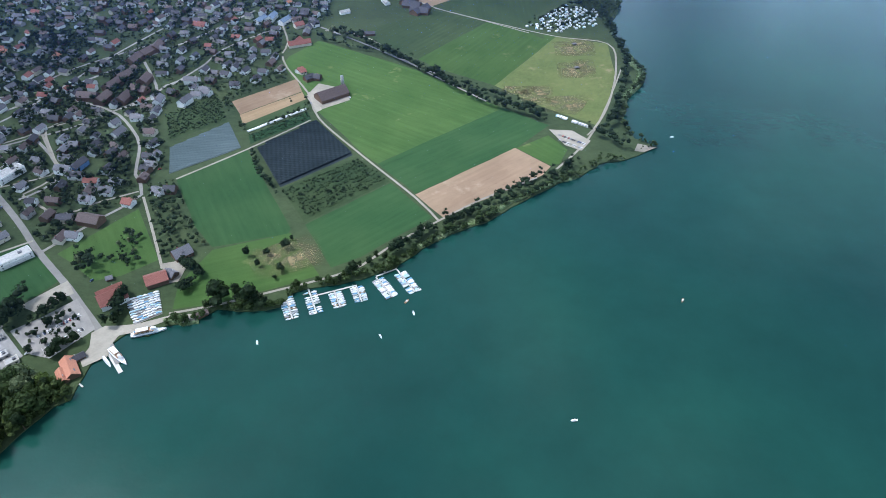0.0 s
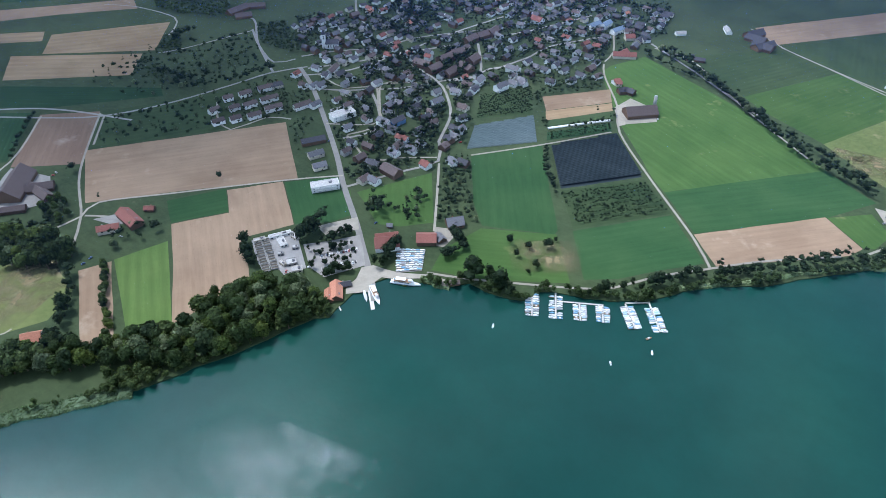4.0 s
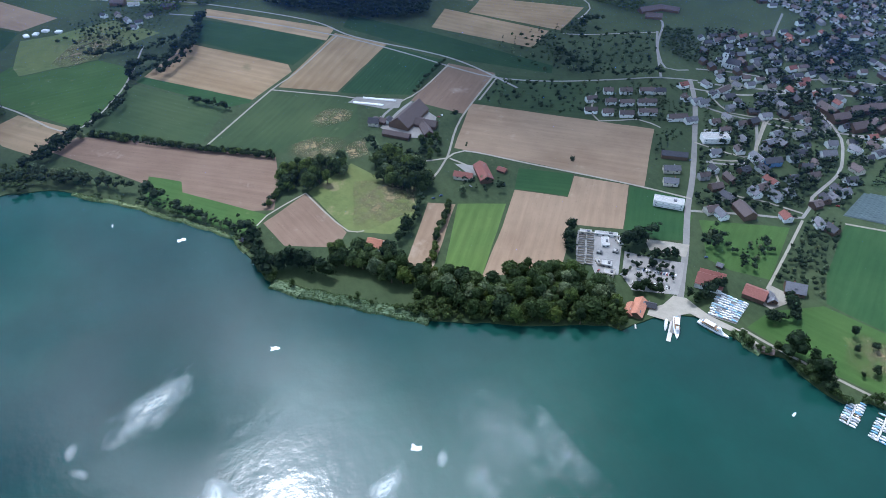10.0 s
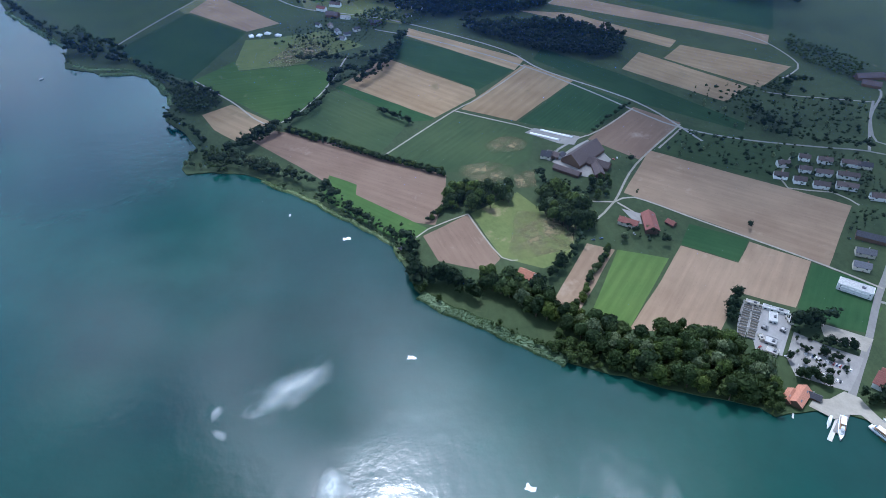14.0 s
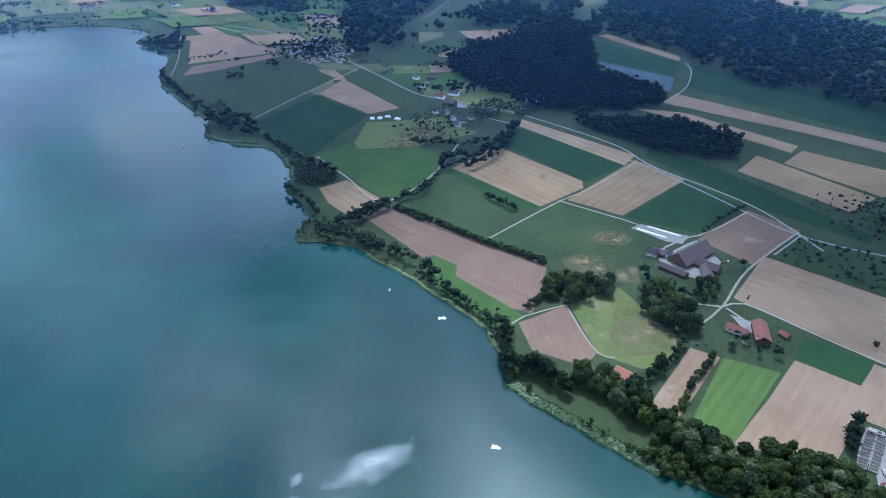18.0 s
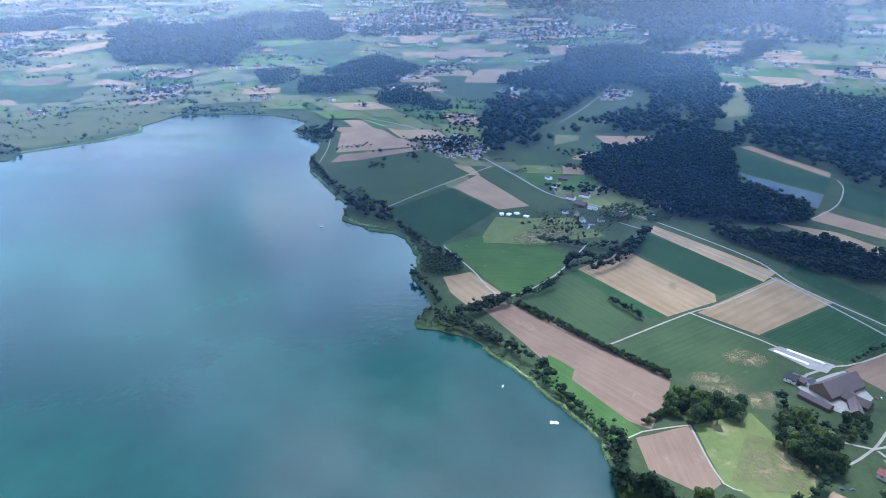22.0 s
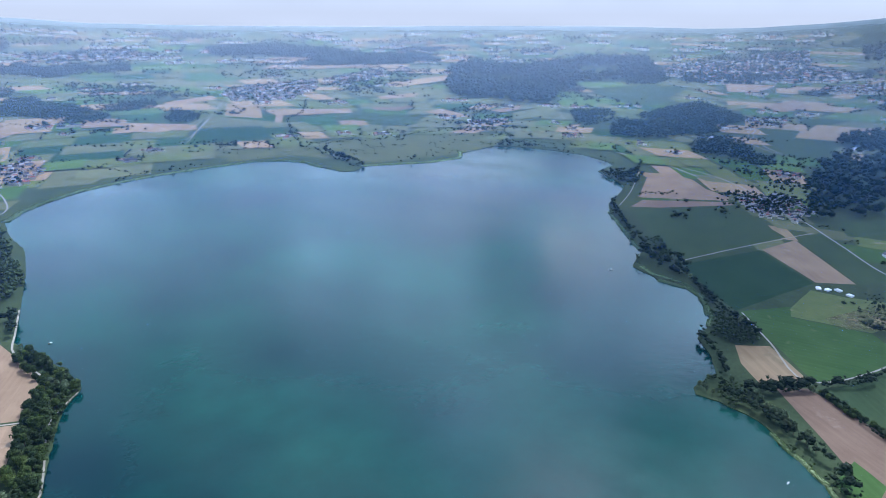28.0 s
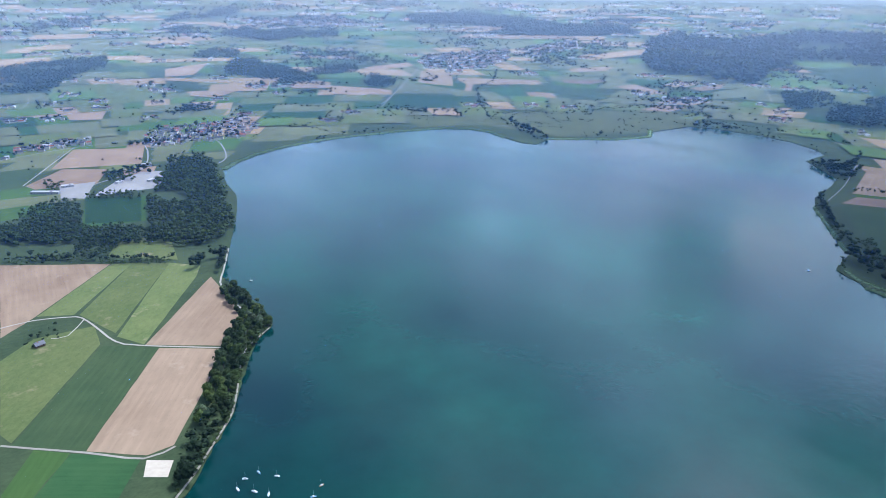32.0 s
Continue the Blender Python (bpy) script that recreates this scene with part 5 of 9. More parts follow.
def upper_village():
    """The back rows of the village, joined: walls by colour, roofs by colour."""
    walls, roofs = {}, {}
    for x, y, l, w, ang, e, roof, wall in FAR_HOUSES:
        r, a = w * 0.34, math.radians(ang)
        c, s = math.cos(a), math.sin(a)
        put = lambda q: (x + q[0] * c - q[1] * s, y + q[0] * s + q[1] * c, 0.9 + q[2])
        for store, kind, me in ((walls, wall, gable_walls(l, w, e, r, None)), (roofs, roof, roof_half(l, w, r, -1, None)), (roofs, roof, roof_half(l, w, r, 1, None))):
            v, f = store.setdefault(kind, ([], []))
            b, lift = len(v), 0 if store is walls else e
            v += [put((p.co.x, p.co.y, p.co.z + lift)) for p in me.vertices]
            f += [tuple(b + i for i in q.vertices) for q in me.polygons]
            bpy.data.meshes.remove(me)
    for kind, (v, f) in walls.items():
        tagged(new("village_houses", finish("village_houses", v, f, M_WALL[kind])), f"back rows of village houses with {WALL_WORDS[kind]}", "village", kind="stuff")
    for kind, (v, f) in roofs.items():
        tagged(new("village_roofs", finish("village_roofs", v, f, M_ROOF[kind])), f"{ROOF_WORDS[kind]} roofs of the back rows of the village", "village", kind="stuff")


def hamlet(gap, poly, *more):
    """Far houses, joined: walls and roofs."""
    rng = random.Random(int(gap * 7 + len(poly) + abs(poly[0][0])))
    far = math.hypot(*poly[0])
    gap = max(gap, far / 170) * 1.15
    wv, wf, rv, rf, trees = [], [], {"dark": [], "red": [], "pale": []}, {"dark": [], "red": [], "pale": []}, []
    for px, py in (p for plot in (poly, *more) for p in scatter(plot, gap, int(math.hypot(*plot[0])), 0.4)):
        far = math.hypot(px, py)
        if rng.random() < 0.5:
            trees.append((px + rng.uniform(-0.5, 0.5) * gap, py + rng.uniform(-0.5, 0.5) * gap, gap * rng.uniform(0.5, 0.95)))
        if rng.random() < 0.3:
            continue
        X, Y, Z = land(px, py, 0.9)
        k = math.hypot(X, Y) / far if far > NEAR_RIM else 1.0
        l, w, e = gap * rng.uniform(0.5, 0.9) * k, gap * rng.uniform(0.4, 0.55) * k, gap * rng.uniform(0.25, 0.4) * k
        r, a = w * 0.35, math.radians(rng.choice([-10, 80]) + rng.uniform(-20, 20))
        c, s = math.cos(a), math.sin(a)
        put = lambda q: (X + q[0] * c - q[1] * s, Y + q[0] * s + q[1] * c, Z + q[2])
        x, y = l / 2, w / 2
        b = len(wv)
        wv += [put(q) for q in ((-x, -y, 0), (x, -y, 0), (x, y, 0), (-x, y, 0), (-x, -y, e), (x, -y, e), (x, y, e), (-x, y, e), (-x, 0, e + r), (x, 0, e + r))]
        wf += [tuple(b + i for i in f) for f in ((0, 1, 5, 4), (2, 3, 7, 6), (1, 2, 6, 9, 5), (3, 0, 4, 8, 7))]
        tone = rng.choices(["red", "dark", "pale"], [2, 6, 1.2])[0]
        b = len(rv[tone])
        o = 1.06
        rv[tone] += [put(q) for q in ((-x * o, -y * o, e), (x * o, -y * o, e), (x * o, 0, e + r * 1.1), (-x * o, 0, e + r * 1.1), (x * o, y * o, e), (-x * o, y * o, e))]
        rf[tone] += [tuple(b + i for i in f) for f in ((0, 1, 2, 3), (3, 2, 4, 5))]
    if wv:
        tagged(new("distant_houses", finish("distant_houses", wv, wf, M_WALL["cream"])), "pale walls of distant village houses", "village", kind="stuff")
        for tone in rv:
            if rv[tone]:
                tagged(new("distant_roofs", finish("distant_roofs", rv[tone], rf[tone], M_ROOF["white" if tone == "pale" else tone])), f"{'dark' if tone == 'dark' else 'red' if tone == 'red' else 'pale'} tiled roofs of a distant village", "village", kind="stuff")
    joined_trees("village_trees", trees, M_FOREST, "dark trees between distant houses", "trees")


# ---- boats and jetties ----
def hull_mesh(l, w, h, mat):
    rings = []
    for s, k, lift in ((-0.5, 0.8, 0.0), (-0.3, 0.98, 0.0), (0.0, 1.0, 0.0), (0.25, 0.8, 0.05), (0.4, 0.45, 0.12), (0.5, 0.04, 0.2)):
        y = w / 2 * k
        rings.append([(s * l, -y, h + lift), (s * l, -y * 0.75, 0.05), (s * l, 0, -0.25 + lift), (s * l, y * 0.75, 0.05), (s * l, y, h + lift), (s * l, 0, h + lift + 0.03)])
    return loft("hull", rings, mat, False)


def shell_mesh(name, l, w, z0, z1, mat, nose=0.5):
    rings = []
    for s, k, q in ((-0.5, 0.85, 0.8), (-0.35, 1.0, 1.0), (0.15, 1.0, 1.0), (0.5, nose, 0.35)):
        y, z = w / 2 * k, z0 + (z1 - z0) * q
        rings.append([(s * l, -y, z0), (s * l, -y * 0.8, z), (s * l, y * 0.8, z), (s * l, y, z0)])
    return loft(name, rings, mat, False)


HULLS = {t: hull_mesh(6.0, 2.1, 0.8, M_GEL[t]) for t in ("white", "wood", "blue")}
COVERS = {t: shell_mesh("cover", 5.2, 1.9, 0.8, 1.35, M_GEL[t], 0.2) for t in ("white", "blue", "teal", "grey")}
CABIN = shell_mesh("cabin", 2.6, 1.6, 0.8, 1.7, M_GEL["white"], 0.5)
SCREEN = boxes("windscreen", [((0, 0, 0), (0.08, 1.4, 0.45))], M_GLASS)
MAST = boxes("mast", [((0.3, 0, 4.6), (0.1, 0.1, 7.6)), ((-1.0, 0, 1.9), (2.7, 0.08, 0.08))], M_METAL)
OUTBOARD = boxes("outboard_motor", [((-3.35, 0, 0.8), (0.4, 0.35, 0.6), 0.7), ((-3.35, 0, 0.2), (0.15, 0.12, 0.9))], M_TYRE)
CRADLE = boxes("cradle", [((0, 0, -0.3), (3.5, 0.15, 0.15)), ((1, 0, -0.2), (0.15, 1.6, 0.3)), ((-1.2, 0, -0.2), (0.15, 1.6, 0.3)), ((-1.2, 0.8, -0.35), (0.5, 0.15, 0.5)), ((-1.2, -0.8, -0.35), (0.5, 0.15, 0.5))], M_METAL)
SEA = random.Random(21)


def boat(m, kind="", group=""):
    kind = kind or SEA.choices(["covered", "cabin", "sail"], [6, 2.5, 1.5])[0]
    tone = SEA.choices(["white", "blue", "teal", "grey"], [3, 2.5, 2.5, 1])[0]
    hull = SEA.choices(["white", "wood", "blue"], [8, 1, 0.6])[0]
    words = {"covered": f"small {'white' if tone == 'white' else 'blue' if tone != 'grey' else 'grey'} covered motorboat", "cabin": "white cabin boat with windscreen", "sail": "white sailing boat with bare mast"}[kind]
    k = SEA.uniform(0.85, 1.1)
    t = thing("boat", m @ Matrix.Diagonal((k, k, k, 1)), f"{words} {'at the jetty' if group.endswith('jetties') else 'on the ground' if group else 'on open water'}", "boat", group)
    part("hull", HULLS[hull], t)
    if kind == "covered":
        part("cover", COVERS[tone], t)
    else:
        cab = part("cabin", CABIN, t)
        part("windscreen", SCREEN, cab, "", pose(0.9, 0, 1.35))
    if kind == "sail":
        part("mast", MAST, t)
    else:
        part("outboard_motor", OUTBOARD, t)
    return t


POST = boxes("post", [((0, 0, -0.4), (0.25, 0.25, 2.4), 0.9)], M_WALL["wood"])


def jetty(a, b, boats, width=1.7):
    l, ang = math.dist(a, b), math.degrees(math.atan2(b[1] - a[1], b[0] - a[0]))
    m = pose((a[0] + b[0]) / 2, (a[1] + b[1]) / 2, 0, 0, 0, ang)
    t = thing("jetty", m, "pale weathered wooden jetty on posts" + (" with boats along it" if boats else ""), "jetty", "jetties of the harbour")
    part("deck", boxes("deck", [((0, 0, 0.6), (l, width, 0.14))], M_WOOD), t)
    for s in (-1, 1):
        part("beam", boxes("beam", [((0, s * (width / 2 - 0.1), 0.46), (l, 0.14, 0.16))], M_WALL["wood"]), t)
        for i in range(max(2, int(l / 7))):
            part("post", POST, t, "", pose(-l / 2 + 0.5 + i * (l - 1) / max(1, int(l / 7) - 1), s * (width / 2 + 0.1), 0.3))
    for s in (-1, 1):
        for i in range(boats):
            u = -l / 2 + l * (0.22 if l > 40 else 0.12) + (i + 0.4) * l * (0.8 if l > 40 else 0.88) / boats
            p = m @ pose(u, s * (width / 2 + 3.1), 0.1, 0, 0, 90 + (0 if s > 0 else 180) + 180 * (SEA.random() < 0.3) + SEA.uniform(-6, 6))
            if SEA.random() < 0.94 and inside(p.translation, LAKE_EDGE):
                boat(p, "", "boats at the jetties")


def ship(a, b):
    l, ang = math.dist(a, b), math.degrees(math.atan2(b[1] - a[1], b[0] - a[0]))
    w, big = l * 0.2, l > 20
    t = thing("passenger_ship" if big else "launch", pose((a[0] + b[0]) / 2, (a[1] + b[1]) / 2, 0.2, 0, 0, ang), "white lake passenger ship with long window rows moored at the landing" if big else "white launch moored beside the landing stage", "ship", "ships at the landing")
    h = l * 0.05 + 0.3
    part("hull", hull_mesh(l, w, h, M_GEL["white"]), t)
    part("rubbing_strake", boxes("rubbing_strake", [((-l * 0.05, s * w * 0.49, h * 0.75), (l * 0.6, 0.12, 0.25)) for s in (-1, 1)], M_GEL["blue"]), t, "blue strake")
    saloon = part("saloon", shell_mesh("saloon", l * 0.72, w * 0.84, h, h + 2.4, M_GEL["white"], 0.6), t, "", pose(-l * 0.06, 0, 0))
    k = 10 if big else 4
    pane = boxes("window", [((0, 0, 0), (l * 0.045, 0.1, 1.0))], M_GLASS)
    for i in range(k):
        for s in (-1, 1):
            part("window", pane, saloon, "", pose(-l * 0.28 + i * l * 0.5 / k, s * w * 0.385, h + 1.35, s * -14))
    if big:
        part("upper_deck", boxes("upper_deck", [((-l * 0.1, 0, h + 2.5), (l * 0.55, w * 0.82, 0.15))], M_GEL["wood"]), t, "wooden upper deck")
        part("wheelhouse", shell_mesh("wheelhouse", l * 0.16, w * 0.5, h + 2.5, h + 4.6, M_GEL["white"], 0.8), t, "", pose(l * 0.16, 0, 0))
        part("awning", boxes("awning", [((-l * 0.16, 0, h + 4.5), (l * 0.34, w * 0.75, 0.12))], M_GEL["white"]), t, "white awning")
        rail = [((-l * 0.1, s * w * 0.4, h + z), (l * 0.55, 0.05, 0.05)) for s in (-1, 1) for z in (3.0, 3.4)]
        part("railing", boxes("railing", rail, M_METAL), t)
        part("mast", boxes("mast", [((l * 0.12, 0, h + 6), (0.15, 0.15, 3))], M_METAL), t)
        part("funnel", boxes("funnel", [((-l * 0.36, 0, h + 3.2), (1.4, 1.0, 1.6), 0.8)], M_GEL["blue"]), t, "blue funnel")


def boatyard(poly):
    a, b, c, d = [Vector((*p, 0)) for p in poly]
    for i in range(6):
        for j in range(10):
            if SEA.random() < 0.12:
                continue
            u, v = (i + 0.5) / 6, (j + 0.5) / 10
            p = a.lerp(b, u).lerp(d.lerp(c, u), v)
            along = b - a
            t = boat(pose(p.x, p.y, 1.9, 0, 0, math.degrees(math.atan2(along.y, along.x)) + SEA.uniform(-5, 5) + 180 * (SEA.random() < 0.4)), SEA.choice(["covered", "covered", "cabin"]), "boats laid up in the yard")
            part("cradle", CRADLE, t, "galvanised cradle")


def free_boat(x, y, ang, sail):
    boat(pose(x, y, 0.1, 0, 0, ang), "sail" if sail else "cabin")


# An irregular white sheet that paints a glint on rippled water
def foam(x, y):
    rng = random.Random(int(x))
    a0 = rng.uniform(0, 6)
    pts = []
    for i in range(26):
        a = 2 * math.pi * i / 26
        r = (2.8 + 2.0 * noise.noise(Vector((math.cos(a) * 1.5, math.sin(a) * 1.5, x)))) * (1.5 if abs(math.cos(a - a0)) > 0.6 else 0.8)
        pts.append((x + r * math.cos(a), y + r * math.sin(a), 0.05))
    tagged(new("foam_patch", finish("foam_patch", pts, [list(range(26))], M_GLINT)), "white patch painted as a glint on the water", "foam", kind="thing")


def worn_patch(poly):
    """Parched grass that fades out into the meadow."""
    m, n, l, b = material("parched_grass", 0.95, 0.08)
    pos = n.new("ShaderNodeTexCoord").outputs["Object"]
    c = ramp_node(n, l, noise_node(n, l, pos, 0.09, 4.0, 0.65), [(0.3, (0.11, 0.11, 0.055)), (0.7, (0.23, 0.185, 0.105))])
    l.new(c, b.inputs["Base Color"])
    t, mx = n.new("ShaderNodeBsdfTransparent"), n.new("ShaderNodeMixShader")
    size = max(math.dist(p, q) for p in poly for q in poly) / 2
    reach = n.new("ShaderNodeVectorMath")
    reach.operation = "LENGTH"
    l.new(pos, reach.inputs[0])
    near = n.new("ShaderNodeMapRange")
    near.inputs["From Min"].default_value, near.inputs["From Max"].default_value = size * 0.95, size * 0.35
    l.new(reach.outputs["Value"], near.inputs["Value"])
    rag = ramp_node(n, l, noise_node(n, l, pos, 0.06, 5.0, 0.65), [(0.34, (0, 0, 0)), (0.62, (0.8, 0.8, 0.8))])
    l.new(mix_node(n, l, rag, near.outputs[0], 1.0, "MULTIPLY"), mx.inputs[0])
    l.new(t.outputs[0], mx.inputs[1])
    l.new(b.outputs[0], mx.inputs[2])
    l.new(mx.outputs[0], n["Material Output"].inputs[0])
    sheet("worn_patch", poly, 1.35, m, "parched tan patch in a meadow", "worn patch", 3.0)


def glitter_patch(poly, amount=0.4, drawn_out=0.3):
    """A pale streaky sheet that paints sun glitter on ripples, thinning out towards its rim."""
    m, n, l, b = material("ripple_glitter", 0.5, 0.3)
    pos = n.new("ShaderNodeTexCoord").outputs["Object"]
    drawn = n.new("ShaderNodeMapping")
    drawn.inputs["Scale"].default_value = (drawn_out, 1.0, 1.0)
    l.new(pos, drawn.inputs["Vector"])
    b.inputs["Base Color"].default_value = (0.6, 0.66, 0.64, 1)
    t, mx = n.new("ShaderNodeBsdfTransparent"), n.new("ShaderNodeMixShader")
    (ax, ay), (bx, by) = max(zip(poly, poly[1:] + poly[:1]), key=lambda e: math.dist(*e))
    ux, uy = (bx - ax) / math.dist((ax, ay), (bx, by)), (by - ay) / math.dist((ax, ay), (bx, by))
    cx, cy = sum(p[0] for p in poly) / len(poly), sum(p[1] for p in poly) / len(poly)
    along = max(abs((p[0] - cx) * ux + (p[1] - cy) * uy) for p in poly)
    across = max(abs((p[1] - cy) * ux - (p[0] - cx) * uy) for p in poly)
    unit = n.new("ShaderNodeVectorMath")
    unit.operation = "DIVIDE"
    unit.inputs[1].default_value = (along, across, 1e9)
    l.new(pos, unit.inputs[0])
    reach = n.new("ShaderNodeVectorMath")
    reach.operation = "LENGTH"
    l.new(unit.outputs[0], reach.inputs[0])
    rag, half = n.new("ShaderNodeMath"), n.new("ShaderNodeMath")
    rag.operation, half.operation = "MULTIPLY_ADD", "MULTIPLY"
    rag.inputs[1].default_value, half.inputs[1].default_value = 2.2, 0.5
    l.new(noise_node(n, l, drawn.outputs[0], 0.07, 7.0, 0.78), rag.inputs[0])
    l.new(reach.outputs["Value"], rag.inputs[2])
    l.new(rag.outputs[0], half.inputs[0])
    rim = ramp_node(n, l, half.outputs[0], [(0.6, (1, 1, 1)), (0.9, (0, 0, 0))])
    fleck = ramp_node(n, l, noise_node(n, l, drawn.outputs[0], 0.3, 4.0, 0.75), [(0.38, (amount * 0.2,) * 3), (0.64, (amount,) * 3)])
    cover = mix_node(n, l, rim, fleck, 1.0, "MULTIPLY")
    l.new(cover, mx.inputs[0])
    l.new(t.outputs[0], mx.inputs[1])
    l.new(b.outputs[0], mx.inputs[2])
    l.new(mx.outputs[0], n["Material Output"].inputs[0])
    sheet("ripple_glitter", poly, 0.06, m, "pale streaky sheet painted as glitter on rippled lake water", "film", 2.0)


# ---- vehicles ----
def car_body(mat):
    prof = [(-2.15, 0.35), (-2.15, 0.8), (-1.9, 0.95), (-0.9, 1.0), (0.9, 0.95), (2.0, 0.8), (2.15, 0.55), (2.15, 0.35)]
    return loft("body", [[(x, y, z) for x, z in prof] for y in (-0.86, 0.86)], mat, False)


CABS = loft("cabin_glass", [[(-1.7, y, 0.95), (-1.3, y * 0.85, 1.45), (0.3, y * 0.85, 1.45), (1.0, y, 0.95)] for y in (-0.78, 0.78)], M_GLASS, False)
BODIES = [car_body(m) for m in M_PAINT]
ROOFS = [boxes("car_roof", [((-0.5, 0, 1.47), (1.6, 1.3, 0.06))], m) for m in M_PAINT]
WHEEL = finish("wheel", [(0.32 * math.cos(i * 0.7854), s, 0.32 * math.sin(i * 0.7854)) for s in (-0.11, 0.11) for i in range(8)], [(i, (i + 1) % 8, 8 + (i + 1) % 8, 8 + i) for i in range(8)] + [tuple(range(7, -1, -1)), tuple(range(8, 16))], M_TYRE)
CAR_WORDS = ["silver parked car", "black parked car", "grey parked car", "dark blue parked car", "red parked car", "white parked car"]


def car(x, y, ang):
    k = SEA.choice([0, 1, 2, 3, 5, 5, 0, 4])
    t = thing("car", pose(x, y, 1.48, 0, 0, ang), CAR_WORDS[k] + " on paved ground", "car", "parked cars")
    body = part("body", BODIES[k], t)
    part("cabin_glass", CABS, body)
    part("car_roof", ROOFS[k], body)
    for wx in (-1.35, 1.35):
        for wy in (-0.82, 0.82):
            part("wheel", WHEEL, t, "", pose(wx, wy, 0.32))


CARAVAN_BODY = loft("body", [[(x * 1.0, y, z) for x, z in ((-2.5, 0.5), (-2.6, 1.4), (-2.3, 2.5), (2.2, 2.6), (2.6, 1.5), (2.4, 0.5))] for y in (-1.1, 1.1)], M_GEL["white"], False)
CARAVAN_WINDOW = boxes("window", [((0, 0, 0), (1.4, 0.06, 0.7))], M_GLASS)
CARAVAN_BAR = boxes("drawbar", [((3.1, 0, 0.5), (1.4, 0.12, 0.12))], M_METAL)
AWNING = [boxes("awning", [((0, 2.2, 1.2), (4.2, 2.1, 2.4), 0.9)], M_GEL[k]) for k in ("white", "grey", "teal")]


def caravan(x, y, ang):
    t = thing("caravan", pose(x, y, 1.1, 0, 0, ang), "white touring caravan with side awning on grass", "caravan", "caravans of the campsite")
    body = part("body", CARAVAN_BODY, t)
    for s in (-1, 1):
        part("window", CARAVAN_WINDOW, body, "", pose(0.4, s * 1.1, 1.7))
        part("wheel", WHEEL, t, "", pose(-0.2, s * 0.95, 0.32))
    part("drawbar", CARAVAN_BAR, t)
    if SEA.random() < 0.7:
        part("awning", SEA.choice(AWNING), t, "fabric awning")


def caravans(poly):
    for x, y in scatter(poly, 9.4, 3, 0.25):
        if SEA.random() < 0.78:
            caravan(x, y, SEA.choice([20, 110]) + SEA.uniform(-12, 12))


def parked_row(a, b, kind, fill=0.85):
    l, ang = math.dist(a, b), math.degrees(math.atan2(b[1] - a[1], b[0] - a[0]))
    gap = 2.9 if kind == "car" else 4.2
    for i in range(int(l / gap)):
        s = (i + 0.5) * gap / l
        if SEA.random() < fill:
            x, y = a[0] + (b[0] - a[0]) * s, a[1] + (b[1] - a[1]) * s
            (car if kind == "car" else caravan)(x, y, ang + 90 + SEA.uniform(-5, 5))


M_LINE = plain("road_paint", (0.7, 0.7, 0.68), 0.8, 0.2, 0.15)


def bay_lines(a, b):
    l, ang = math.dist(a, b), math.degrees(math.atan2(b[1] - a[1], b[0] - a[0]))
    t = thing("bay_markings", pose((a[0] + b[0]) / 2, (a[1] + b[1]) / 2, 1.5, 0, 0, ang), "worn white parking bay lines on asphalt", "markings")
    bar = boxes("bay_line", [((0, 0, 0.01), (0.18, 5.0, 0.02))], M_LINE)
    for i in range(int(l / 2.9) + 1):
        part("bay_line", bar, t, "", pose(-l / 2 + i * 2.9, 0, 0))


# ---- yards and small works ----
def paved(look_of, poly):
    mat = {"asphalt": M_ASPHALT, "gravel": M_GRAVEL, "concrete": M_CONCRETE}[look_of]
    LAID.append(poly)
    sheet("pavement", poly, 1.46 + len(LAID) * 0.0004, mat, f"{'grey ' if look_of != 'gravel' else 'pale '}{look_of} yard surface", "pavement", 0.8)


M_SLUDGE = plain("murky_water", (0.1, 0.085, 0.06), 0.3, 0.4, 0.3, 0.3)


def basin(poly):
    cx, cy = sum(p[0] for p in poly) / 4, sum(p[1] for p in poly) / 4
    t = thing("settling_basin", pose(cx, cy, 1.4), "concrete settling basin with walls and murky water", "basin", "basins of the water works")
    for i, (a, b) in enumerate(zip(poly, poly[1:] + poly[:1])):
        l, ang = math.dist(a, b), math.degrees(math.atan2(b[1] - a[1], b[0] - a[0]))
        part("basin_wall", boxes("basin_wall", [((0, 0, 0.7), (l, 0.5, 1.4))], M_CONCRETE), t, "", pose((a[0] + b[0]) / 2 - cx, (a[1] + b[1]) / 2 - cy, 0, 0, 0, ang))
    for k in (0.33, 0.66):
        a = [poly[0][i] + (poly[3][i] - poly[0][i]) * k for i in (0, 1)]
        b = [poly[1][i] + (poly[2][i] - poly[1][i]) * k for i in (0, 1)]
        l, ang = math.dist(a, b), math.degrees(math.atan2(b[1] - a[1], b[0] - a[0]))
        part("divider", boxes("divider", [((0, 0, 0.65), (l, 0.5, 1.3))], M_CONCRETE), t, "", pose((a[0] + b[0]) / 2 - cx, (a[1] + b[1]) / 2 - cy, 0, 0, 0, ang))
    part("basin_water", finish("basin_water", [(p[0] - cx, p[1] - cy, 0.5) for p in poly], [(0, 1, 2, 3)], M_SLUDGE), t, "murky brown water")


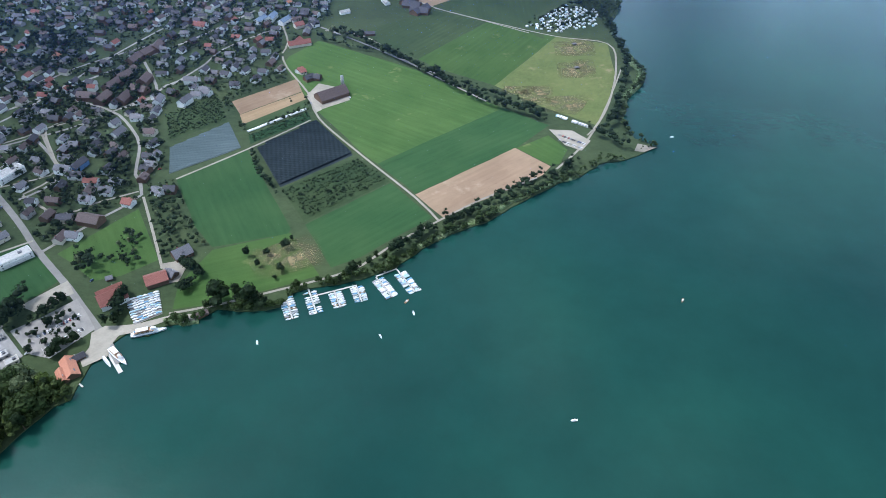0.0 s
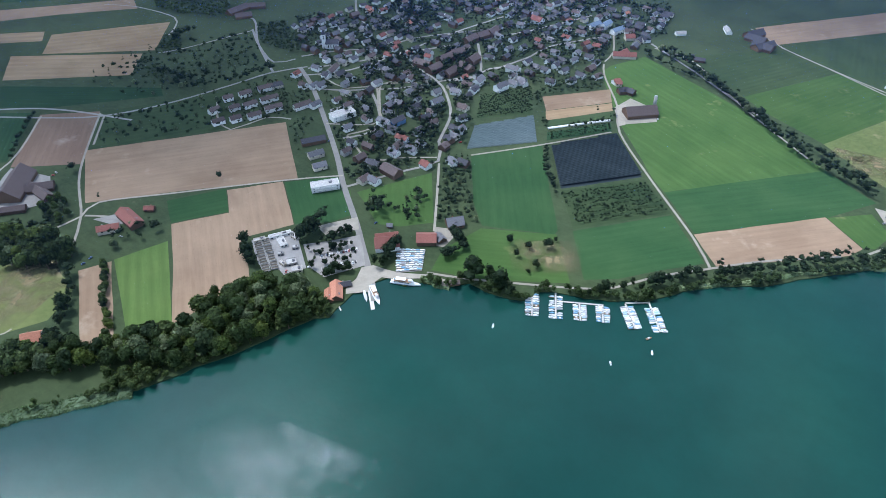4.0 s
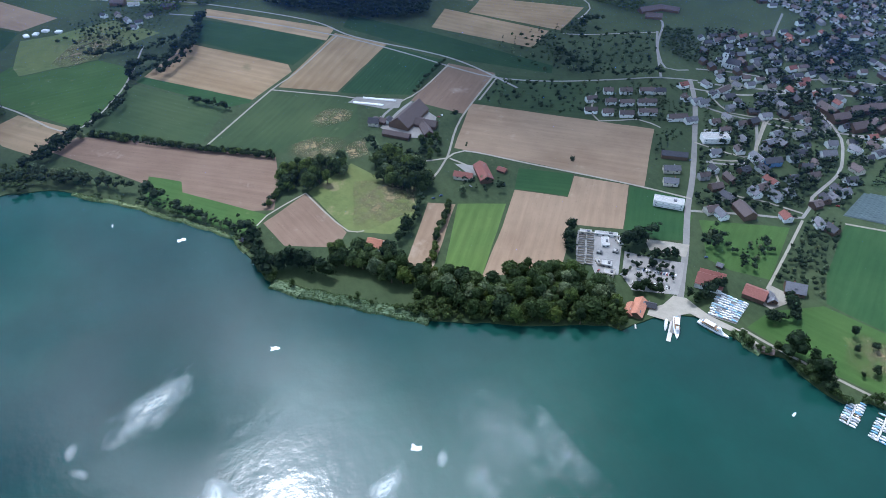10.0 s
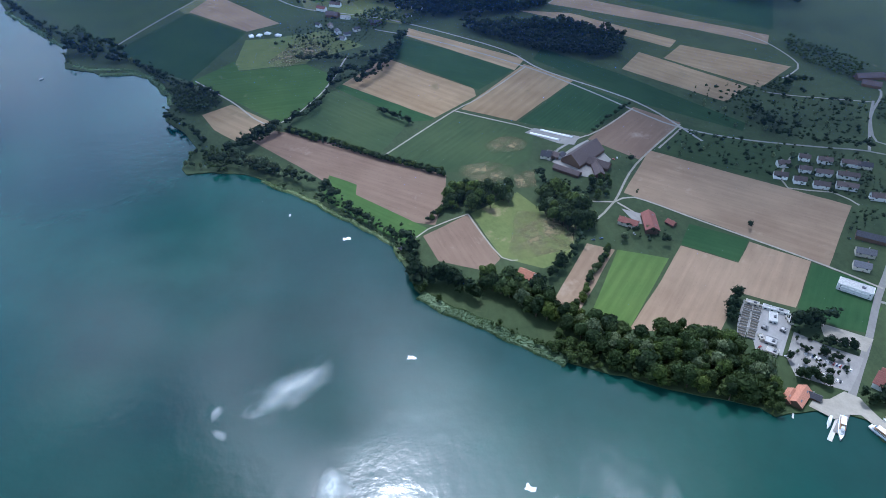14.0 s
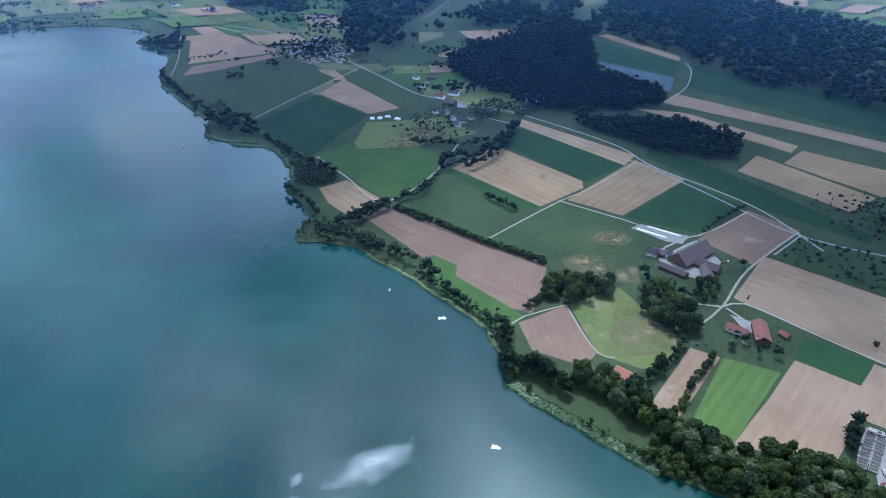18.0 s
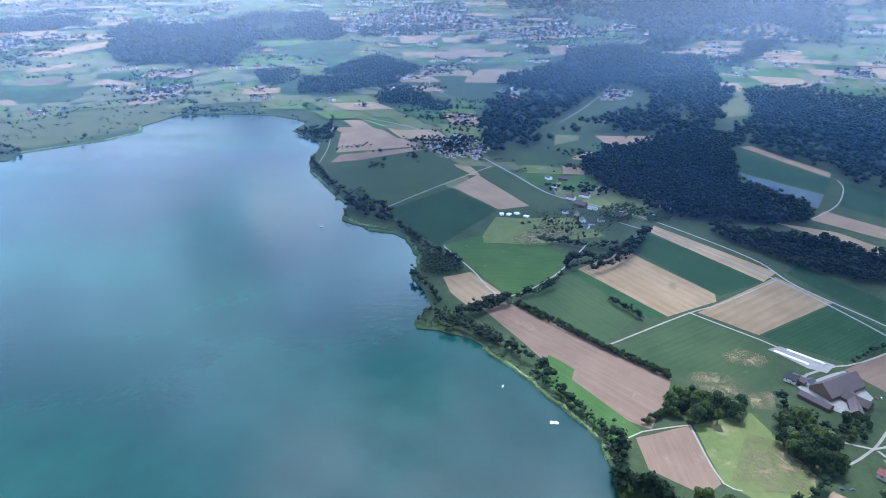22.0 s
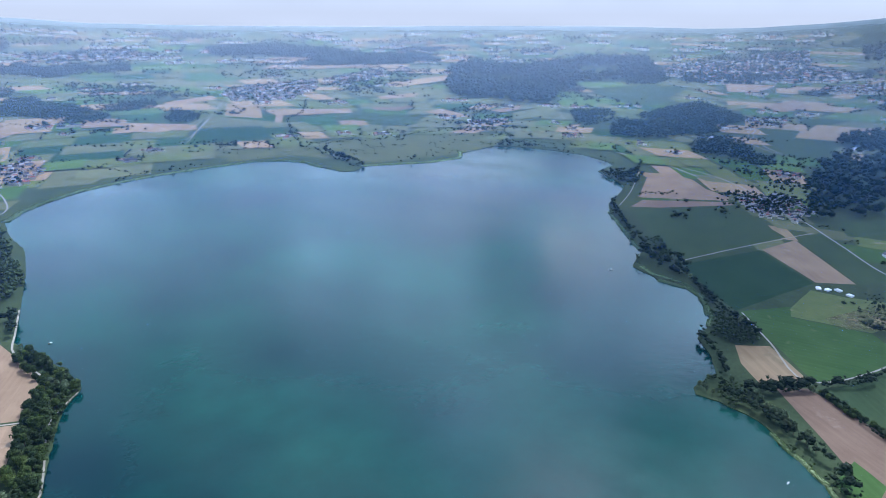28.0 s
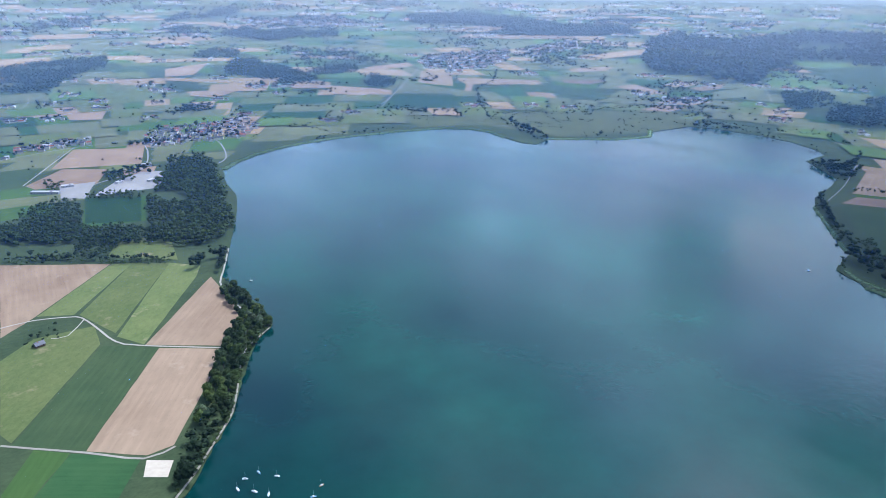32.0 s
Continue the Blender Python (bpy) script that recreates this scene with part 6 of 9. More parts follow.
def silo(x, y):
    t = thing("silo", pose(x, y, 0.9), "tall grey farm silo with metal cap", "silo")
    ring = lambda r, z: [(r * math.cos(i * math.pi / 8), r * math.sin(i * math.pi / 8), z) for i in range(16)]
    part("shaft", loft("shaft", [ring(2.4, 0), ring(2.4, 15)], M_WALL["grey"]), t)
    part("cap", loft("cap", [ring(2.6, 15), ring(2.2, 16), ring(0.4, 17)], M_METAL), t)
    part("ladder", boxes("ladder", [((2.5, s * 0.25, 7.5), (0.06, 0.06, 15)) for s in (-1, 1)], M_METAL), t)


def tunnel(a, b):
    l, ang = math.dist(a, b), math.degrees(math.atan2(b[1] - a[1], b[0] - a[0]))
    t = thing("crop_tunnel", pose((a[0] + b[0]) / 2, (a[1] + b[1]) / 2, 1.1, 0, 0, ang), "long white plastic crop tunnel on the field", "tunnel")
    arc = [(2.2 * math.cos(i * math.pi / 8), 1.9 * math.sin(i * math.pi / 8)) for i in range(9)]
    part("cover", loft("cover", [[(x, y, z + 0.1 * math.sin(k * 2.1)) for y, z in arc] for k, x in enumerate([-l / 2 + l * i / 12 for i in range(13)])], M_GEL["white"]), t)
    for i in range(13):
        part("hoop", boxes("hoop", [((-l / 2 + l * i / 12, 0, 1.0), (0.1, 4.5, 2.0), 0.7)], M_METAL), t)


def marquee(x, y):
    t = thing("marquee", pose(x, y, 1.0, 0, 0, BUILD.uniform(0, 180)), "white party tent on grass", "tent", "tents on the meadow")
    part("side_wall", boxes("side_wall", [((0, 0, 1.3), (11, 8, 2.6))], M_GEL["white"]), t)
    part("roof", boxes("roof", [((0, 0, 3.4), (11.6, 8.6, 1.6), 0.35)], M_GEL["white"]), t)


def pavilion(x, y):
    t = thing("shelter", pose(x, y, 1.1, 0, 0, 30), "small grey open shelter on worn ground", "shelter", "shelters on the meadow")
    for dx in (-3, 3):
        for dy in (-2, 2):
            part("post", POST, t, "", pose(dx, dy, 1.5))
    part("roof", boxes("roof", [((0, 0, 3.0), (8, 6, 0.8), 0.6)], M_ROOF["grey"]), t)


# Matt white for the glints painted on the lake
M_GLINT = plain("foam", (0.85, 0.86, 0.86), 0.9, 0.1, 0.05)
clearing([(-4941, -3032), (-5861, -3515), (-6332, -3338), (-5433, -2780), (-4988, -2808)])
clearing([(-3895, -3377), (-4327, -3574), (-4618, -3348), (-4401, -3033), (-4090, -3060)])
clearing([(-2702, -205), (-3240, -78), (-2858, 70), (-2504, -1), (-2251, -145), (-1975, -277), (-2012, -316)])
clearing([(-2098, 287), (-2118, 322), (-1857, 491), (-1734, 490), (-1551, 388), (-1751, 250)])
wood(22, [(-3045, -636), (-3253, -589), (-3654, -408), (-4320, -458), (-4534, -348), (-4806, -130), (-4233, 41), (-4217, 323), (-3541, 306), (-2934, 343), (-2610, 263), (-2229, 221), (-2144, 22), (-2198, -142), (-2033, -238), (-1870, -276), (-1732, -370), (-2100, -474), (-2548, -559), (-2816, -414)])
wood(22, [(-1795, -141), (-1933, -57), (-2092, 54), (-2272, 181), (-2161, 276), (-1977, 257), (-1710, 244), (-1620, 298), (-1522, 374), (-1441, 353), (-1410, 268), (-1397, 176), (-1405, 107), (-1435, 48), (-1530, -15), (-1659, -116)])
wood(24, [(-3107, 419), (-3214, 645), (-3008, 784), (-2957, 921), (-2507, 938), (-2339, 1028), (-2230, 1098), (-2056, 1233), (-1361, 868), (-1461, 764), (-1548, 721), (-1615, 607), (-1701, 558), (-1820, 481), (-1930, 417), (-2081, 284), (-2194, 262), (-2479, 365)])
wood(22, [(-12077, -2734), (-16699, -3182), (-16822, -2456), (-16976, -894), (-16980, 816), (-16999, -154), (-12269, -595), (-12727, -1255), (-11644, -2019)])
wood(24, [(-10328, -434), (-16416, -251), (-16980, 830), (-16807, 2553), (-16692, 3223), (-6562, 1336), (-6879, 1108), (-6820, 520), (-4200, 119)])
wood(18, [(-303, -1787), (-360, -1957), (-448, -1944), (-440, -1771), (-395, -1561), (-377, -1425), (-328, -1288), (-296, -1270), (-233, -1272), (-194, -1330), (-206, -1439), (-237, -1602)])
wood(14, [(51, -1558), (-9, -1563), (-105, -1583), (-92, -1473), (-1, -1434), (53, -1491)])
wood(20, [(-23, -4456), (-312, -4683), (-604, -4824), (-537, -4347), (-298, -3923), (-187, -3453), (2, -3463)])
wood(20, [(-3372, -2968), (-4839, -4201), (-5404, -4400), (-5260, -3883), (-5761, -3855), (-6755, -4025), (-7382, -3569), (-5281, -2398), (-4786, -2508), (-4513, -2671), (-3781, -2347), (-3206, -2124), (-3150, -2233), (-3254, -2551), (-3185, -2756)])
wood(22, [(-2633, -1403), (-2974, -1535), (-3273, -1516), (-3540, -1554), (-3915, -1534), (-3683, -1325), (-3412, -1096), (-3161, -1102), (-2873, -1038), (-2637, -1208), (-2546, -1354)])
wood(20, [(-3054, -1854), (-3315, -1913), (-3195, -1684), (-2922, -1535), (-2692, -1543), (-2738, -1627)])
wood(20, [(-2522, -1002), (-2676, -1046), (-2811, -992), (-2753, -888), (-2559, -783), (-2468, -682), (-2389, -674), (-2360, -732), (-2434, -830), (-2433, -944)])
wood(20, [(-1070, -4634), (-1198, -4894), (-1420, -5033), (-1414, -4764), (-1316, -4472), (-1124, -4442)])
wood(20, [(-1057, -3855), (-1199, -4239), (-1407, -4359), (-1336, -4059), (-1388, -3789), (-1380, -3340), (-1290, -3193), (-1158, -3257), (-1119, -3433), (-1016, -3672)])
wood(20, [(-1436, -3539), (-1644, -3805), (-1776, -3696), (-1670, -3462), (-1405, -3399)])
wood(20, [(-1505, -3059), (-1678, -3309), (-1691, -3186), (-1654, -3007), (-1579, -2901), (-1456, -2936)])
wood(20, [(-1790, -6501), (-2221, -7221), (-2188, -6522), (-2581, -6765), (-2522, -6358), (-2164, -5641), (-1871, -5607), (-1738, -6103)])
wood(20, [(-2470, -6228), (-2926, -6609), (-2612, -5803), (-2293, -5679)])
wood(20, [(-1452, -7155), (-1728, -7777), (-1712, -7221), (-1540, -6613), (-1337, -6620)])
wood(20, [(-4962, -8722), (-6533, -9208), (-5527, -7299), (-4926, -6951), (-4396, -7603)])
wood(20, [(-4123, -5634), (-4932, -5910), (-5749, -5327), (-5372, -4819), (-4632, -4878), (-3985, -5269)])
wood(20, [(-1768, -8628), (-2400, -10387), (-2158, -9134), (-1703, -8326)])
wood(20, [(-2269, -9345), (-3374, -11614), (-3074, -10131), (-2197, -8834)])
wood(12, [(-506, -2709), (-594, -2825), (-695, -2751), (-659, -2655), (-518, -2648)])
wood(20, [(-4359, -7537), (-5017, -7994), (-5852, -8253), (-5828, -7278), (-5312, -5862), (-5703, -5362), (-5463, -5063), (-4683, -5177), (-4342, -5638), (-4612, -6064), (-4704, -6931), (-4157, -7195)])
wood(20, [(-5596, -2864), (-6377, -2948), (-5380, -2382), (-4757, -2150), (-4555, -2331)])
wood(18, [(-4718, -1207), (-5182, -1203), (-5135, -1110), (-4682, -1121)])
wood(20, [(-5677, -2460), (-6118, -1934), (-5854, -1651), (-5179, -1677), (-5057, -2094)])
wood(14, [(-4251, -713), (-4649, -750), (-4392, -575), (-4172, -574)])
wood(22, [(-1369, 135), (-1299, 179), (-1234, 245), (-1192, 297), (-1156, 366), (-1159, 422), (-1215, 453), (-1252, 448), (-1307, 381), (-1322, 311), (-1320, 214)])
wood(13, [(-1080, -354), (-1098, -331), (-1080, -284), (-1016, -270), (-990, -286), (-987, -326)])
wood(13, [(-1032, -338), (-1067, -336), (-1059, -274), (-1030, -256), (-1007, -270), (-1007, -318)])
wood(14, [(-843, -255), (-883, -254), (-869, -227), (-841, -212), (-811, -222), (-817, -245)])
wood(13, [(100, 1311), (108, 1371), (161, 1313), (171, 1259), (164, 1161), (144, 1188), (139, 1247), (112, 1275)])
wood(13, [(-1885, -1016), (-1955, -1026), (-2025, -964), (-1869, -878), (-1818, -914)])
wood(11, [(-1368, -623), (-1420, -617), (-1312, -532), (-1270, -501), (-1256, -531)])
wood(12, [(-942, 787), (-918, 822), (-829, 794), (-805, 761), (-842, 736), (-886, 737)])
wood(10, [(-1235, 782), (-1148, 823), (-1066, 841), (-1020, 790), (-1079, 750), (-1168, 740)])
wood(12, [(-1042, 659), (-1021, 677), (-972, 638), (-987, 616)])
wood(10, [(-958, 563), (-936, 579), (-891, 548), (-903, 532)])
wood(14, [(51, -1539), (-7, -1543), (-92, -1473), (-161, -1440), (-233, -1370), (-215, -1307), (-135, -1337), (-64, -1396), (0, -1417), (53, -1466)])
wood(7, [(48, -1372), (-98, -1285), (-200, -1214), (-196, -1195), (-94, -1256), (49, -1336)])
wood(9, [(-61, -1372), (-131, -1383), (-140, -1342), (-107, -1279), (-64, -1305)])
wood(9, [(-120, -1715), (-235, -1674), (-232, -1624), (-114, -1668)])
wood(9, [(-44, -1867), (-81, -1864), (-73, -1779), (-45, -1795)])
wood(10, [(-181, -1907), (-248, -1901), (-237, -1794), (-182, -1814)])
wood(9, [(19, -1631), (-50, -1705), (-106, -1697), (-99, -1583), (-38, -1555), (12, -1564)])
wood(12, [(-1419, -61), (-1460, -8), (-1405, 37), (-1336, -2), (-1350, -50)])
wood(9, [(-4387, 248), (-4196, 431), (-4848, 607), (-5201, 613), (-5524, 909), (-4940, 822), (-4393, 586), (-3960, 437), (-4074, 262)])
wood(9, [(-1388, 27), (-1446, 79), (-1397, 89), (-1346, 48)])
grove(22, 11.0, [(-555, 84), (-556, 101), (-542, 138), (-517, 158), (-484, 193), (-464, 208), (-454, 235), (-462, 277), (-450, 308), (-426, 320), (-406, 334), (-386, 342), (-356, 314), (-371, 294), (-384, 264), (-399, 234), (-413, 205), (-430, 190), (-454, 178), (-486, 144), (-520, 117), (-541, 90)])
grove(20.9, 12.0, [(-733, 63), (-750, 83), (-745, 112), (-731, 156), (-703, 154), (-696, 123), (-690, 101), (-702, 63)])
grove(20.9, 12.0, [(-722, 181), (-725, 212), (-694, 236), (-659, 244), (-630, 228), (-643, 199), (-676, 185)])
grove(11.7, 11.0, [(-757, 263), (-747, 291), (-693, 273), (-697, 244)])
grove(15.6, 11.0, [(-249, -1065), (-265, -1026), (-274, -921), (-265, -873), (-217, -817), (-184, -740), (-160, -698), (-140, -666), (-105, -619), (-81, -591), (-66, -578), (-57, -584), (-94, -642), (-123, -708), (-160, -785), (-197, -866), (-240, -930), (-238, -1012)])
grove(7.8, 9.2, [(-418, 596), (-398, 637), (-343, 563), (-311, 526), (-340, 519), (-357, 494)])
grove(7.8, 9.2, [(-421, 528), (-401, 550), (-366, 492), (-383, 479)])
grove(7.8, 14.7, [(-885, 437), (-786, 587), (-713, 514), (-817, 370)])
grove(7.8, 17.5, [(-986, 586), (-933, 760), (-805, 674), (-857, 538)])
grove(7.8, 20.2, [(-1021, 483), (-1018, 652), (-934, 746), (-833, 684), (-874, 488)])
grove(10.4, 57.0, [(-1607, -2119), (-2031, -1803), (-2439, -1505), (-2425, -1261), (-1862, -1155), (-1614, -1446), (-1485, -1634)])
grove(9.1, 20.2, [(-1274, -221), (-1322, -123), (-1252, -39), (-1199, -132)])
grove(10.4, 13.8, [(-652, 269), (-614, 326), (-592, 306), (-616, 258)])
grove(9.1, 27.6, [(-304, 522), (-230, 555), (-190, 500), (-245, 476)])
grove(11.7, 12.9, [(-462, 488), (-434, 505), (-414, 480), (-439, 468)])
grove(6.5, 12.9, [(53, -987), (25, -1020), (-6, -1051), (-5, -992), (20, -980)])
grove(6.0, 11.0, [(-458, 382), (-439, 406), (-410, 425), (-383, 398), (-419, 373)])
willow_row(16, 9, [(-843, -206), (-825, -185), (-812, -163), (-792, -135), (-779, -114)])
willow_row(12, 8, [(-833, -277), (-830, -263), (-827, -248)])
willow_row(12, 12, [(-666, -27), (-657, -13), (-653, -3)])
tree_row(15, 6.0, [(-859, -218), (-889, -190), (-926, -160)])
tree_row(19, 7.0, [(-739, -80), (-722, -75)])
tree_row(14, 8.0, [(-1085, -322), (-1057, -289), (-1034, -259)])
grove(9, 38, [(-1247, -2277), (-1543, -2117), (-1819, -2060), (-2259, -1787), (-2114, -1567), (-1843, -1563), (-1599, -1642), (-1528, -1669), (-1420, -1957), (-1201, -2028)])
grove(11, 15, [(-1648, -693), (-1732, -709), (-1793, -611), (-1675, -540), (-1600, -543), (-1538, -622)])
tree_row(11, 8, [(-1601, -826), (-1446, -705), (-1357, -633)])
tree_row(10, 9, [(-1252, -493), (-1196, -431), (-1123, -366)])
tree_row(15.4, 7.5, [(-314, 1094), (-259, 1066), (-146, 973), (-92, 923), (-39, 877), (10, 859), (53, 837)])
tree_row(14.0, 9.5, [(146, 1244), (159, 1144), (173, 1056), (158, 956), (143, 868), (124, 817)])
tree_row(15.4, 8.8, [(106, 819), (123, 804), (144, 785), (164, 783)])
tree_row(12.6, 8.2, [(85, 743), (63, 711), (29, 683), (-10, 649), (-34, 622), (-57, 595), (-81, 581), (-112, 544), (-143, 513), (-162, 493), (-172, 487)])
tree_row(9.8, 7.5, [(77, 721), (36, 674), (3, 647), (-27, 610)])
tree_row(21.0, 8.2, [(-266, 445), (-256, 452), (-240, 448), (-225, 444), (-210, 442)])
tree_row(21.0, 9.5, [(-255, 435), (-236, 435)])
tree_row(9.8, 6.1, [(-327, 710), (-308, 674), (-267, 625)])
tree_row(15.4, 7.5, [(-614, 214), (-588, 196), (-566, 176), (-549, 159)])
tree_row(5.6, 4.8, [(-875, -73), (-849, -38), (-821, 15), (-785, 76)])
tree_row(11.2, 5.4, [(-979, -16), (-956, 7), (-928, 37)])
tree_row(8.4, 6.1, [(-961, 377), (-919, 334), (-872, 292)])
tree_row(19.6, 8.8, [(-1071, -47), (-1130, -9), (-1184, 15), (-1275, 33), (-1297, 40)])
tree_row(7.0, 6.1, [(-602, 244), (-558, 214), (-510, 186)])
tree_row(16.8, 9.5, [(-556, 59), (-543, 64), (-577, 43)])
tree_row(18.2, 9.5, [(-591, 19), (-577, 18)])
tree_row(9.8, 6.1, [(-624, 5), (-651, -6), (-673, -25), (-699, -52), (-722, -80), (-737, -94)])
tree_row(16.8, 6.1, [(-866, -228), (-893, -193), (-924, -172), (-934, -157)])
tree_row(14.0, 6.8, [(-950, -150), (-973, -118), (-1010, -103)])
tree_row(7.0, 4.8, [(-930, -149), (-885, -83), (-830, -13), (-777, 74)])
tree_row(14.0, 6.8, [(-980, -337), (-927, -283), (-882, -260)])
tree_row(16.8, 8.2, [(-1279, -578), (-1241, -538), (-1227, -496), (-1229, -459)])
tree_row(8.4, 6.8, [(-1190, -433), (-1135, -384), (-1084, -338)])
tree_row(12.6, 6.8, [(-1190, -153), (-1196, -109), (-1186, -49), (-1220, -9)])
tree_row(16.8, 7.5, [(-1080, -96), (-1123, -78), (-1129, -40), (-1162, -10), (-1238, 18)])
tree_row(14.0, 8.2, [(-877, 545), (-861, 589), (-935, 562)])
tree_row(7.0, 5.4, [(-674, 42), (-755, 109)])
tree_row(19.6, 9.5, [(-562, 23), (-562, 35), (-555, 58), (-545, 69)])
tree_row(12.6, 8.2, [(-1606, -829), (-1470, -729), (-1375, -633), (-1294, -575)])
tree_row(15.4, 7.5, [(-1264, -581), (-1294, -549), (-1285, -509), (-1245, -471)])
tree_row(14.0, 8.2, [(-1911, -1039), (-1900, -958), (-2015, -965), (-2136, -1009)])
tree_row(9.8, 6.1, [(-1729, -813), (-1771, -782), (-1821, -744)])
tree_row(18.2, 10.9, [(-2006, -1571), (-2128, -1532), (-2100, -1330), (-2138, -1250)])
tree_row(12.6, 9.5, [(-1984, -924), (-1809, -882)])
tree_row(11.2, 8.2, [(-1179, -414), (-1127, -365), (-1079, -320)])
tree_row(11.2, 7.5, [(48, -1355), (-29, -1324), (-114, -1264), (-210, -1216)])
tree_row(19.6, 8.8, [(-224, -1150), (-255, -1177), (-289, -1189), (-262, -1112)])
tree_row(12.6, 15.0, [(-815, -2010), (-929, -2045), (-1106, -2020)])
tree_row(14.0, 17.0, [(-942, -2657), (-1150, -2469), (-1385, -2341)])
tree_row(12.6, 13.6, [(-1570, -2102), (-1840, -1954), (-2111, -1950), (-2359, -1814)])
tree_row(21.0, 9.5, [(-1510, -1916), (-1491, -1814), (-1475, -1713), (-1450, -1619)])
tree_row(11.2, 13.6, [(-2133, -1619), (-2201, -1460), (-2286, -1262), (-2353, -1199)])
tree_row(19.6, 9.5, [(-753, -85), (-739, -69)])
tree_row(18.2, 8.8, [(-645, 5), (-602, 21), (-563, 11)])
tree_row(19.6, 8.8, [(-564, 44), (-546, 64), (-517, 88)])
tree_row(18.2, 8.2, [(-533, 143), (-551, 164)])
tree_row(16.8, 7.5, [(-429, 483), (-415, 478), (-434, 463)])
tree_row(19.6, 8.2, [(-456, 394), (-460, 409), (-445, 405)])
tree_row(14.0, 6.1, [(-461, 425), (-458, 439)])
tree_row(15.4, 6.8, [(-506, 349), (-479, 334), (-462, 326)])
tree_row(10.5, 8.8, [(-428, 382), (-420, 393), (-416, 401), (-411, 406), (-408, 412), (-402, 416)])
tree_row(10.5, 8.8, [(-413, 367), (-407, 378), (-397, 392), (-385, 405)])
tree_row(11.2, 5.4, [(-431, 411), (-426, 422), (-423, 431), (-416, 433)])
tree_row(8.4, 5.4, [(-421, 489), (-399, 498), (-383, 487)])
tree_row(12.6, 5.4, [(-394, 363), (-394, 373), (-379, 388)])
tree_row(14.0, 6.1, [(-363, 402), (-358, 406), (-367, 451)])
tree_row(11.2, 5.4, [(-326, 495), (-303, 484), (-314, 454)])
tree_row(6.3, 4.1, [(-927, -153), (-865, -72), (-821, -1), (-780, 69)])
tree_row(9.8, 5.4, [(-1047, -96), (-987, -124), (-939, -154)])
tree_row(9.8, 5.4, [(-936, -183), (-902, -203), (-866, -229)])
tree_row(8.4, 5.4, [(-1198, -153), (-1191, -82), (-1199, -22)])
tree_row(14.0, 8.2, [(-1075, -88), (-1117, -41), (-1216, 10)])
tree_row(7.0, 4.8, [(-980, -14), (-952, 11), (-927, 40)])
tree_row(14.0, 7.5, [(-863, -267), (-837, -239), (-826, -208), (-808, -175), (-782, -128), (-765, -98)])
tree_row(11.2, 7.5, [(-754, -97), (-731, -68), (-684, -39)])
tree_row(12.6, 6.1, [(-623, 422), (-623, 426)])
tree_row(12.6, 6.1, [(-708, 308), (-706, 310)])
tree_row(12.6, 6.1, [(-786, 325), (-783, 327)])
tree_row(14.0, 7.5, [(-759, 195), (-717, 201), (-685, 204), (-665, 220)])
tree_row(11.2, 7.5, [(-731, 222), (-709, 239), (-714, 255)])
tree_row(12.6, 6.8, [(-953, 538), (-971, 564), (-979, 596)])
tree_row(14.0, 7.5, [(-1009, 659), (-1022, 715)])
tree_row(12.6, 7.5, [(-847, 551), (-836, 579), (-805, 631), (-789, 680)])
tree_row(11.2, 8.8, [(-143, 974), (-86, 939), (-32, 907), (18, 877), (50, 853)])
tree_row(9.8, 6.8, [(-335, 1072), (-268, 1041), (-198, 1025), (-145, 985)])
tree_row(11.2, 8.2, [(4, 667), (29, 696), (48, 713)])
tree_row(9.8, 8.2, [(28, 1187), (85, 1267), (135, 1293)])
tree_row(9.8, 8.2, [(58, 1157), (114, 1221), (143, 1215)])
tree_row(11.2, 8.2, [(-67, 610), (-42, 616), (-18, 633)])
tree_row(9, 16, [(-3576, -6765), (-3293, -5613), (-2776, -4315)])
tree_row(14, 16, [(-1874, -2628), (-1656, -2299), (-1491, -1986)])
tree_row(14, 16, [(-2368, -3141), (-2102, -2814), (-1914, -2666)])
tree_row(12, 14, [(-1514, -1966), (-1455, -1751), (-1421, -1584)])
tree_row(10, 18, [(-1722, -1936), (-1663, -1808)])
tree_row(9, 16, [(-1651, -2196), (-1884, -2048), (-2251, -1941)])
tree_row(12, 12, [(-2047, -1592), (-2136, -1425), (-2136, -1258), (-2087, -1099)])
tree_row(9, 14, [(-1270, -2457), (-1373, -2335)])
tree_row(9, 16, [(-841, -2265), (-893, -2082)])
garden_trees(8.5, 8.0, [(-771, 746), (-490, 1195), (-275, 825), (-334, 734), (-456, 882), (-489, 801), (-422, 623), (-485, 505), (-625, 623)])
garden_trees(8.5, 8.4, [(-920, 853), (-865, 979), (-380, 1323), (-335, 1172), (-380, 1013), (-453, 975), (-572, 904), (-651, 808), (-762, 743), (-824, 767)])
garden_trees(8.5, 9.0, [(-733, 1270), (-627, 1577), (-443, 1267), (-490, 1195), (-576, 1064)])
garden_trees(8, 8.0, [(-838, 547), (-738, 700), (-653, 627), (-586, 516), (-664, 578), (-745, 486)])
garden_trees(8.5, 9.0, [(-1361, 1342), (-734, 1388), (-609, 1102), (-718, 1034), (-758, 1034), (-898, 1060), (-1078, 993)])
garden_trees(12, 10, [(-901, 1065), (-758, 1034), (-527, 876), (-400, 627), (-495, 499), (-600, 602)])
orchard_rows(4.6, 8, 2.6, [(-267, 636), (-193, 717), (-147, 674), (-221, 589)])
orchard_rows(3.8, 6.0, 2.0, [(-478, 790), (-431, 861), (-392, 792), (-448, 735)])
orchard_rows(3.6, 6.5, 2.6, [(-346, 755), (-285, 827), (-277, 809), (-339, 739)])
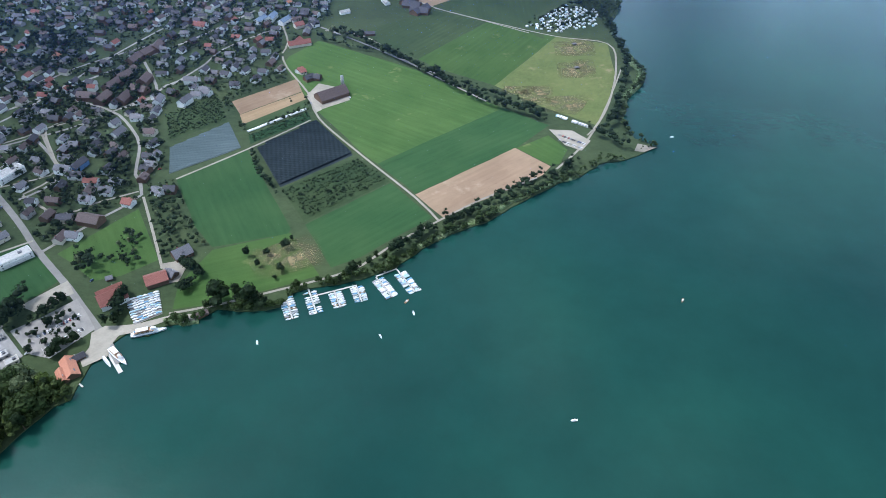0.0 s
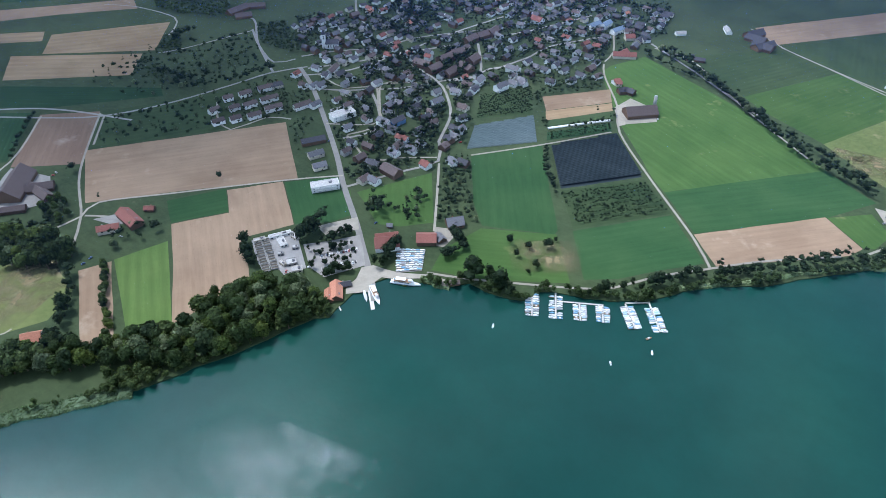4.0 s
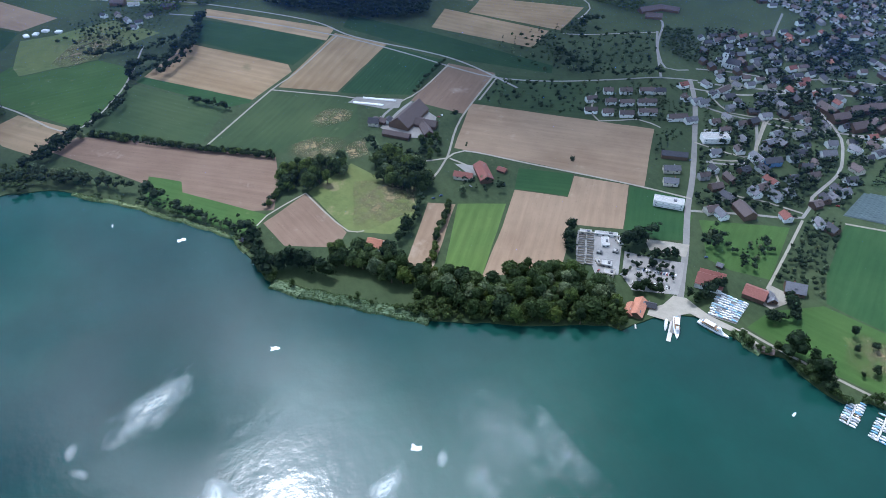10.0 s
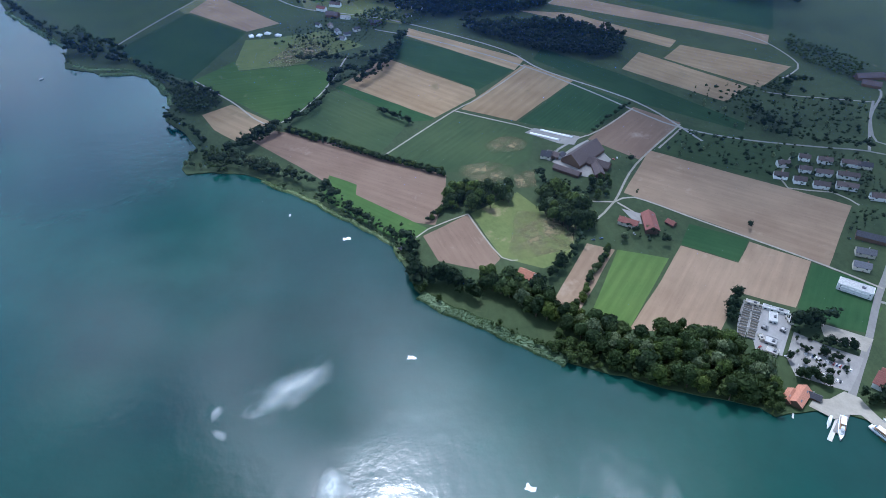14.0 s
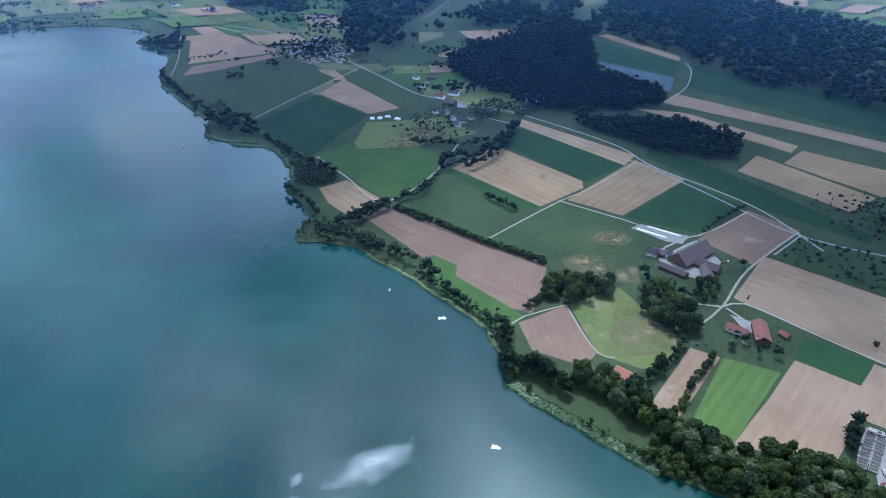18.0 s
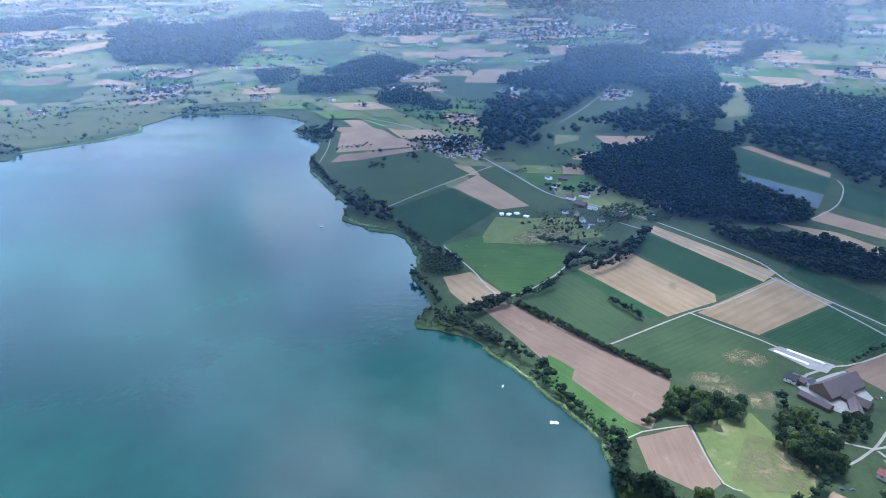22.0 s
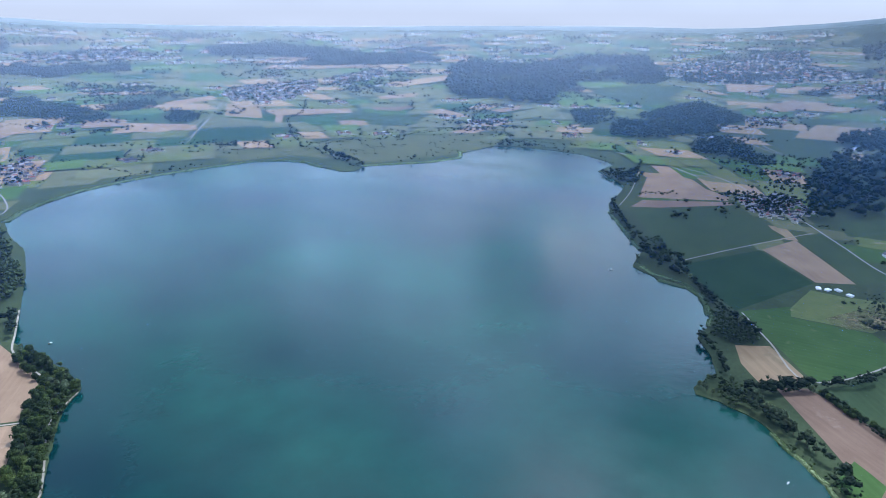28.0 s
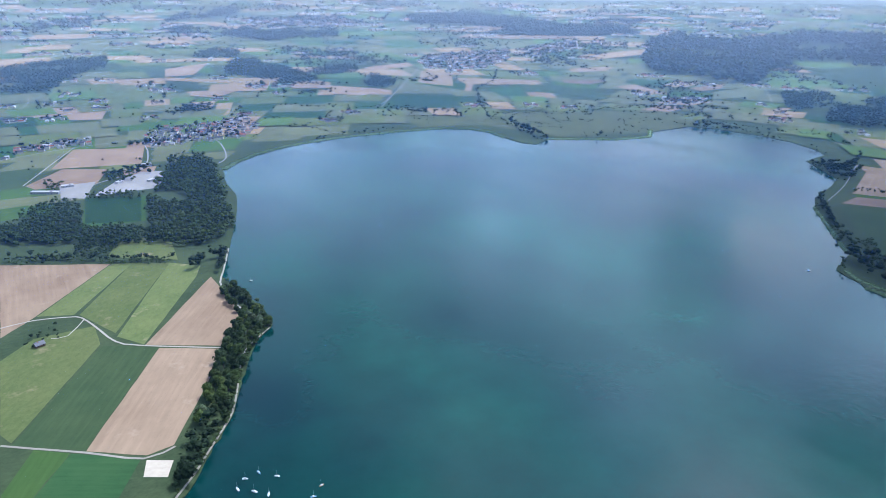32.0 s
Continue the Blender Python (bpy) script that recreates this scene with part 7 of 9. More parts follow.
orchard_rows(6, 11, 9, [(-1344, -187), (-1431, -90), (-1280, -96), (-1246, -159)])
orchard_rows(4, 10, 7, [(-1282, -133), (-1413, -83), (-1391, -49), (-1292, -18), (-1241, -91)])
reeds(14, [(-543, 26), (-518, 50), (-496, 82), (-471, 112), (-452, 136), (-435, 157)])
reeds(6, [(-601, 6), (-630, -1), (-657, -26), (-684, -53), (-707, -80), (-727, -94), (-760, -138), (-787, -172)])
reeds(7, [(87, 713), (60, 698), (30, 671), (4, 645), (-27, 611), (-56, 587), (-87, 556)])
reeds(12, [(176, 1082), (196, 1012), (186, 973), (163, 925)])
reeds(9, [(-1186, -457), (-1188, -510), (-1210, -554)])
reeds(9, [(-1073, -360), (-1149, -405), (-1183, -453)])
reeds(8, [(-1528, -793), (-1414, -692), (-1308, -600)])
reeds(16, [(-461, -1800), (-511, -1862), (-585, -1919), (-690, -1974), (-812, -2004), (-934, -2013), (-1097, -2003), (-1260, -1977), (-1340, -1921), (-1375, -1837), (-1362, -1742)])
reeds(14, [(-1464, -1664), (-1521, -1633), (-1661, -1544), (-1790, -1521), (-1873, -1590)])
reeds(7, [(-1032, -344), (-1074, -356), (-1147, -404), (-1166, -437), (-1166, -493)])
reeds(4, [(-316, 420), (-296, 416), (-281, 420)])
house(-371, 350, 24, 12, -48, 3.5, "orange", "wood")
house(-373, 341, 16, 8, -48, 3.0, "orange", "wood")
house(-375, 437, 26, 19, 43, 6.5, "red", "white")
house(-384, 448, 25, 8, 45, 5.0, "red", "cream")
house(-345, 469, 21, 17, 35, 5.5, "red", "wood")
house(-334, 479, 12, 10, -23, 4.0, "grey", "wood")
house(-336, 511, 19, 16, 49, 5.0, "grey", "wood")
house(-394, 466, 6, 6, 32, 3.0, "grey", "wood")
house(-371, 363, 12, 7, 50, 3.0, "dark", "wood")
house(-281, 429, 10, 6, 42, 2.8, "brown", "wood")
house(-810, 266, 61, 30, 132, 6.0, "brown", "wood")
house(-772, 235, 38, 11, 49, 4.5, "brown", "wood")
house(-775, 277, 40, 13, -4, 4.5, "brown", "wood")
house(-815, 216, 14, 13, 62, 5.5, "dark", "cream")
house(-646, 280, 23, 11, 53, 5.5, "red", "cream")
house(-642, 305, 36, 16, -9, 6.0, "red", "wood")
house(-642, 331, 11, 8, 34, 3.5, "red", "wood")
house(-559, 140, 17, 14, 50, 5.0, "orange", "white")
house(-263, 875, 45, 24, 44, 6.0, "brown", "wood")
house(-325, 943, 9, 8, 34, 5.0, "red", "cream")
house(-301, 928, 16, 12, -7, 5.0, "dark", "wood")
house(-359, 1044, 37, 14, 29, 5.0, "red", "cream")
house(-381, 1118, 16, 14, 40, 5.5, "red", "cream")
house(-200, 1236, 33, 18, -9, 5.0, "dark", "wood")
house(-182, 1208, 34, 18, -6, 5.0, "dark", "wood")
house(-252, 1100, 16, 9, 13, 4.0, "dark", "wood")
house(-762, 531, 16, 10, 84, 6.0, "brown", "white")
house(-775, 568, 14, 10, 65, 6.0, "brown", "white")
house(-765, 592, 18, 10, 69, 6.0, "brown", "white")
house(-754, 622, 22, 10, 67, 6.0, "brown", "white")
house(-745, 553, 15, 10, 71, 6.0, "brown", "white")
house(-734, 573, 20, 10, 72, 6.0, "brown", "white")
house(-733, 513, 17, 10, 69, 6.0, "brown", "white")
house(-719, 532, 15, 10, 70, 6.0, "brown", "white")
house(-705, 554, 19, 10, 68, 6.0, "brown", "white")
house(-724, 601, 26, 10, 69, 6.0, "brown", "white")
house(-699, 585, 25, 10, 65, 6.0, "brown", "white")
house(-670, 614, 26, 10, 72, 6.0, "brown", "white")
house(-590, 551, 32, 11, 57, 5.5, "dark", "wood")
house(-564, 528, 20, 11, 65, 5.5, "grey", "cream")
house(-541, 510, 17, 11, 61, 5.5, "grey", "cream")
house(-714, 728, 27, 11, 106, 5.5, "brown", "white")
house(-747, 638, 18, 11, 69, 5.5, "dark", "cream")
flat_block(-505, 481, 34, 13, 51, 8.0, "white", "white")
flat_block(-604, 626, 35, 16, 70, 8.0, "white", "white")
church(-776, 797, 21, 12, 37, 9.0, "dark", "white")
house(-750, 683, 14, 11, 93, 5.5, "red", "white")
house(-739, 718, 14, 11, 3, 5.5, "grey", "white")
house(-718, 758, 14, 11, 5, 5.5, "grey", "cream")
house(-713, 777, 13, 11, 85, 5.5, "grey", "white")
house(-708, 707, 12, 11, -3, 5.5, "dark", "white")
house(-700, 670, 15, 11, 89, 5.5, "grey", "white")
house(-692, 676, 16, 11, 87, 5.5, "grey", "white")
house(-714, 662, 12, 11, 2, 5.5, "brown", "white")
house(-672, 723, 14, 11, -14, 5.5, "dark", "white")
house(-680, 769, 14, 11, 84, 5.5, "dark", "white")
house(-696, 800, 15, 11, 87, 5.5, "brown", "cream")
house(-663, 781, 16, 11, 95, 5.5, "grey", "white")
house(-674, 821, 16, 11, -4, 5.5, "red", "white")
house(-649, 808, 15, 11, -20, 5.5, "dark", "wood")
house(-652, 843, 14, 11, 90, 5.5, "red", "white")
house(-655, 867, 14, 11, 79, 5.5, "dark", "white")
house(-628, 868, 14, 11, -11, 5.5, "dark", "white")
house(-641, 906, 13, 11, 5, 5.5, "grey", "wood")
house(-638, 934, 16, 11, 4, 5.5, "dark", "white")
house(-623, 760, 16, 11, -2, 5.5, "dark", "wood")
house(-606, 766, 15, 11, 94, 5.5, "dark", "wood")
house(-595, 773, 13, 11, 92, 5.5, "brown", "white")
house(-628, 732, 15, 11, 80, 5.5, "grey", "white")
house(-622, 705, 14, 11, 95, 5.5, "dark", "wood")
house(-609, 825, 29, 16, 0, 7.0, "brown", "wood")
house(-585, 822, 27, 16, 85, 7.0, "brown", "wood")
house(-592, 864, 29, 16, 77, 7.0, "brown", "wood")
house(-588, 892, 23, 16, 68, 7.0, "brown", "wood")
house(-556, 826, 25, 16, 85, 7.0, "brown", "wood")
house(-545, 854, 25, 16, -11, 7.0, "brown", "wood")
house(-552, 885, 24, 16, 90, 7.0, "brown", "wood")
house(-600, 951, 27, 16, 82, 7.0, "brown", "wood")
house(-592, 978, 26, 16, 73, 7.0, "brown", "wood")
house(-585, 1000, 27, 16, 94, 7.0, "brown", "wood")
house(-569, 993, 16, 11, -19, 5.5, "grey", "white")
house(-541, 994, 13, 11, 74, 5.5, "dark", "white")
house(-527, 955, 16, 11, 90, 5.5, "grey", "white")
house(-515, 926, 14, 11, 90, 5.5, "dark", "wood")
house(-549, 939, 15, 11, -10, 5.5, "grey", "white")
house(-511, 975, 13, 11, 85, 5.5, "dark", "white")
house(-562, 1058, 13, 11, 3, 5.5, "grey", "white")
house(-657, 627, 17, 11, 83, 5.5, "grey", "white")
house(-583, 711, 15, 11, 91, 5.5, "grey", "white")
house(-569, 687, 15, 11, 92, 5.5, "grey", "wood")
house(-560, 700, 12, 11, 0, 5.5, "grey", "wood")
house(-570, 735, 12, 11, 84, 5.5, "grey", "cream")
house(-536, 759, 13, 11, 74, 5.5, "grey", "white")
house(-513, 777, 15, 11, 4, 5.5, "grey", "white")
house(-502, 824, 20, 12, 95, 8.0, "grey", "white")
house(-494, 853, 14, 11, -16, 5.5, "dark", "wood")
house(-480, 890, 22, 12, 0, 8.0, "grey", "white")
house(-477, 930, 15, 11, 85, 5.5, "dark", "white")
house(-454, 897, 14, 11, -14, 5.5, "dark", "wood")
house(-465, 828, 22, 12, 77, 8.0, "grey", "white")
house(-445, 859, 13, 11, -18, 5.5, "grey", "white")
house(-516, 732, 19, 12, 76, 8.0, "grey", "white")
house(-527, 687, 13, 11, 84, 5.5, "dark", "white")
house(-505, 687, 14, 11, 71, 5.5, "dark", "wood")
house(-506, 703, 14, 11, -20, 5.5, "brown", "white")
house(-542, 642, 20, 12, -4, 8.0, "grey", "white")
house(-530, 655, 23, 12, 79, 7.0, "dark", "blue")
house(-569, 637, 13, 11, -15, 5.5, "brown", "white")
house(-575, 603, 13, 11, 74, 5.5, "grey", "white")
house(-528, 610, 14, 11, 95, 5.5, "dark", "wood")
house(-491, 651, 15, 11, 87, 5.5, "dark", "white")
house(-478, 743, 16, 12, -1, 5.0, "brown", "cream")
house(-462, 715, 15, 11, 72, 5.5, "dark", "white")
house(-454, 686, 13, 11, -3, 5.5, "dark", "white")
house(-444, 657, 13, 11, -21, 5.5, "dark", "wood")
house(-439, 639, 12, 11, 90, 5.5, "brown", "wood")
house(-443, 669, 12, 11, -6, 5.5, "grey", "cream")
house(-445, 688, 13, 11, 92, 5.5, "grey", "white")
house(-484, 589, 15, 11, -3, 5.5, "grey", "white")
house(-512, 554, 15, 11, 84, 5.5, "brown", "wood")
house(-433, 589, 13, 11, -11, 5.5, "red", "white")
house(-476, 519, 15, 11, 87, 5.5, "brown", "cream")
house(-464, 524, 15, 11, -3, 5.5, "grey", "white")
house(-459, 552, 26, 16, -8, 7.0, "brown", "wood")
house(-409, 615, 15, 11, -18, 5.5, "grey", "white")
house(-396, 620, 14, 11, 1, 5.5, "dark", "wood")
house(-734, 876, 14, 11, 89, 5.5, "red", "white")
house(-693, 863, 14, 11, 87, 5.5, "red", "white")
house(-822, 950, 13, 10, 95, 5.5, "orange", "cream")
house(-806, 970, 14, 11, 71, 5.5, "red", "white")
house(-762, 951, 14, 11, 93, 5.5, "grey", "white")
house(-687, 1011, 14, 11, -14, 5.5, "grey", "white")
house(-661, 1007, 14, 11, 77, 5.5, "red", "white")
house(-602, 1087, 14, 11, 92, 5.5, "dark", "white")
house(-548, 1093, 22, 16, -7, 6.5, "red", "white")
house(-499, 1121, 14, 11, 90, 5.5, "red", "white")
house(-470, 1054, 14, 11, -5, 5.5, "red", "white")
house(-504, 1068, 14, 11, -5, 5.5, "dark", "white")
house(-457, 988, 14, 11, 4, 5.5, "grey", "white")
house(-426, 1005, 14, 11, 92, 5.5, "grey", "white")
house(-448, 1026, 14, 11, -5, 5.5, "grey", "white")
house(-411, 1051, 14, 11, 5, 5.5, "red", "white")
house(-403, 1004, 14, 11, 7, 5.5, "dark", "white")
house(-448, 951, 14, 11, 77, 5.5, "dark", "white")
house(-457, 850, 14, 11, 2, 5.5, "grey", "white")
house(-451, 867, 14, 11, -13, 5.5, "grey", "white")
house(-413, 888, 14, 11, 6, 5.5, "dark", "white")
house(-389, 910, 14, 11, 75, 5.5, "dark", "white")
house(-385, 935, 14, 11, -10, 5.5, "dark", "white")
house(-414, 935, 14, 11, 73, 5.5, "dark", "white")
house(-439, 920, 14, 11, -15, 5.5, "dark", "white")
house(-356, 1197, 14, 11, 94, 5.5, "dark", "white")
house(-453, 1130, 26, 12, 72, 7.0, "slate", "white")
house(-437, 1145, 26, 12, 87, 7.0, "slate", "white")
house(-410, 1132, 26, 12, 71, 7.0, "slate", "white")
house(-806, 764, 11, 10, -2, 6.5, "dark", "wood")
house(-785, 764, 13, 11, -18, 6.5, "dark", "wood")
house(-763, 761, 12, 10, 91, 6.5, "brown", "white")
house(-738, 767, 12, 9, 78, 5.5, "grey", "cream")
house(-839, 791, 15, 9, -1, 6.5, "dark", "wood")
house(-803, 797, 15, 9, 70, 4.5, "dark", "white")
house(-756, 790, 12, 10, -9, 6.5, "dark", "wood")
house(-735, 787, 13, 10, 73, 4.5, "brown", "white")
house(-530, 790, 12, 9, 67, 4.5, "dark", "cream")
house(-886, 822, 11, 10, -22, 4.5, "dark", "white")
house(-864, 816, 13, 11, 77, 5.5, "dark", "cream")
house(-811, 817, 16, 9, 83, 6.5, "dark", "white")
house(-782, 821, 16, 10, -12, 5.5, "brown", "wood")
house(-759, 815, 14, 11, 95, 4.5, "dark", "wood")
house(-709, 819, 16, 10, -9, 6.5, "dark", "white")
house(-528, 821, 13, 9, 82, 6.5, "red", "white")
house(-884, 843, 16, 9, 91, 4.5, "dark", "cream")
house(-863, 835, 12, 11, 79, 6.5, "brown", "white")
house(-839, 841, 12, 10, 73, 4.5, "grey", "white")
house(-806, 837, 14, 11, 78, 4.5, "grey", "wood")
house(-779, 846, 17, 11, 95, 4.5, "grey", "white")
house(-762, 836, 15, 9, -14, 5.5, "dark", "cream")
house(-739, 841, 14, 11, 69, 4.5, "grey", "white")
house(-709, 845, 15, 11, 76, 5.5, "dark", "wood")
house(-684, 847, 11, 10, 91, 5.5, "red", "white")
house(-633, 835, 17, 9, 77, 5.5, "dark", "white")
house(-514, 839, 12, 9, 68, 6.5, "grey", "white")
house(-880, 865, 17, 10, 82, 4.5, "brown", "wood")
house(-861, 861, 16, 10, 91, 5.5, "grey", "white")
house(-836, 866, 14, 9, 94, 6.5, "dark", "white")
house(-811, 864, 16, 11, 70, 6.5, "dark", "white")
house(-759, 869, 13, 10, 76, 5.5, "dark", "white")
house(-711, 867, 13, 11, 73, 4.5, "dark", "white")
house(-888, 891, 14, 9, -14, 4.5, "dark", "wood")
house(-863, 888, 17, 9, 96, 5.5, "red", "cream")
house(-837, 889, 13, 9, 82, 5.5, "dark", "cream")
house(-808, 890, 16, 9, 94, 6.5, "dark", "cream")
house(-788, 896, 12, 9, -10, 4.5, "dark", "white")
house(-729, 894, 16, 9, 76, 6.5, "brown", "cream")
house(-707, 889, 13, 10, 92, 5.5, "dark", "white")
house(-686, 897, 16, 10, -14, 5.5, "dark", "cream")
house(-863, 913, 11, 9, 72, 4.5, "brown", "white")
house(-833, 921, 16, 11, 77, 6.5, "brown", "wood")
house(-813, 920, 13, 9, -5, 4.5, "dark", "wood")
house(-785, 919, 14, 9, -7, 5.5, "dark", "grey")
house(-758, 921, 16, 11, -9, 6.5, "dark", "cream")
house(-715, 916, 13, 10, 3, 4.5, "grey", "wood")
house(-605, 912, 13, 10, 86, 6.5, "grey", "grey")
house(-587, 917, 13, 10, 90, 6.5, "brown", "cream")
house(-537, 911, 17, 9, 5, 4.5, "dark", "white")
house(-862, 939, 12, 11, 85, 4.5, "dark", "cream")
house(-788, 939, 14, 9, -14, 5.5, "dark", "cream")
house(-730, 947, 12, 11, 92, 4.5, "orange", "cream")
house(-708, 936, 14, 11, 78, 4.5, "grey", "cream")
house(-683, 945, 14, 9, 83, 5.5, "dark", "wood")
house(-854, 970, 12, 9, 70, 4.5, "dark", "white")
house(-834, 965, 14, 10, -2, 4.5, "red", "white")
house(-756, 969, 13, 11, -21, 5.5, "dark", "grey")
house(-736, 966, 14, 11, 96, 5.5, "grey", "wood")
house(-712, 966, 12, 10, 0, 4.5, "dark", "white")
house(-684, 971, 11, 10, 73, 4.5, "brown", "white")
house(-611, 970, 11, 11, -22, 4.5, "dark", "white")
house(-556, 967, 16, 9, 72, 4.5, "dark", "white")
house(-465, 966, 14, 9, -12, 4.5, "brown", "cream")
house(-812, 992, 14, 10, 94, 6.5, "grey", "white")
house(-778, 987, 12, 10, 70, 5.5, "dark", "cream")
house(-661, 988, 16, 9, -10, 6.5, "dark", "wood")
house(-385, 991, 16, 9, 89, 4.5, "dark", "white")
house(-787, 1011, 17, 10, 78, 4.5, "dark", "white")
house(-760, 1020, 14, 9, 0, 4.5, "grey", "white")
house(-705, 1016, 12, 10, 4, 4.5, "dark", "white")
house(-587, 1021, 17, 9, 81, 6.5, "dark", "white")
house(-503, 1014, 11, 11, 2, 5.5, "red", "white")
house(-736, 1038, 13, 10, -10, 5.5, "dark", "grey")
house(-706, 1044, 15, 9, 3, 5.5, "dark", "wood")
house(-581, 1047, 13, 11, 78, 6.5, "dark", "wood")
house(-506, 1046, 11, 9, 72, 6.5, "dark", "cream")
house(-659, 1071, 15, 11, 2, 6.5, "brown", "wood")
house(-633, 1072, 16, 10, 87, 4.5, "brown", "white")
house(-655, 1094, 16, 11, 67, 4.5, "dark", "wood")
house(-628, 1092, 13, 9, -22, 5.5, "brown", "white")
house(-579, 1093, 14, 9, 77, 4.5, "dark", "cream")
house(-505, 1087, 13, 11, 88, 6.5, "dark", "white")
house(-483, 1085, 14, 10, 92, 5.5, "brown", "white")
house(-458, 1087, 17, 11, 6, 5.5, "brown", "white")
house(-415, 1096, 15, 10, -2, 5.5, "dark", "white")
house(-360, 1090, 17, 11, 96, 4.5, "grey", "wood")
house(-631, 1115, 16, 10, 74, 6.5, "brown", "white")
house(-607, 1114, 14, 9, 93, 5.5, "dark", "cream")
house(-581, 1112, 15, 9, -11, 6.5, "dark", "wood")
house(-562, 1113, 14, 11, -3, 6.5, "dark", "wood")
house(-535, 1120, 17, 9, 70, 6.5, "grey", "cream")
house(-437, 1113, 14, 9, 67, 6.5, "brown", "wood")
house(-363, 1115, 15, 11, 96, 4.5, "dark", "cream")
house(-586, 1140, 11, 9, 87, 4.5, "grey", "white")
house(-562, 1137, 15, 9, -3, 5.5, "dark", "cream")
house(-535, 1143, 15, 11, -18, 6.5, "dark", "white")
house(-514, 1136, 16, 10, 87, 6.5, "grey", "wood")
house(-480, 1146, 12, 10, -16, 6.5, "dark", "cream")
house(-362, 1140, 11, 11, -13, 6.5, "dark", "grey")
house(-561, 1167, 12, 11, -8, 6.5, "brown", "white")
house(-528, 1165, 14, 11, -17, 6.5, "brown", "grey")
house(-506, 1165, 15, 11, -1, 6.5, "brown", "white")
house(-462, 1166, 16, 11, 96, 6.5, "brown", "white")
house(-405, 1167, 13, 10, 75, 4.5, "dark", "grey")
house(-384, 1167, 15, 11, -1, 5.5, "dark", "wood")
house(-364, 1170, 11, 11, -21, 5.5, "brown", "white")
house(-539, 1188, 15, 9, 67, 4.5, "dark", "wood")
house(-511, 1196, 12, 11, -20, 4.5, "dark", "white")
house(-456, 1189, 11, 9, -11, 5.5, "dark", "white")
house(-438, 1196, 17, 9, -12, 4.5, "dark", "wood")
house(-410, 1186, 14, 9, -11, 4.5, "dark", "white")
house(-388, 1186, 15, 9, -1, 4.5, "dark", "white")
house(-489, 1211, 13, 9, 87, 4.5, "dark", "white")
house(-461, 1222, 17, 10, 0, 4.5, "dark", "cream")
house(-429, 1217, 11, 9, 74, 5.5, "orange", "white")
house(-411, 1213, 15, 9, -1, 4.5, "dark", "white")
house(-379, 1215, 11, 9, 91, 6.5, "brown", "cream")
house(-361, 1218, 12, 9, 0, 6.5, "grey", "white")
house(-436, 1236, 15, 9, -8, 6.5, "grey", "grey")
house(-384, 1240, 15, 9, 88, 6.5, "grey", "white")
house(-364, 1241, 16, 10, 6, 6.5, "dark", "white")
house(-407, 1263, 15, 9, -10, 5.5, "brown", "cream")
house(-384, 1270, 13, 11, 1, 4.5, "dark", "grey")
house(-364, 1260, 17, 11, 0, 4.5, "dark", "cream")
house(-536, 555, 13, 9, 81, 6.5, "brown", "grey")
house(-544, 576, 11, 10, 2, 6.5, "dark", "white")
house(-520, 581, 16, 9, -1, 6.5, "brown", "wood")
house(-491, 605, 14, 11, 95, 4.5, "brown", "white")
house(-469, 607, 15, 11, 6, 6.5, "grey", "white")
house(-522, 634, 17, 11, 4, 6.5, "dark", "white")
house(-496, 623, 17, 11, 3, 6.5, "red", "white")
house(-468, 628, 14, 10, -12, 4.5, "grey", "white")
house(-642, 656, 12, 11, 80, 4.5, "brown", "white")
house(-619, 654, 15, 9, 76, 4.5, "brown", "white")
house(-587, 659, 14, 9, -16, 5.5, "grey", "cream")
house(-645, 680, 15, 9, 0, 5.5, "grey", "cream")
house(-621, 683, 12, 10, 82, 6.5, "brown", "white")
house(-487, 682, 13, 9, 81, 5.5, "brown", "cream")
house(-665, 701, 11, 9, 88, 6.5, "grey", "grey")
house(-536, 706, 17, 10, 70, 4.5, "dark", "cream")
house(-695, 723, 17, 11, 86, 4.5, "dark", "cream")
house(-645, 725, 15, 9, 69, 5.5, "dark", "wood")
house(-545, 724, 11, 9, 93, 5.5, "dark", "white")
house(-746, 749, 11, 9, -11, 6.5, "grey", "white")
house(-661, 753, 16, 9, 87, 4.5, "grey", "cream")
house(-569, 756, 16, 11, -10, 5.5, "dark", "cream")
house(-640, 774, 16, 11, -2, 6.5, "grey", "cream")
house(-612, 783, 15, 11, 82, 4.5, "brown", "white")
house(-492, 778, 11, 9, 92, 4.5, "dark", "cream")
house(-721, 802, 13, 9, 73, 5.5, "brown", "white")
house(-562, 809, 14, 9, 93, 6.5, "dark", "white")
house(-495, 798, 16, 11, 93, 5.5, "dark", "white")
house(-617, 852, 12, 10, -1, 6.5, "red", "white")
house(-470, 873, 13, 9, -22, 5.5, "dark", "white")
house(-419, 979, 16, 9, 79, 5.5, "grey", "white")
house(-538, 1032, 13, 10, 69, 5.5, "dark", "wood")
house(-488, 1032, 15, 10, -14, 4.5, "grey", "cream")
house(-420, 1033, 13, 11, 79, 6.5, "grey", "wood")
house(-466, 1106, 12, 10, -8, 5.5, "dark", "wood")
house(-1081, 1022, 15, 9, -5, 4.5, "dark", "white")
house(-1035, 1019, 13, 9, 74, 6.5, "red", "cream")
house(-1109, 1045, 15, 10, 95, 5.5, "dark", "cream")
house(-1079, 1044, 11, 11, 90, 6.5, "dark", "cream")
house(-1029, 1037, 16, 11, 92, 6.5, "dark", "cream")
house(-986, 1039, 17, 10, 75, 5.5, "dark", "wood")
house(-961, 1042, 15, 9, 78, 4.5, "grey", "white")
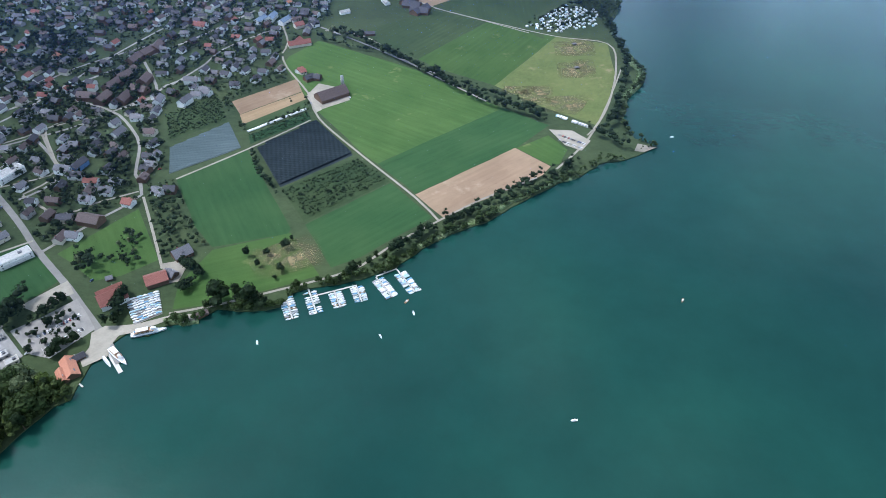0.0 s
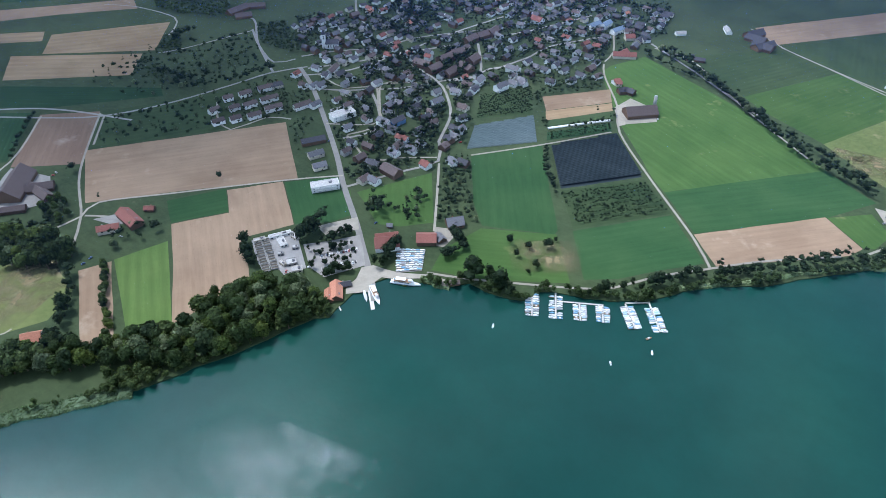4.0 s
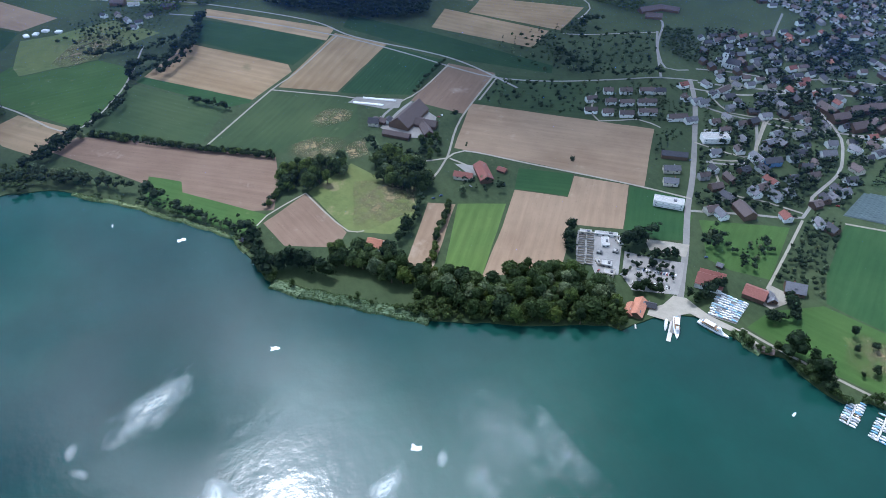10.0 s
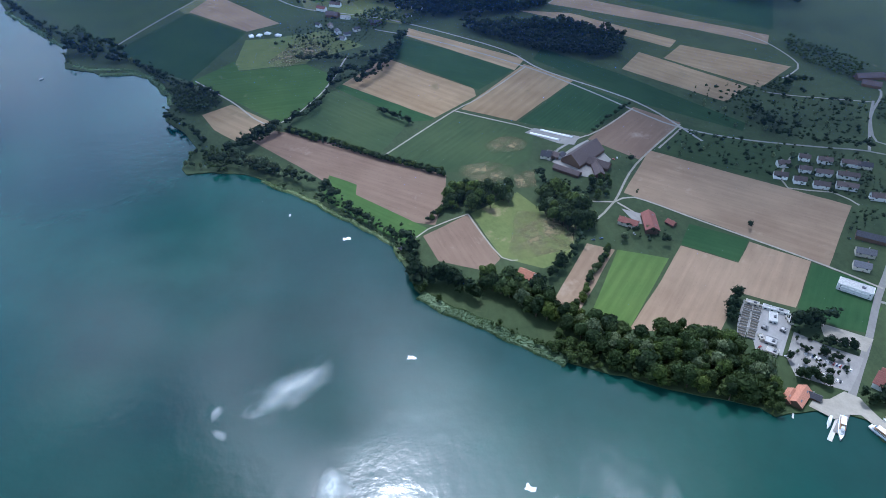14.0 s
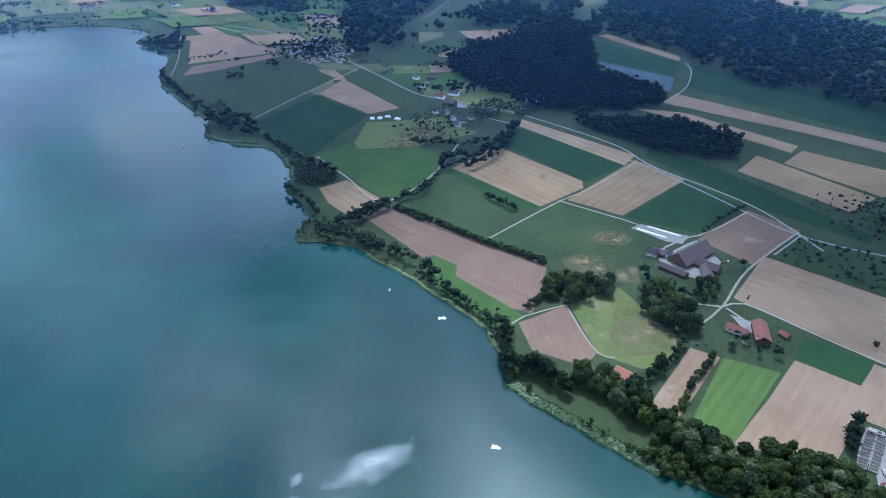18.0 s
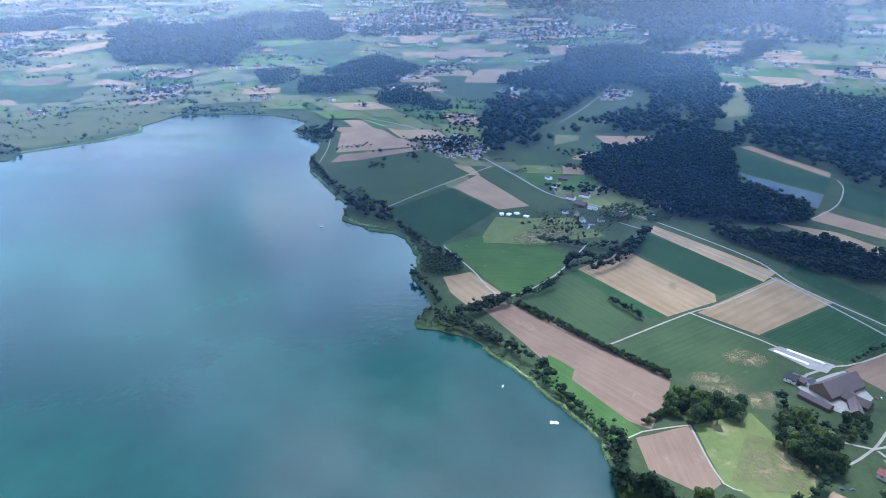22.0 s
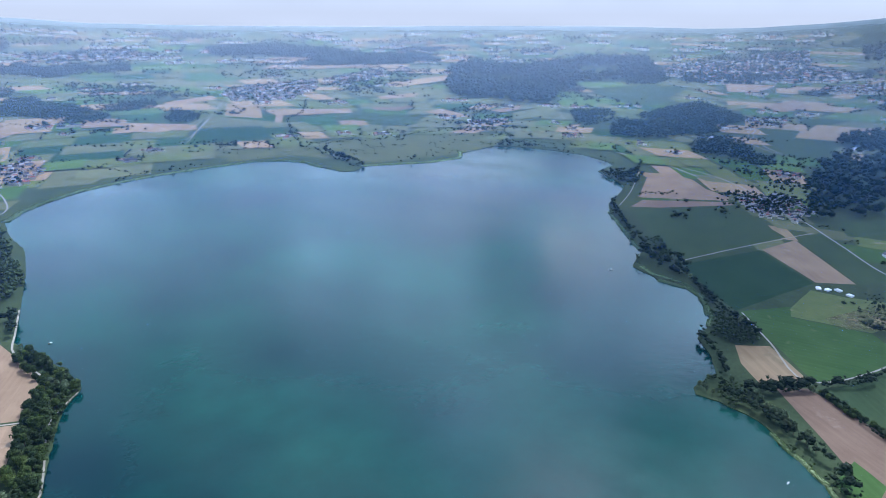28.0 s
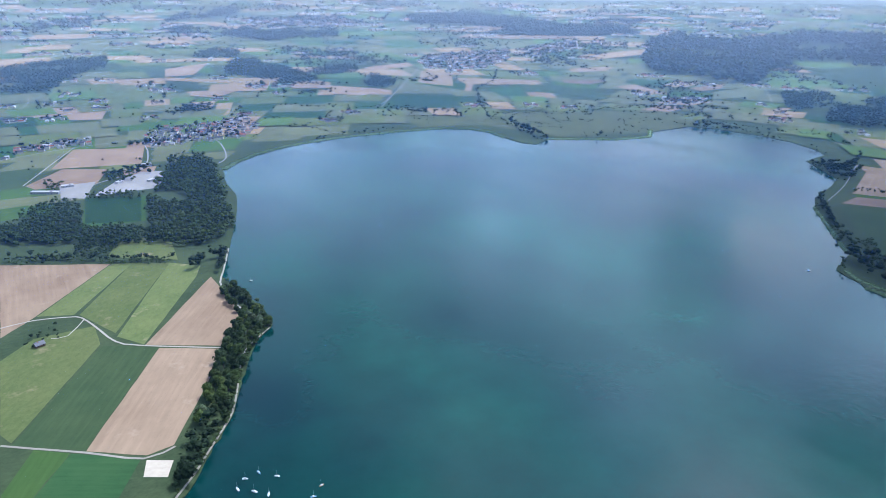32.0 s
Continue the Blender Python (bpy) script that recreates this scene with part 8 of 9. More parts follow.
house(-1133, 1064, 16, 9, -11, 6.5, "dark", "wood")
house(-1107, 1064, 15, 9, -21, 4.5, "red", "cream")
house(-1089, 1062, 13, 11, 83, 5.5, "dark", "cream")
house(-1052, 1061, 14, 10, -18, 5.5, "grey", "white")
house(-1028, 1065, 17, 9, -22, 6.5, "dark", "wood")
house(-984, 1066, 17, 10, 81, 4.5, "brown", "white")
house(-953, 1068, 14, 9, 6, 4.5, "grey", "white")
house(-929, 1067, 17, 11, 3, 6.5, "brown", "white")
house(-905, 1066, 13, 11, 80, 4.5, "grey", "grey")
house(-884, 1071, 16, 9, -13, 6.5, "grey", "wood")
house(-863, 1064, 14, 10, -13, 4.5, "grey", "grey")
house(-828, 1064, 12, 11, -14, 6.5, "dark", "wood")
house(-807, 1069, 12, 9, 82, 4.5, "dark", "cream")
house(-789, 1062, 15, 9, 67, 5.5, "brown", "white")
house(-757, 1068, 14, 11, 90, 4.5, "dark", "white")
house(-679, 1063, 14, 11, 81, 5.5, "dark", "cream")
house(-1132, 1088, 17, 10, -16, 4.5, "brown", "white")
house(-1104, 1085, 12, 11, 86, 5.5, "dark", "cream")
house(-1078, 1092, 16, 11, 94, 6.5, "dark", "white")
house(-1035, 1096, 12, 9, 69, 5.5, "dark", "cream")
house(-1010, 1088, 14, 10, -5, 6.5, "brown", "white")
house(-979, 1087, 13, 10, 5, 6.5, "dark", "cream")
house(-959, 1096, 17, 9, -15, 4.5, "grey", "cream")
house(-928, 1094, 11, 10, 90, 4.5, "grey", "cream")
house(-884, 1093, 17, 11, 5, 5.5, "grey", "white")
house(-859, 1091, 11, 11, 3, 4.5, "grey", "white")
house(-836, 1086, 15, 10, 79, 5.5, "dark", "white")
house(-806, 1094, 13, 11, 71, 4.5, "dark", "grey")
house(-787, 1095, 16, 9, 3, 5.5, "brown", "white")
house(-730, 1096, 13, 11, 5, 6.5, "dark", "wood")
house(-712, 1087, 14, 9, 77, 6.5, "dark", "wood")
house(-689, 1086, 14, 11, -18, 5.5, "dark", "wood")
house(-1160, 1117, 11, 11, -19, 6.5, "dark", "white")
house(-1135, 1115, 13, 11, -17, 4.5, "orange", "cream")
house(-1103, 1122, 17, 9, -11, 5.5, "dark", "white")
house(-1083, 1120, 12, 11, 96, 5.5, "dark", "cream")
house(-1054, 1113, 13, 11, 83, 4.5, "dark", "white")
house(-1031, 1114, 17, 10, 68, 5.5, "dark", "white")
house(-983, 1116, 14, 11, 92, 5.5, "brown", "wood")
house(-953, 1118, 15, 9, -3, 5.5, "red", "grey")
house(-913, 1112, 12, 9, -19, 5.5, "dark", "cream")
house(-881, 1122, 13, 9, 76, 5.5, "dark", "white")
house(-861, 1112, 17, 10, -9, 6.5, "red", "cream")
house(-835, 1111, 15, 11, 74, 4.5, "dark", "cream")
house(-803, 1114, 17, 9, 5, 4.5, "grey", "wood")
house(-785, 1119, 17, 9, 81, 5.5, "dark", "white")
house(-757, 1114, 17, 10, -18, 5.5, "dark", "cream")
house(-713, 1110, 14, 9, 72, 4.5, "dark", "cream")
house(-684, 1112, 17, 11, 69, 4.5, "dark", "white")
house(-654, 1118, 11, 9, 70, 4.5, "dark", "wood")
house(-1180, 1139, 15, 11, -22, 6.5, "brown", "cream")
house(-1161, 1135, 15, 9, 91, 6.5, "dark", "white")
house(-1135, 1136, 11, 10, -21, 5.5, "dark", "white")
house(-1107, 1144, 11, 9, -8, 5.5, "red", "white")
house(-1085, 1139, 11, 10, 96, 6.5, "dark", "wood")
house(-1059, 1143, 17, 11, 2, 6.5, "orange", "cream")
house(-1035, 1138, 16, 9, 82, 6.5, "dark", "white")
house(-1014, 1142, 11, 9, 72, 5.5, "dark", "cream")
house(-983, 1145, 11, 11, -15, 6.5, "dark", "wood")
house(-961, 1143, 14, 10, 75, 4.5, "dark", "white")
house(-928, 1142, 13, 9, -3, 4.5, "brown", "grey")
house(-862, 1141, 16, 11, -20, 4.5, "dark", "white")
house(-830, 1137, 12, 10, -22, 4.5, "brown", "white")
house(-784, 1140, 12, 9, -13, 5.5, "grey", "white")
house(-764, 1145, 13, 10, 70, 5.5, "brown", "wood")
house(-729, 1138, 17, 10, 76, 5.5, "dark", "cream")
house(-708, 1139, 14, 10, 81, 5.5, "dark", "wood")
house(-679, 1144, 11, 9, 93, 4.5, "brown", "cream")
house(-661, 1138, 15, 11, 93, 4.5, "red", "white")
house(-631, 1144, 17, 11, 72, 6.5, "dark", "white")
house(-1204, 1164, 11, 10, 3, 6.5, "dark", "white")
house(-1179, 1172, 12, 10, 73, 4.5, "dark", "white")
house(-1162, 1164, 12, 10, -6, 4.5, "grey", "cream")
house(-1130, 1165, 15, 10, 79, 5.5, "grey", "wood")
house(-1080, 1160, 17, 11, 76, 4.5, "dark", "cream")
house(-1032, 1164, 12, 10, 93, 5.5, "dark", "cream")
house(-1012, 1162, 11, 9, -9, 6.5, "dark", "wood")
house(-987, 1171, 12, 9, -18, 6.5, "dark", "grey")
house(-959, 1171, 11, 9, -21, 4.5, "dark", "white")
house(-928, 1162, 16, 9, 82, 5.5, "brown", "white")
house(-909, 1161, 17, 10, 80, 4.5, "grey", "wood")
house(-878, 1169, 16, 9, 76, 5.5, "dark", "white")
house(-856, 1163, 15, 10, -7, 4.5, "dark", "cream")
house(-837, 1167, 14, 9, -21, 5.5, "dark", "white")
house(-812, 1167, 11, 9, 79, 6.5, "dark", "grey")
house(-781, 1163, 11, 11, 5, 5.5, "dark", "white")
house(-762, 1165, 15, 9, -8, 6.5, "grey", "wood")
house(-729, 1164, 12, 9, 89, 4.5, "dark", "white")
house(-710, 1166, 14, 9, -6, 6.5, "grey", "white")
house(-688, 1169, 14, 10, -13, 6.5, "brown", "white")
house(-637, 1166, 13, 9, -2, 4.5, "brown", "cream")
house(-1212, 1187, 16, 11, 83, 5.5, "dark", "white")
house(-1180, 1194, 11, 9, 92, 4.5, "dark", "cream")
house(-1162, 1187, 12, 10, 89, 6.5, "grey", "cream")
house(-1130, 1191, 17, 9, -14, 5.5, "brown", "white")
house(-1078, 1187, 11, 10, 91, 6.5, "dark", "white")
house(-1052, 1187, 11, 10, 87, 6.5, "brown", "grey")
house(-1031, 1193, 12, 9, -3, 4.5, "grey", "cream")
house(-1004, 1187, 15, 10, 67, 5.5, "dark", "white")
house(-981, 1196, 12, 10, -21, 4.5, "dark", "white")
house(-963, 1191, 15, 11, 76, 4.5, "grey", "cream")
house(-929, 1192, 16, 11, -2, 5.5, "dark", "grey")
house(-906, 1193, 14, 9, 94, 5.5, "dark", "white")
house(-886, 1188, 11, 9, 70, 6.5, "brown", "cream")
house(-863, 1185, 11, 10, 78, 4.5, "dark", "white")
house(-834, 1193, 14, 9, 92, 4.5, "red", "white")
house(-808, 1194, 16, 10, 1, 6.5, "dark", "wood")
house(-779, 1188, 16, 10, -16, 4.5, "brown", "wood")
house(-739, 1189, 16, 11, 71, 6.5, "dark", "grey")
house(-711, 1191, 12, 9, 68, 4.5, "dark", "grey")
house(-1261, 1220, 16, 9, 95, 4.5, "grey", "white")
house(-1203, 1216, 16, 10, 73, 4.5, "brown", "cream")
house(-1162, 1222, 17, 10, -8, 6.5, "dark", "grey")
house(-1137, 1221, 13, 9, -7, 5.5, "dark", "white")
house(-1111, 1216, 11, 11, 82, 6.5, "dark", "wood")
house(-1053, 1212, 16, 9, 85, 4.5, "dark", "cream")
house(-1006, 1217, 16, 11, 93, 5.5, "grey", "white")
house(-927, 1211, 17, 9, 90, 5.5, "dark", "wood")
house(-909, 1213, 13, 10, 0, 6.5, "dark", "wood")
house(-882, 1210, 14, 11, -14, 4.5, "brown", "white")
house(-858, 1216, 13, 11, 74, 6.5, "dark", "cream")
house(-834, 1220, 12, 10, 68, 5.5, "dark", "white")
house(-802, 1222, 15, 10, 1, 4.5, "dark", "wood")
house(-754, 1214, 14, 11, -11, 6.5, "dark", "cream")
house(-709, 1217, 12, 10, -14, 6.5, "dark", "white")
house(-689, 1222, 15, 11, -3, 5.5, "dark", "white")
house(-1253, 1244, 14, 10, 91, 4.5, "dark", "white")
house(-1235, 1241, 14, 11, 95, 4.5, "grey", "white")
house(-1205, 1237, 11, 11, 78, 6.5, "dark", "white")
house(-1180, 1240, 11, 9, -14, 6.5, "brown", "grey")
house(-1110, 1235, 15, 11, 69, 4.5, "dark", "white")
house(-1083, 1240, 12, 10, 90, 6.5, "dark", "cream")
house(-1053, 1241, 16, 10, -1, 5.5, "grey", "white")
house(-1008, 1244, 13, 10, 80, 5.5, "grey", "cream")
house(-986, 1241, 17, 11, 80, 4.5, "dark", "white")
house(-957, 1236, 12, 10, 2, 4.5, "grey", "grey")
house(-934, 1247, 14, 11, 83, 5.5, "dark", "cream")
house(-911, 1237, 16, 10, -15, 5.5, "dark", "cream")
house(-885, 1240, 17, 9, 85, 5.5, "dark", "cream")
house(-858, 1241, 17, 11, 0, 4.5, "dark", "grey")
house(-836, 1241, 15, 10, 74, 5.5, "red", "white")
house(-784, 1241, 17, 10, -14, 4.5, "red", "cream")
house(-755, 1245, 13, 10, -4, 5.5, "dark", "cream")
house(-733, 1237, 16, 11, -10, 6.5, "dark", "white")
house(-1264, 1269, 16, 10, 74, 6.5, "dark", "wood")
house(-1203, 1265, 13, 9, 81, 6.5, "dark", "cream")
house(-1160, 1262, 14, 9, -22, 6.5, "red", "wood")
house(-1135, 1267, 14, 9, -19, 4.5, "dark", "white")
house(-1109, 1262, 15, 9, 93, 4.5, "dark", "white")
house(-1085, 1263, 11, 9, -4, 6.5, "dark", "grey")
house(-1062, 1264, 16, 10, 95, 6.5, "dark", "white")
house(-1038, 1265, 14, 9, -6, 5.5, "dark", "white")
house(-1014, 1265, 14, 10, -6, 4.5, "grey", "white")
house(-986, 1271, 16, 9, 77, 5.5, "dark", "wood")
house(-955, 1269, 17, 9, 75, 6.5, "dark", "white")
house(-912, 1270, 14, 9, 3, 6.5, "brown", "wood")
house(-878, 1261, 15, 9, 68, 5.5, "red", "white")
house(-836, 1261, 11, 9, -13, 5.5, "grey", "white")
house(-805, 1262, 15, 10, 91, 6.5, "dark", "cream")
house(-786, 1270, 11, 10, 93, 6.5, "dark", "white")
house(-757, 1268, 16, 10, -11, 4.5, "dark", "white")
house(-732, 1266, 14, 9, 88, 6.5, "grey", "cream")
house(-686, 1271, 12, 10, -11, 4.5, "dark", "white")
house(-1307, 1288, 11, 9, 76, 5.5, "grey", "white")
house(-1289, 1296, 11, 11, -16, 4.5, "brown", "grey")
house(-1260, 1287, 11, 10, 5, 4.5, "dark", "cream")
house(-1233, 1293, 11, 10, 3, 5.5, "brown", "wood")
house(-1213, 1290, 14, 10, -17, 6.5, "dark", "wood")
house(-1184, 1288, 15, 11, -20, 6.5, "dark", "white")
house(-1162, 1290, 17, 9, -20, 6.5, "dark", "cream")
house(-1111, 1288, 17, 9, 79, 6.5, "dark", "grey")
house(-1084, 1290, 15, 9, 0, 4.5, "dark", "white")
house(-1058, 1294, 13, 9, 86, 6.5, "brown", "white")
house(-1034, 1289, 15, 9, -6, 5.5, "dark", "white")
house(-1011, 1291, 15, 10, 91, 6.5, "dark", "white")
house(-987, 1292, 16, 9, -7, 4.5, "dark", "cream")
house(-955, 1292, 13, 11, -16, 4.5, "brown", "white")
house(-933, 1295, 15, 9, 94, 6.5, "brown", "cream")
house(-878, 1286, 14, 11, 6, 5.5, "grey", "white")
house(-854, 1293, 17, 11, 89, 5.5, "dark", "white")
house(-832, 1285, 17, 10, 70, 5.5, "brown", "white")
house(-813, 1288, 13, 11, -1, 6.5, "red", "cream")
house(-781, 1292, 12, 11, 67, 5.5, "grey", "white")
house(-761, 1286, 11, 11, 72, 4.5, "brown", "white")
house(-736, 1297, 15, 11, -7, 4.5, "dark", "white")
house(-703, 1290, 17, 11, 96, 5.5, "brown", "white")
house(-1334, 1317, 11, 11, 78, 5.5, "red", "grey")
house(-1314, 1320, 17, 11, -19, 4.5, "dark", "white")
house(-1260, 1312, 16, 9, 72, 6.5, "red", "cream")
house(-1228, 1313, 11, 9, 81, 5.5, "dark", "grey")
house(-1205, 1316, 13, 10, 68, 4.5, "dark", "wood")
house(-1180, 1310, 16, 10, 84, 5.5, "dark", "cream")
house(-1156, 1320, 11, 10, 3, 6.5, "grey", "wood")
house(-1128, 1310, 15, 10, 73, 6.5, "brown", "white")
house(-1105, 1311, 11, 10, 5, 5.5, "red", "grey")
house(-1086, 1321, 14, 10, 77, 6.5, "grey", "white")
house(-1029, 1321, 14, 9, 93, 4.5, "brown", "white")
house(-1014, 1310, 11, 9, -11, 5.5, "red", "cream")
house(-984, 1310, 17, 11, 80, 6.5, "grey", "white")
house(-964, 1314, 12, 11, -20, 5.5, "red", "wood")
house(-931, 1317, 16, 9, 67, 5.5, "dark", "white")
house(-903, 1311, 17, 9, 85, 5.5, "dark", "white")
house(-878, 1314, 12, 10, -7, 4.5, "dark", "white")
house(-833, 1319, 14, 9, -19, 4.5, "brown", "cream")
house(-813, 1317, 16, 9, 5, 5.5, "red", "white")
house(-783, 1322, 16, 9, -12, 4.5, "dark", "white")
house(-760, 1321, 13, 10, 80, 6.5, "dark", "white")
house(-728, 1315, 13, 11, 70, 4.5, "dark", "white")
house(-709, 1313, 11, 10, -19, 5.5, "brown", "wood")
house(-1328, 1340, 14, 9, 82, 5.5, "grey", "wood")
house(-1280, 1338, 11, 10, -18, 5.5, "dark", "grey")
house(-1257, 1338, 17, 10, 5, 5.5, "brown", "white")
house(-1238, 1341, 17, 10, 78, 5.5, "brown", "grey")
house(-1178, 1340, 14, 11, 76, 4.5, "dark", "white")
house(-1129, 1345, 14, 9, 85, 4.5, "grey", "grey")
house(-1107, 1335, 15, 10, 82, 5.5, "dark", "wood")
house(-1062, 1347, 16, 9, 1, 6.5, "dark", "white")
house(-1005, 1336, 13, 10, -11, 4.5, "dark", "white")
house(-985, 1347, 11, 10, 3, 6.5, "brown", "cream")
house(-963, 1346, 13, 10, 73, 6.5, "dark", "white")
house(-931, 1343, 17, 11, 6, 5.5, "dark", "cream")
house(-906, 1346, 13, 10, 77, 4.5, "grey", "grey")
house(-858, 1337, 11, 11, 1, 5.5, "brown", "grey")
house(-830, 1342, 12, 10, 95, 5.5, "brown", "white")
house(-810, 1345, 13, 11, 4, 6.5, "dark", "white")
house(-784, 1346, 11, 10, -19, 4.5, "grey", "cream")
house(-730, 1346, 15, 10, -19, 6.5, "dark", "white")
house(-1036, 1362, 17, 10, 3, 6.5, "dark", "white")
house(-928, 1361, 16, 10, 0, 4.5, "dark", "white")
house(-884, 1363, 16, 11, 3, 4.5, "orange", "white")
house(-861, 1362, 14, 10, -13, 6.5, "grey", "grey")
house(-838, 1363, 11, 9, 77, 6.5, "brown", "cream")
house(-782, 1368, 16, 10, 88, 5.5, "grey", "cream")
house(-758, 1364, 16, 9, -1, 6.5, "red", "white")
house(-613, 1140, 13, 10, 3, 6.5, "dark", "cream")
house(-604, 1160, 13, 9, 88, 4.5, "dark", "wood")
house(-579, 1157, 16, 10, -7, 6.5, "dark", "cream")
house(-657, 1182, 13, 10, -16, 5.5, "dark", "cream")
house(-627, 1187, 11, 9, 74, 5.5, "brown", "cream")
house(-608, 1192, 13, 9, 85, 6.5, "dark", "white")
house(-584, 1189, 14, 9, 5, 5.5, "brown", "wood")
house(-559, 1189, 15, 11, 69, 5.5, "dark", "white")
house(-662, 1210, 11, 9, 77, 4.5, "dark", "cream")
house(-633, 1213, 11, 11, 85, 6.5, "dark", "white")
house(-587, 1215, 12, 9, 80, 6.5, "brown", "white")
house(-556, 1209, 13, 11, -14, 6.5, "dark", "white")
house(-538, 1212, 17, 9, 84, 6.5, "brown", "cream")
house(-662, 1236, 15, 9, 73, 5.5, "grey", "white")
house(-629, 1242, 11, 11, -6, 5.5, "red", "white")
house(-611, 1241, 13, 10, 93, 6.5, "dark", "white")
house(-584, 1241, 15, 9, -18, 6.5, "dark", "white")
house(-559, 1240, 17, 9, 6, 4.5, "dark", "white")
house(-528, 1236, 14, 11, 93, 5.5, "dark", "wood")
house(-484, 1238, 17, 10, 83, 5.5, "dark", "white")
house(-710, 1263, 15, 10, 70, 6.5, "red", "grey")
house(-652, 1256, 11, 9, 3, 6.5, "brown", "grey")
house(-637, 1266, 17, 11, 70, 5.5, "dark", "white")
house(-579, 1263, 12, 9, 74, 6.5, "dark", "white")
house(-526, 1263, 16, 11, 80, 6.5, "dark", "cream")
house(-502, 1264, 15, 9, 70, 5.5, "dark", "cream")
house(-478, 1266, 17, 11, 85, 6.5, "dark", "cream")
house(-659, 1288, 13, 11, -5, 6.5, "brown", "white")
house(-583, 1291, 12, 9, 85, 6.5, "brown", "cream")
house(-534, 1285, 16, 10, 90, 5.5, "dark", "white")
house(-486, 1289, 12, 11, 68, 6.5, "dark", "wood")
house(-462, 1283, 15, 10, 91, 6.5, "brown", "wood")
house(-679, 1315, 14, 9, 87, 5.5, "grey", "grey")
house(-659, 1307, 15, 9, 0, 6.5, "dark", "cream")
house(-629, 1307, 12, 10, -7, 6.5, "brown", "wood")
house(-579, 1317, 17, 10, 75, 4.5, "dark", "white")
house(-557, 1307, 12, 11, 0, 6.5, "grey", "wood")
house(-531, 1316, 11, 9, -16, 6.5, "grey", "white")
house(-512, 1310, 12, 11, -21, 6.5, "brown", "white")
house(-479, 1314, 12, 11, 69, 6.5, "brown", "white")
house(-705, 1336, 17, 10, 1, 5.5, "dark", "grey")
house(-684, 1338, 16, 11, -3, 6.5, "brown", "white")
house(-602, 1336, 14, 10, 0, 5.5, "brown", "wood")
house(-576, 1342, 17, 10, -10, 5.5, "red", "cream")
house(-531, 1334, 14, 9, -7, 6.5, "grey", "white")
house(-505, 1343, 16, 9, -11, 5.5, "dark", "white")
house(-678, 1366, 12, 10, -1, 6.5, "dark", "grey")
house(-656, 1358, 15, 9, -22, 6.5, "dark", "grey")
house(-632, 1367, 16, 11, -10, 4.5, "dark", "white")
house(-606, 1365, 11, 11, 69, 6.5, "dark", "wood")
house(-584, 1363, 13, 11, 5, 4.5, "red", "wood")
house(-553, 1364, 16, 9, 3, 4.5, "dark", "grey")
house(-528, 1364, 17, 10, 85, 4.5, "dark", "white")
house(-502, 1363, 11, 10, -8, 5.5, "dark", "white")
house(-681, 1385, 16, 9, -20, 4.5, "dark", "wood")
house(-663, 1388, 13, 9, 91, 6.5, "dark", "cream")
house(-602, 1392, 13, 11, 71, 6.5, "grey", "cream")
house(-558, 1393, 14, 9, -14, 6.5, "dark", "cream")
house(-529, 1388, 11, 9, -10, 5.5, "dark", "cream")
house(-677, 1408, 16, 11, 0, 5.5, "dark", "grey")
house(-653, 1418, 13, 11, 4, 6.5, "brown", "white")
house(-628, 1407, 17, 9, 0, 6.5, "brown", "wood")
house(-611, 1415, 12, 10, 94, 4.5, "dark", "white")
house(-585, 1411, 17, 11, -6, 4.5, "dark", "white")
house(-654, 1442, 12, 10, -22, 6.5, "dark", "white")
house(-633, 1432, 17, 9, -18, 5.5, "dark", "white")
house(-612, 1441, 15, 11, 69, 4.5, "dark", "cream")
house(-583, 1431, 13, 10, -3, 5.5, "grey", "white")
house(-563, 1439, 14, 11, 75, 5.5, "brown", "white")
house(-657, 1465, 14, 10, 78, 5.5, "dark", "grey")
house(-630, 1456, 14, 9, -21, 6.5, "dark", "white")
house(-586, 1459, 12, 10, -20, 6.5, "dark", "white")
house(-634, 1488, 17, 10, -7, 4.5, "dark", "white")
house(-602, 1490, 13, 10, -12, 4.5, "brown", "grey")
house(-583, 1491, 11, 10, -6, 6.5, "dark", "wood")
house(-635, 1510, 15, 9, 79, 6.5, "grey", "white")
house(-604, 1509, 13, 9, -8, 5.5, "brown", "white")
house(-629, 1532, 13, 9, -6, 6.5, "dark", "white")
house(-612, 1541, 16, 11, 75, 5.5, "brown", "wood")
house(-489, 552, 17, 11, 4, 6.5, "dark", "cream")
house(-557, 671, 15, 10, 2, 4.5, "grey", "cream")
house(-575, 787, 16, 9, -13, 6.5, "dark", "cream")
house(-512, 808, 16, 11, 2, 5.5, "brown", "cream")
house(-777, 878, 11, 11, -15, 6.5, "grey", "cream")
house(-766, 904, 15, 10, 69, 5.5, "dark", "cream")
house(-845, 998, 14, 10, 0, 4.5, "dark", "white")
house(-749, 1000, 11, 10, 83, 6.5, "grey", "wood")
house(-873, 1024, 12, 11, 87, 5.5, "dark", "white")
house(-823, 1027, 11, 10, -19, 5.5, "red", "white")
house(-796, 1027, 16, 10, -7, 5.5, "brown", "white")
house(-459, 923, 13, 11, 0, 4.5, "grey", "cream")
house(-432, 944, 15, 11, 87, 6.5, "dark", "white")
house(-363, 948, 16, 11, 74, 4.5, "brown", "white")
house(-435, 968, 15, 10, -11, 5.5, "dark", "cream")
house(-384, 969, 16, 11, 80, 4.5, "brown", "wood")
house(-492, 997, 16, 10, -6, 4.5, "brown", "wood")
house(-432, 1050, 14, 9, 73, 5.5, "red", "wood")
house(-411, 1074, 13, 10, -9, 6.5, "dark", "wood")
